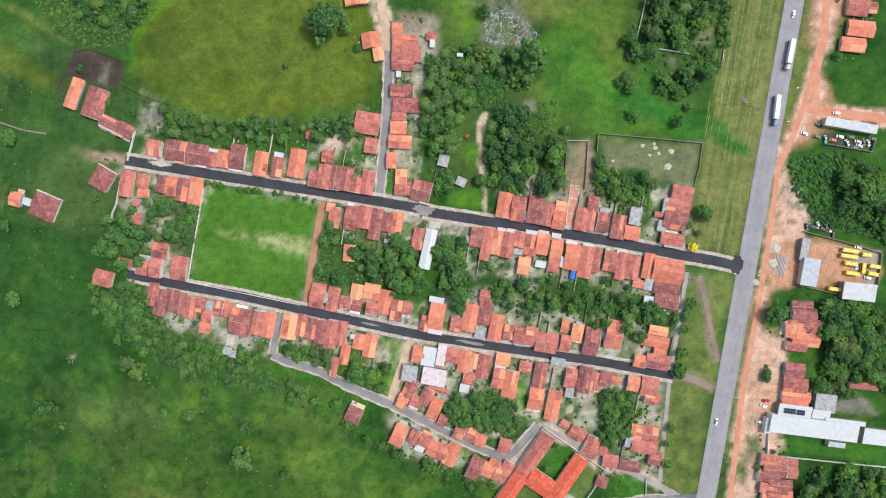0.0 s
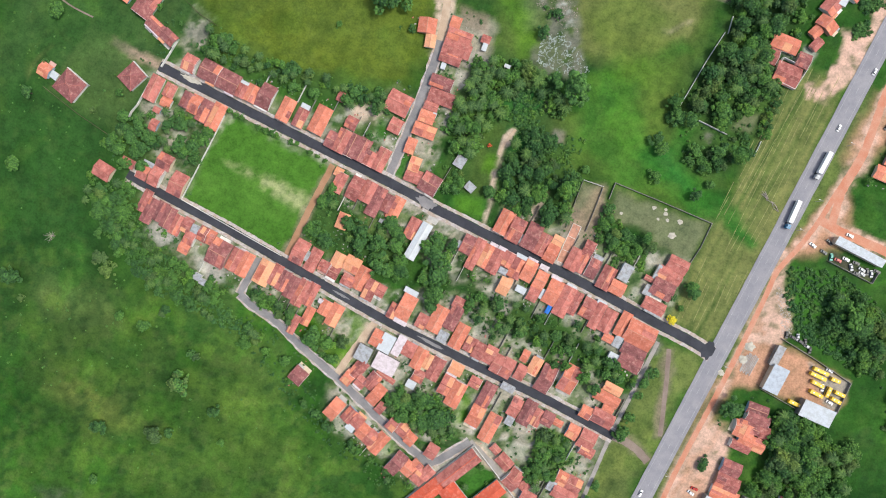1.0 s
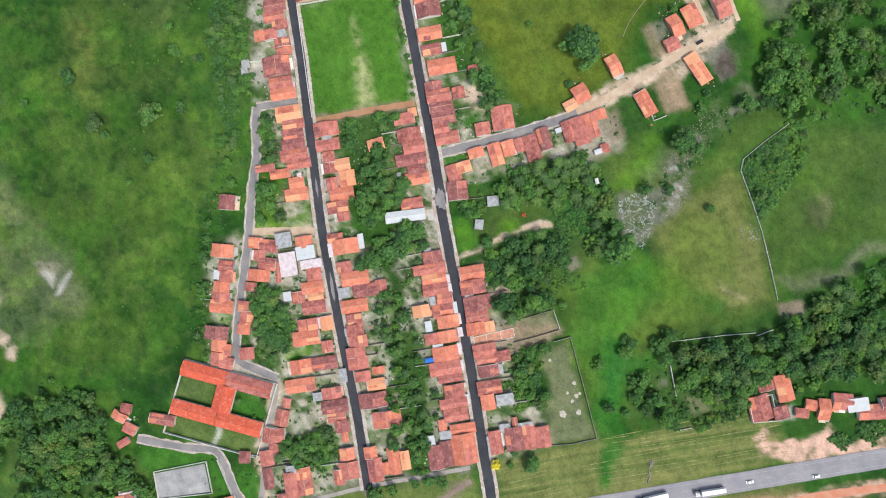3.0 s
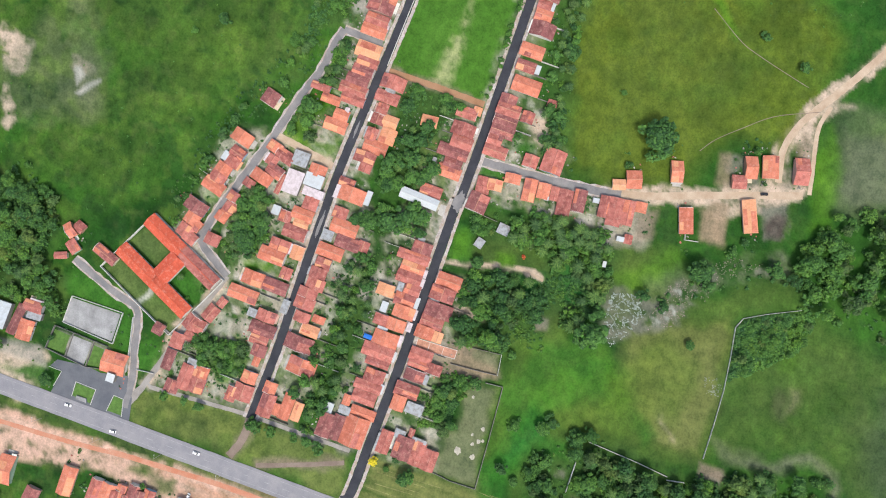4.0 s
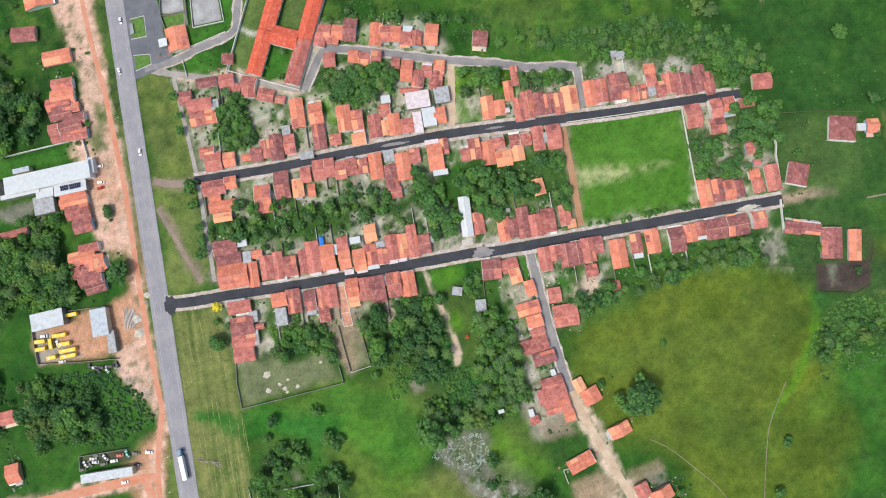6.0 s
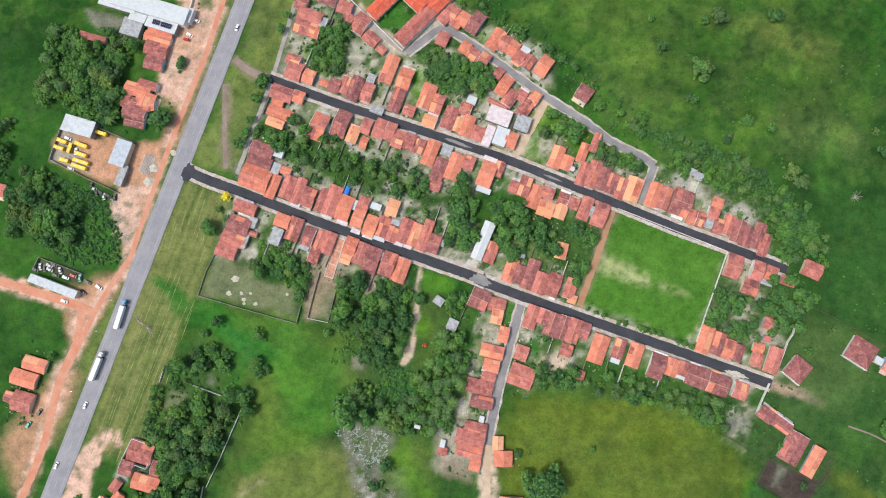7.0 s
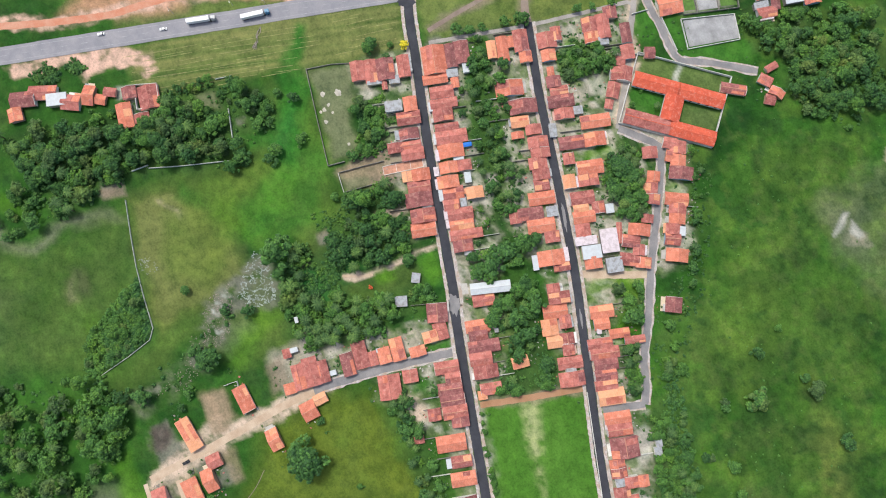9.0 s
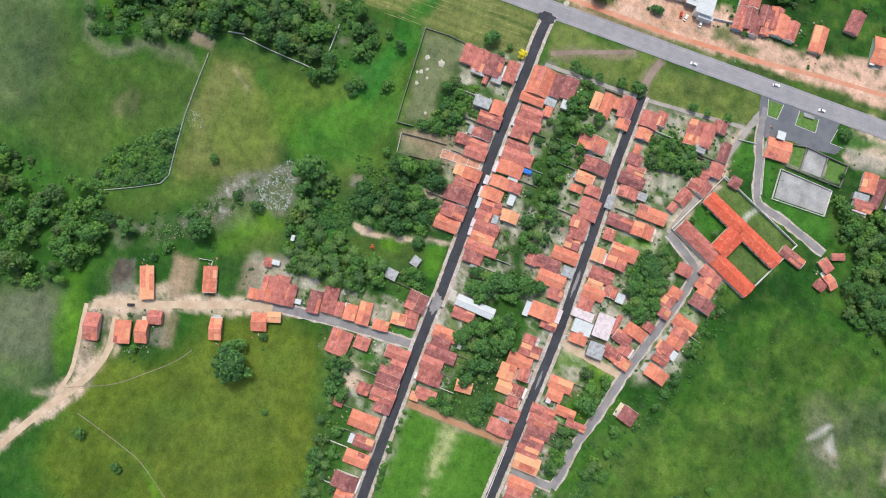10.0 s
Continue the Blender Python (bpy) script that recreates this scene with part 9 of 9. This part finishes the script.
woods(20, 1.8, 3.0, 0.0, (50.5, 192.3), (57.3, 183.6), (27.6, 182.9), (19.1, 199.5), (16.6, 211.3), (30.2, 207.8))
bushes(520, 0.9, 2.4, (50.5, 193.6), (59.2, 182.2), (26.5, 181.6), (17.8, 199.5), (15.4, 213.3), (30.9, 209.1))
bushes(60, 1.0, 2.2, (119.5, 13.3), (99.8, 7.6), (87.8, 28.0), (95.3, 39.0))
bushes(260, 0.6, 1.4, (97.1, 32.8), (116.8, 29.5), (116.9, 13.1), (100.5, 16.4))
bushes(200, 0.5, 1.4, (-97.7, -76.4), (-57.8, -96.4), (-31.3, -126.5), (28.7, -153.3), (8.7, -156.7), (-51.3, -129.9), (-101.1, -93.1))
bushes(200, 0.5, 1.6, (-197.2, -29.9), (-174.1, -49.8), (-104.4, -83.1), (-107.8, -96.5), (-177.6, -66.5), (-200.6, -39.9))
bushes(30, 0.8, 2.0, (-1.9, 214.9), (11.1, 167.1), (31.4, 134.3), (25.5, 129.5), (-5.1, 163.2), (-12.9, 202.0))
bushes(110, 0.7, 1.5, (-72.3, 8.2), (-24.4, -5.0), (-11.2, -33.1), (-47.6, -29.8), (-77.4, -29.8))
bushes(110, 0.7, 1.5, (21.8, -24.8), (87.7, -29.7), (127.4, -49.5), (111.0, -62.8), (68.1, -52.9), (28.4, -44.6))
bushes(80, 0.7, 1.5, (-169.2, 75.7), (-119.7, 64.1), (-55.5, 70.6), (-50.6, 54.2), (-119.9, 51.0), (-166.1, 56.0))
grove(20, 2.2, 4.4, 0.25, (-176.7, -57.7), (-209.6, -54.9), (-213.2, -30.9), (-202.6, 1.5), (-186.4, 0.2), (-189.5, -26.2), (-177.2, -34.0))
grove(18, 2.0, 3.8, 0.3, (-103.0, -86.3), (-139.0, -78.0), (-170.9, -65.0), (-177.9, -54.2), (-137.7, -66.2), (-105.4, -77.5))
grove(10, 2.2, 4.0, 0.3, (-58.1, -109.2), (-94.2, -99.1), (-99.6, -86.6), (-70.2, -94.3))
bushes(520, 0.9, 2.0, (196.6, 40.8), (224.1, 47.3), (250.3, 35.9), (251.1, -6.6), (211.8, 5.9), (198.4, 26.1))
woods(46, 2.4, 4.8, 0.1, (92.5, -208.2), (87.0, -237.6), (79.3, -271.3), (19.1, -247.0), (30.5, -229.8), (45.0, -219.2), (61.8, -224.0), (75.9, -213.1), (83.3, -204.6))
bushes(60, 0.6, 1.5, (-205.5, -31.5), (-177.3, -39.8), (-175.8, -53.2), (-197.5, -54.9), (-207.4, -44.9))
bushes(420, 0.8, 2.1, (-208.9, -31.5), (-180.8, -49.8), (-154.2, -63.1), (-131.0, -76.5), (-107.7, -83.8), (-91.1, -91.1), (-97.8, -97.2), (-124.5, -90.5), (-154.5, -83.9), (-181.0, -70.5), (-200.9, -56.5))
grove(34, 2.4, 4.6, 0.35, (-208.9, -31.5), (-180.8, -49.8), (-154.2, -63.1), (-131.0, -76.5), (-107.7, -83.8), (-97.8, -97.2), (-124.5, -90.5), (-154.5, -83.9), (-181.0, -70.5), (-200.9, -56.5))
bushes(260, 0.7, 1.8, (-240.9, 134.5), (-165.1, 134.3), (-178.5, 119.7), (-193.5, 106.7), (-211.6, 107.8), (-228.0, 115.0))
grove(16, 2.4, 4.2, 0.2, (-214.5, 134.4), (-171.7, 134.3), (-180.1, 121.3), (-195.0, 118.1), (-211.5, 119.8))
grove(16, 2.4, 4.4, 0.1, (89.4, -90.1), (108.0, -92.7), (113.0, -106.0), (104.9, -121.1), (91.6, -119.5), (90.2, -102.8))
bushes(70, 0.8, 1.8, (89.4, -90.1), (108.0, -92.7), (113.0, -106.0), (104.9, -121.1), (91.6, -119.5), (90.2, -102.8))
plant(rng.choice(LIGHT_TREES), 63.5, -125.6, 0.65)
plant(rng.choice(PALMS), 57.9, -138.6, 0.80)
plant(rng.choice(LIGHT_TREES), 69.5, -133.9, 0.35)

FRUIT_TREES = [make_tree("fruit_tree", 2.0, h, 330, 0.27, leaf, 700 + k, "small green fruit tree in a backyard") for k, (h, leaf) in enumerate(((2.4, LEAF), (2.9, LEAF_BRIGHT), (2.6, LEAF)))]


def backyard_trees(chance):
    for x, y, w, d, turn in list(FOOTPRINTS):
        if w * d < 60 or w * d > 400 or rng.random() > chance:
            continue
        way = Matrix.Rotation(-radians(turn), 2) @ nearest_road_way(x, y)
        back = -1 if way.y > 0 else 1
        q = Matrix.Rotation(radians(turn), 2) @ Vector((rng.uniform(-0.6, 0.6) * w, back * (d / 2 + rng.uniform(2.0, 8.0))))
        px, py = x + q.x, y + q.y
        if clear_of(px, py, 0.8) and all((px - a) ** 2 + (py - c) ** 2 > 7 for a, c in PLANTED):
            plant(rng.choice(FRUIT_TREES), px, py, rng.uniform(0.7, 1.4))


backyard_trees(0.75)


def backyard_shrubs(count):
    homes = [f for f in FOOTPRINTS if 50 < f[2] * f[3] < 400 and nearest_road_way(f[0], f[1]).length < 24]
    places = []
    for _ in range(count):
        x, y, w, d, turn = rng.choice(homes)
        q = Matrix.Rotation(radians(turn), 2) @ Vector((rng.uniform(-0.7, 0.7) * w, rng.choice((-1, 1)) * (d / 2 + rng.uniform(0.8, 12.0))))
        if clear_of(x + q.x, y + q.y, 0.3):
            places.append((x + q.x, y + q.y, rng.uniform(0.4, 1.3)))
    cut = len(places) // 2
    scatter("shrubs", "low garden shrubs and weeds between the houses", "bushes", LEAF, BUSH_CROWNS, places[:cut])
    scatter("shrubs", "fresh green garden shrubs between the houses", "bushes", LEAF_SHRUB, BUSH_CROWNS, places[cut:])


backyard_shrubs(2100)

# tussocks and low shrubs over the pastures
tussocks = []
while len(tussocks) < 1000:
    x, y = rng.uniform(-340, 340), rng.uniform(-340, 340)
    here = value_noise(np.array([x]), np.array([y]), 45.0, 77)[0]
    if rng.random() < here * here and (y < -70 or x < -150) and x < 130 and not (-135 < x and y > -130) and clear_of(x, y, 1.0):
        tussocks.append((x, y, rng.uniform(0.3, 1.0)))
scatter("shrubs", "scattered low shrubs and tussocks in the pasture", "bushes", LEAF, BUSH_CROWNS, tussocks)

# small things lying about in the yards
def yard_clutter(count, name, words, material):
    verts, faces = [], []
    places = [f for f in FOOTPRINTS if f[2] * f[3] > 40 and f[0] > -135 and nearest_road_way(f[0], f[1]).length < 22]
    for _ in range(count):
        fx, fy, w, d, turn = rng.choice(places)
        q = Matrix.Rotation(radians(turn), 2) @ Vector((rng.uniform(-0.6, 0.6) * w, rng.choice((-1, 1)) * (d / 2 + rng.uniform(0.8, 5.5))))
        x, y = fx + q.x, fy + q.y
        if not clear_of(x, y, 0.6):
            continue
        a, sx, sy, sz = rng.uniform(0, 3.1), rng.uniform(0.15, 0.65), rng.uniform(0.15, 0.5), rng.uniform(0.1, 0.6)
        c, s, k = math.cos(a), math.sin(a), len(verts)
        for z in (-0.02, sz):
            verts += [(x + c * u * sx - s * v * sy, y + s * u * sx + c * v * sy, z) for u, v in ((-1, -1), (1, -1), (1, 1), (-1, 1))]
        faces += [tuple(k + i for i in f) for f in BOX_FACES]
    tagged(placed(name, solid(verts, faces), material), words, "clutter", kind="stuff")


yard_clutter(380, "yard_clutter", "pale boards, tanks and rubble lying in backyards", CONCRETE)
yard_clutter(700, "yard_clutter", "grey blocks and boards lying in backyards", GREY_WALL)
yard_clutter(350, "yard_clutter", "reddish bricks and tiles stacked in backyards", ROOFS["r"])

# the models that were copied stand out of the way no longer
for model in DARK_TREES + LIGHT_TREES + OLIVE_TREES + PALMS + FRUIT_TREES + [YELLOW_TREE, RED_TREE]:
    for ob in (*model.children_recursive, model):
        bpy.data.objects.remove(ob)
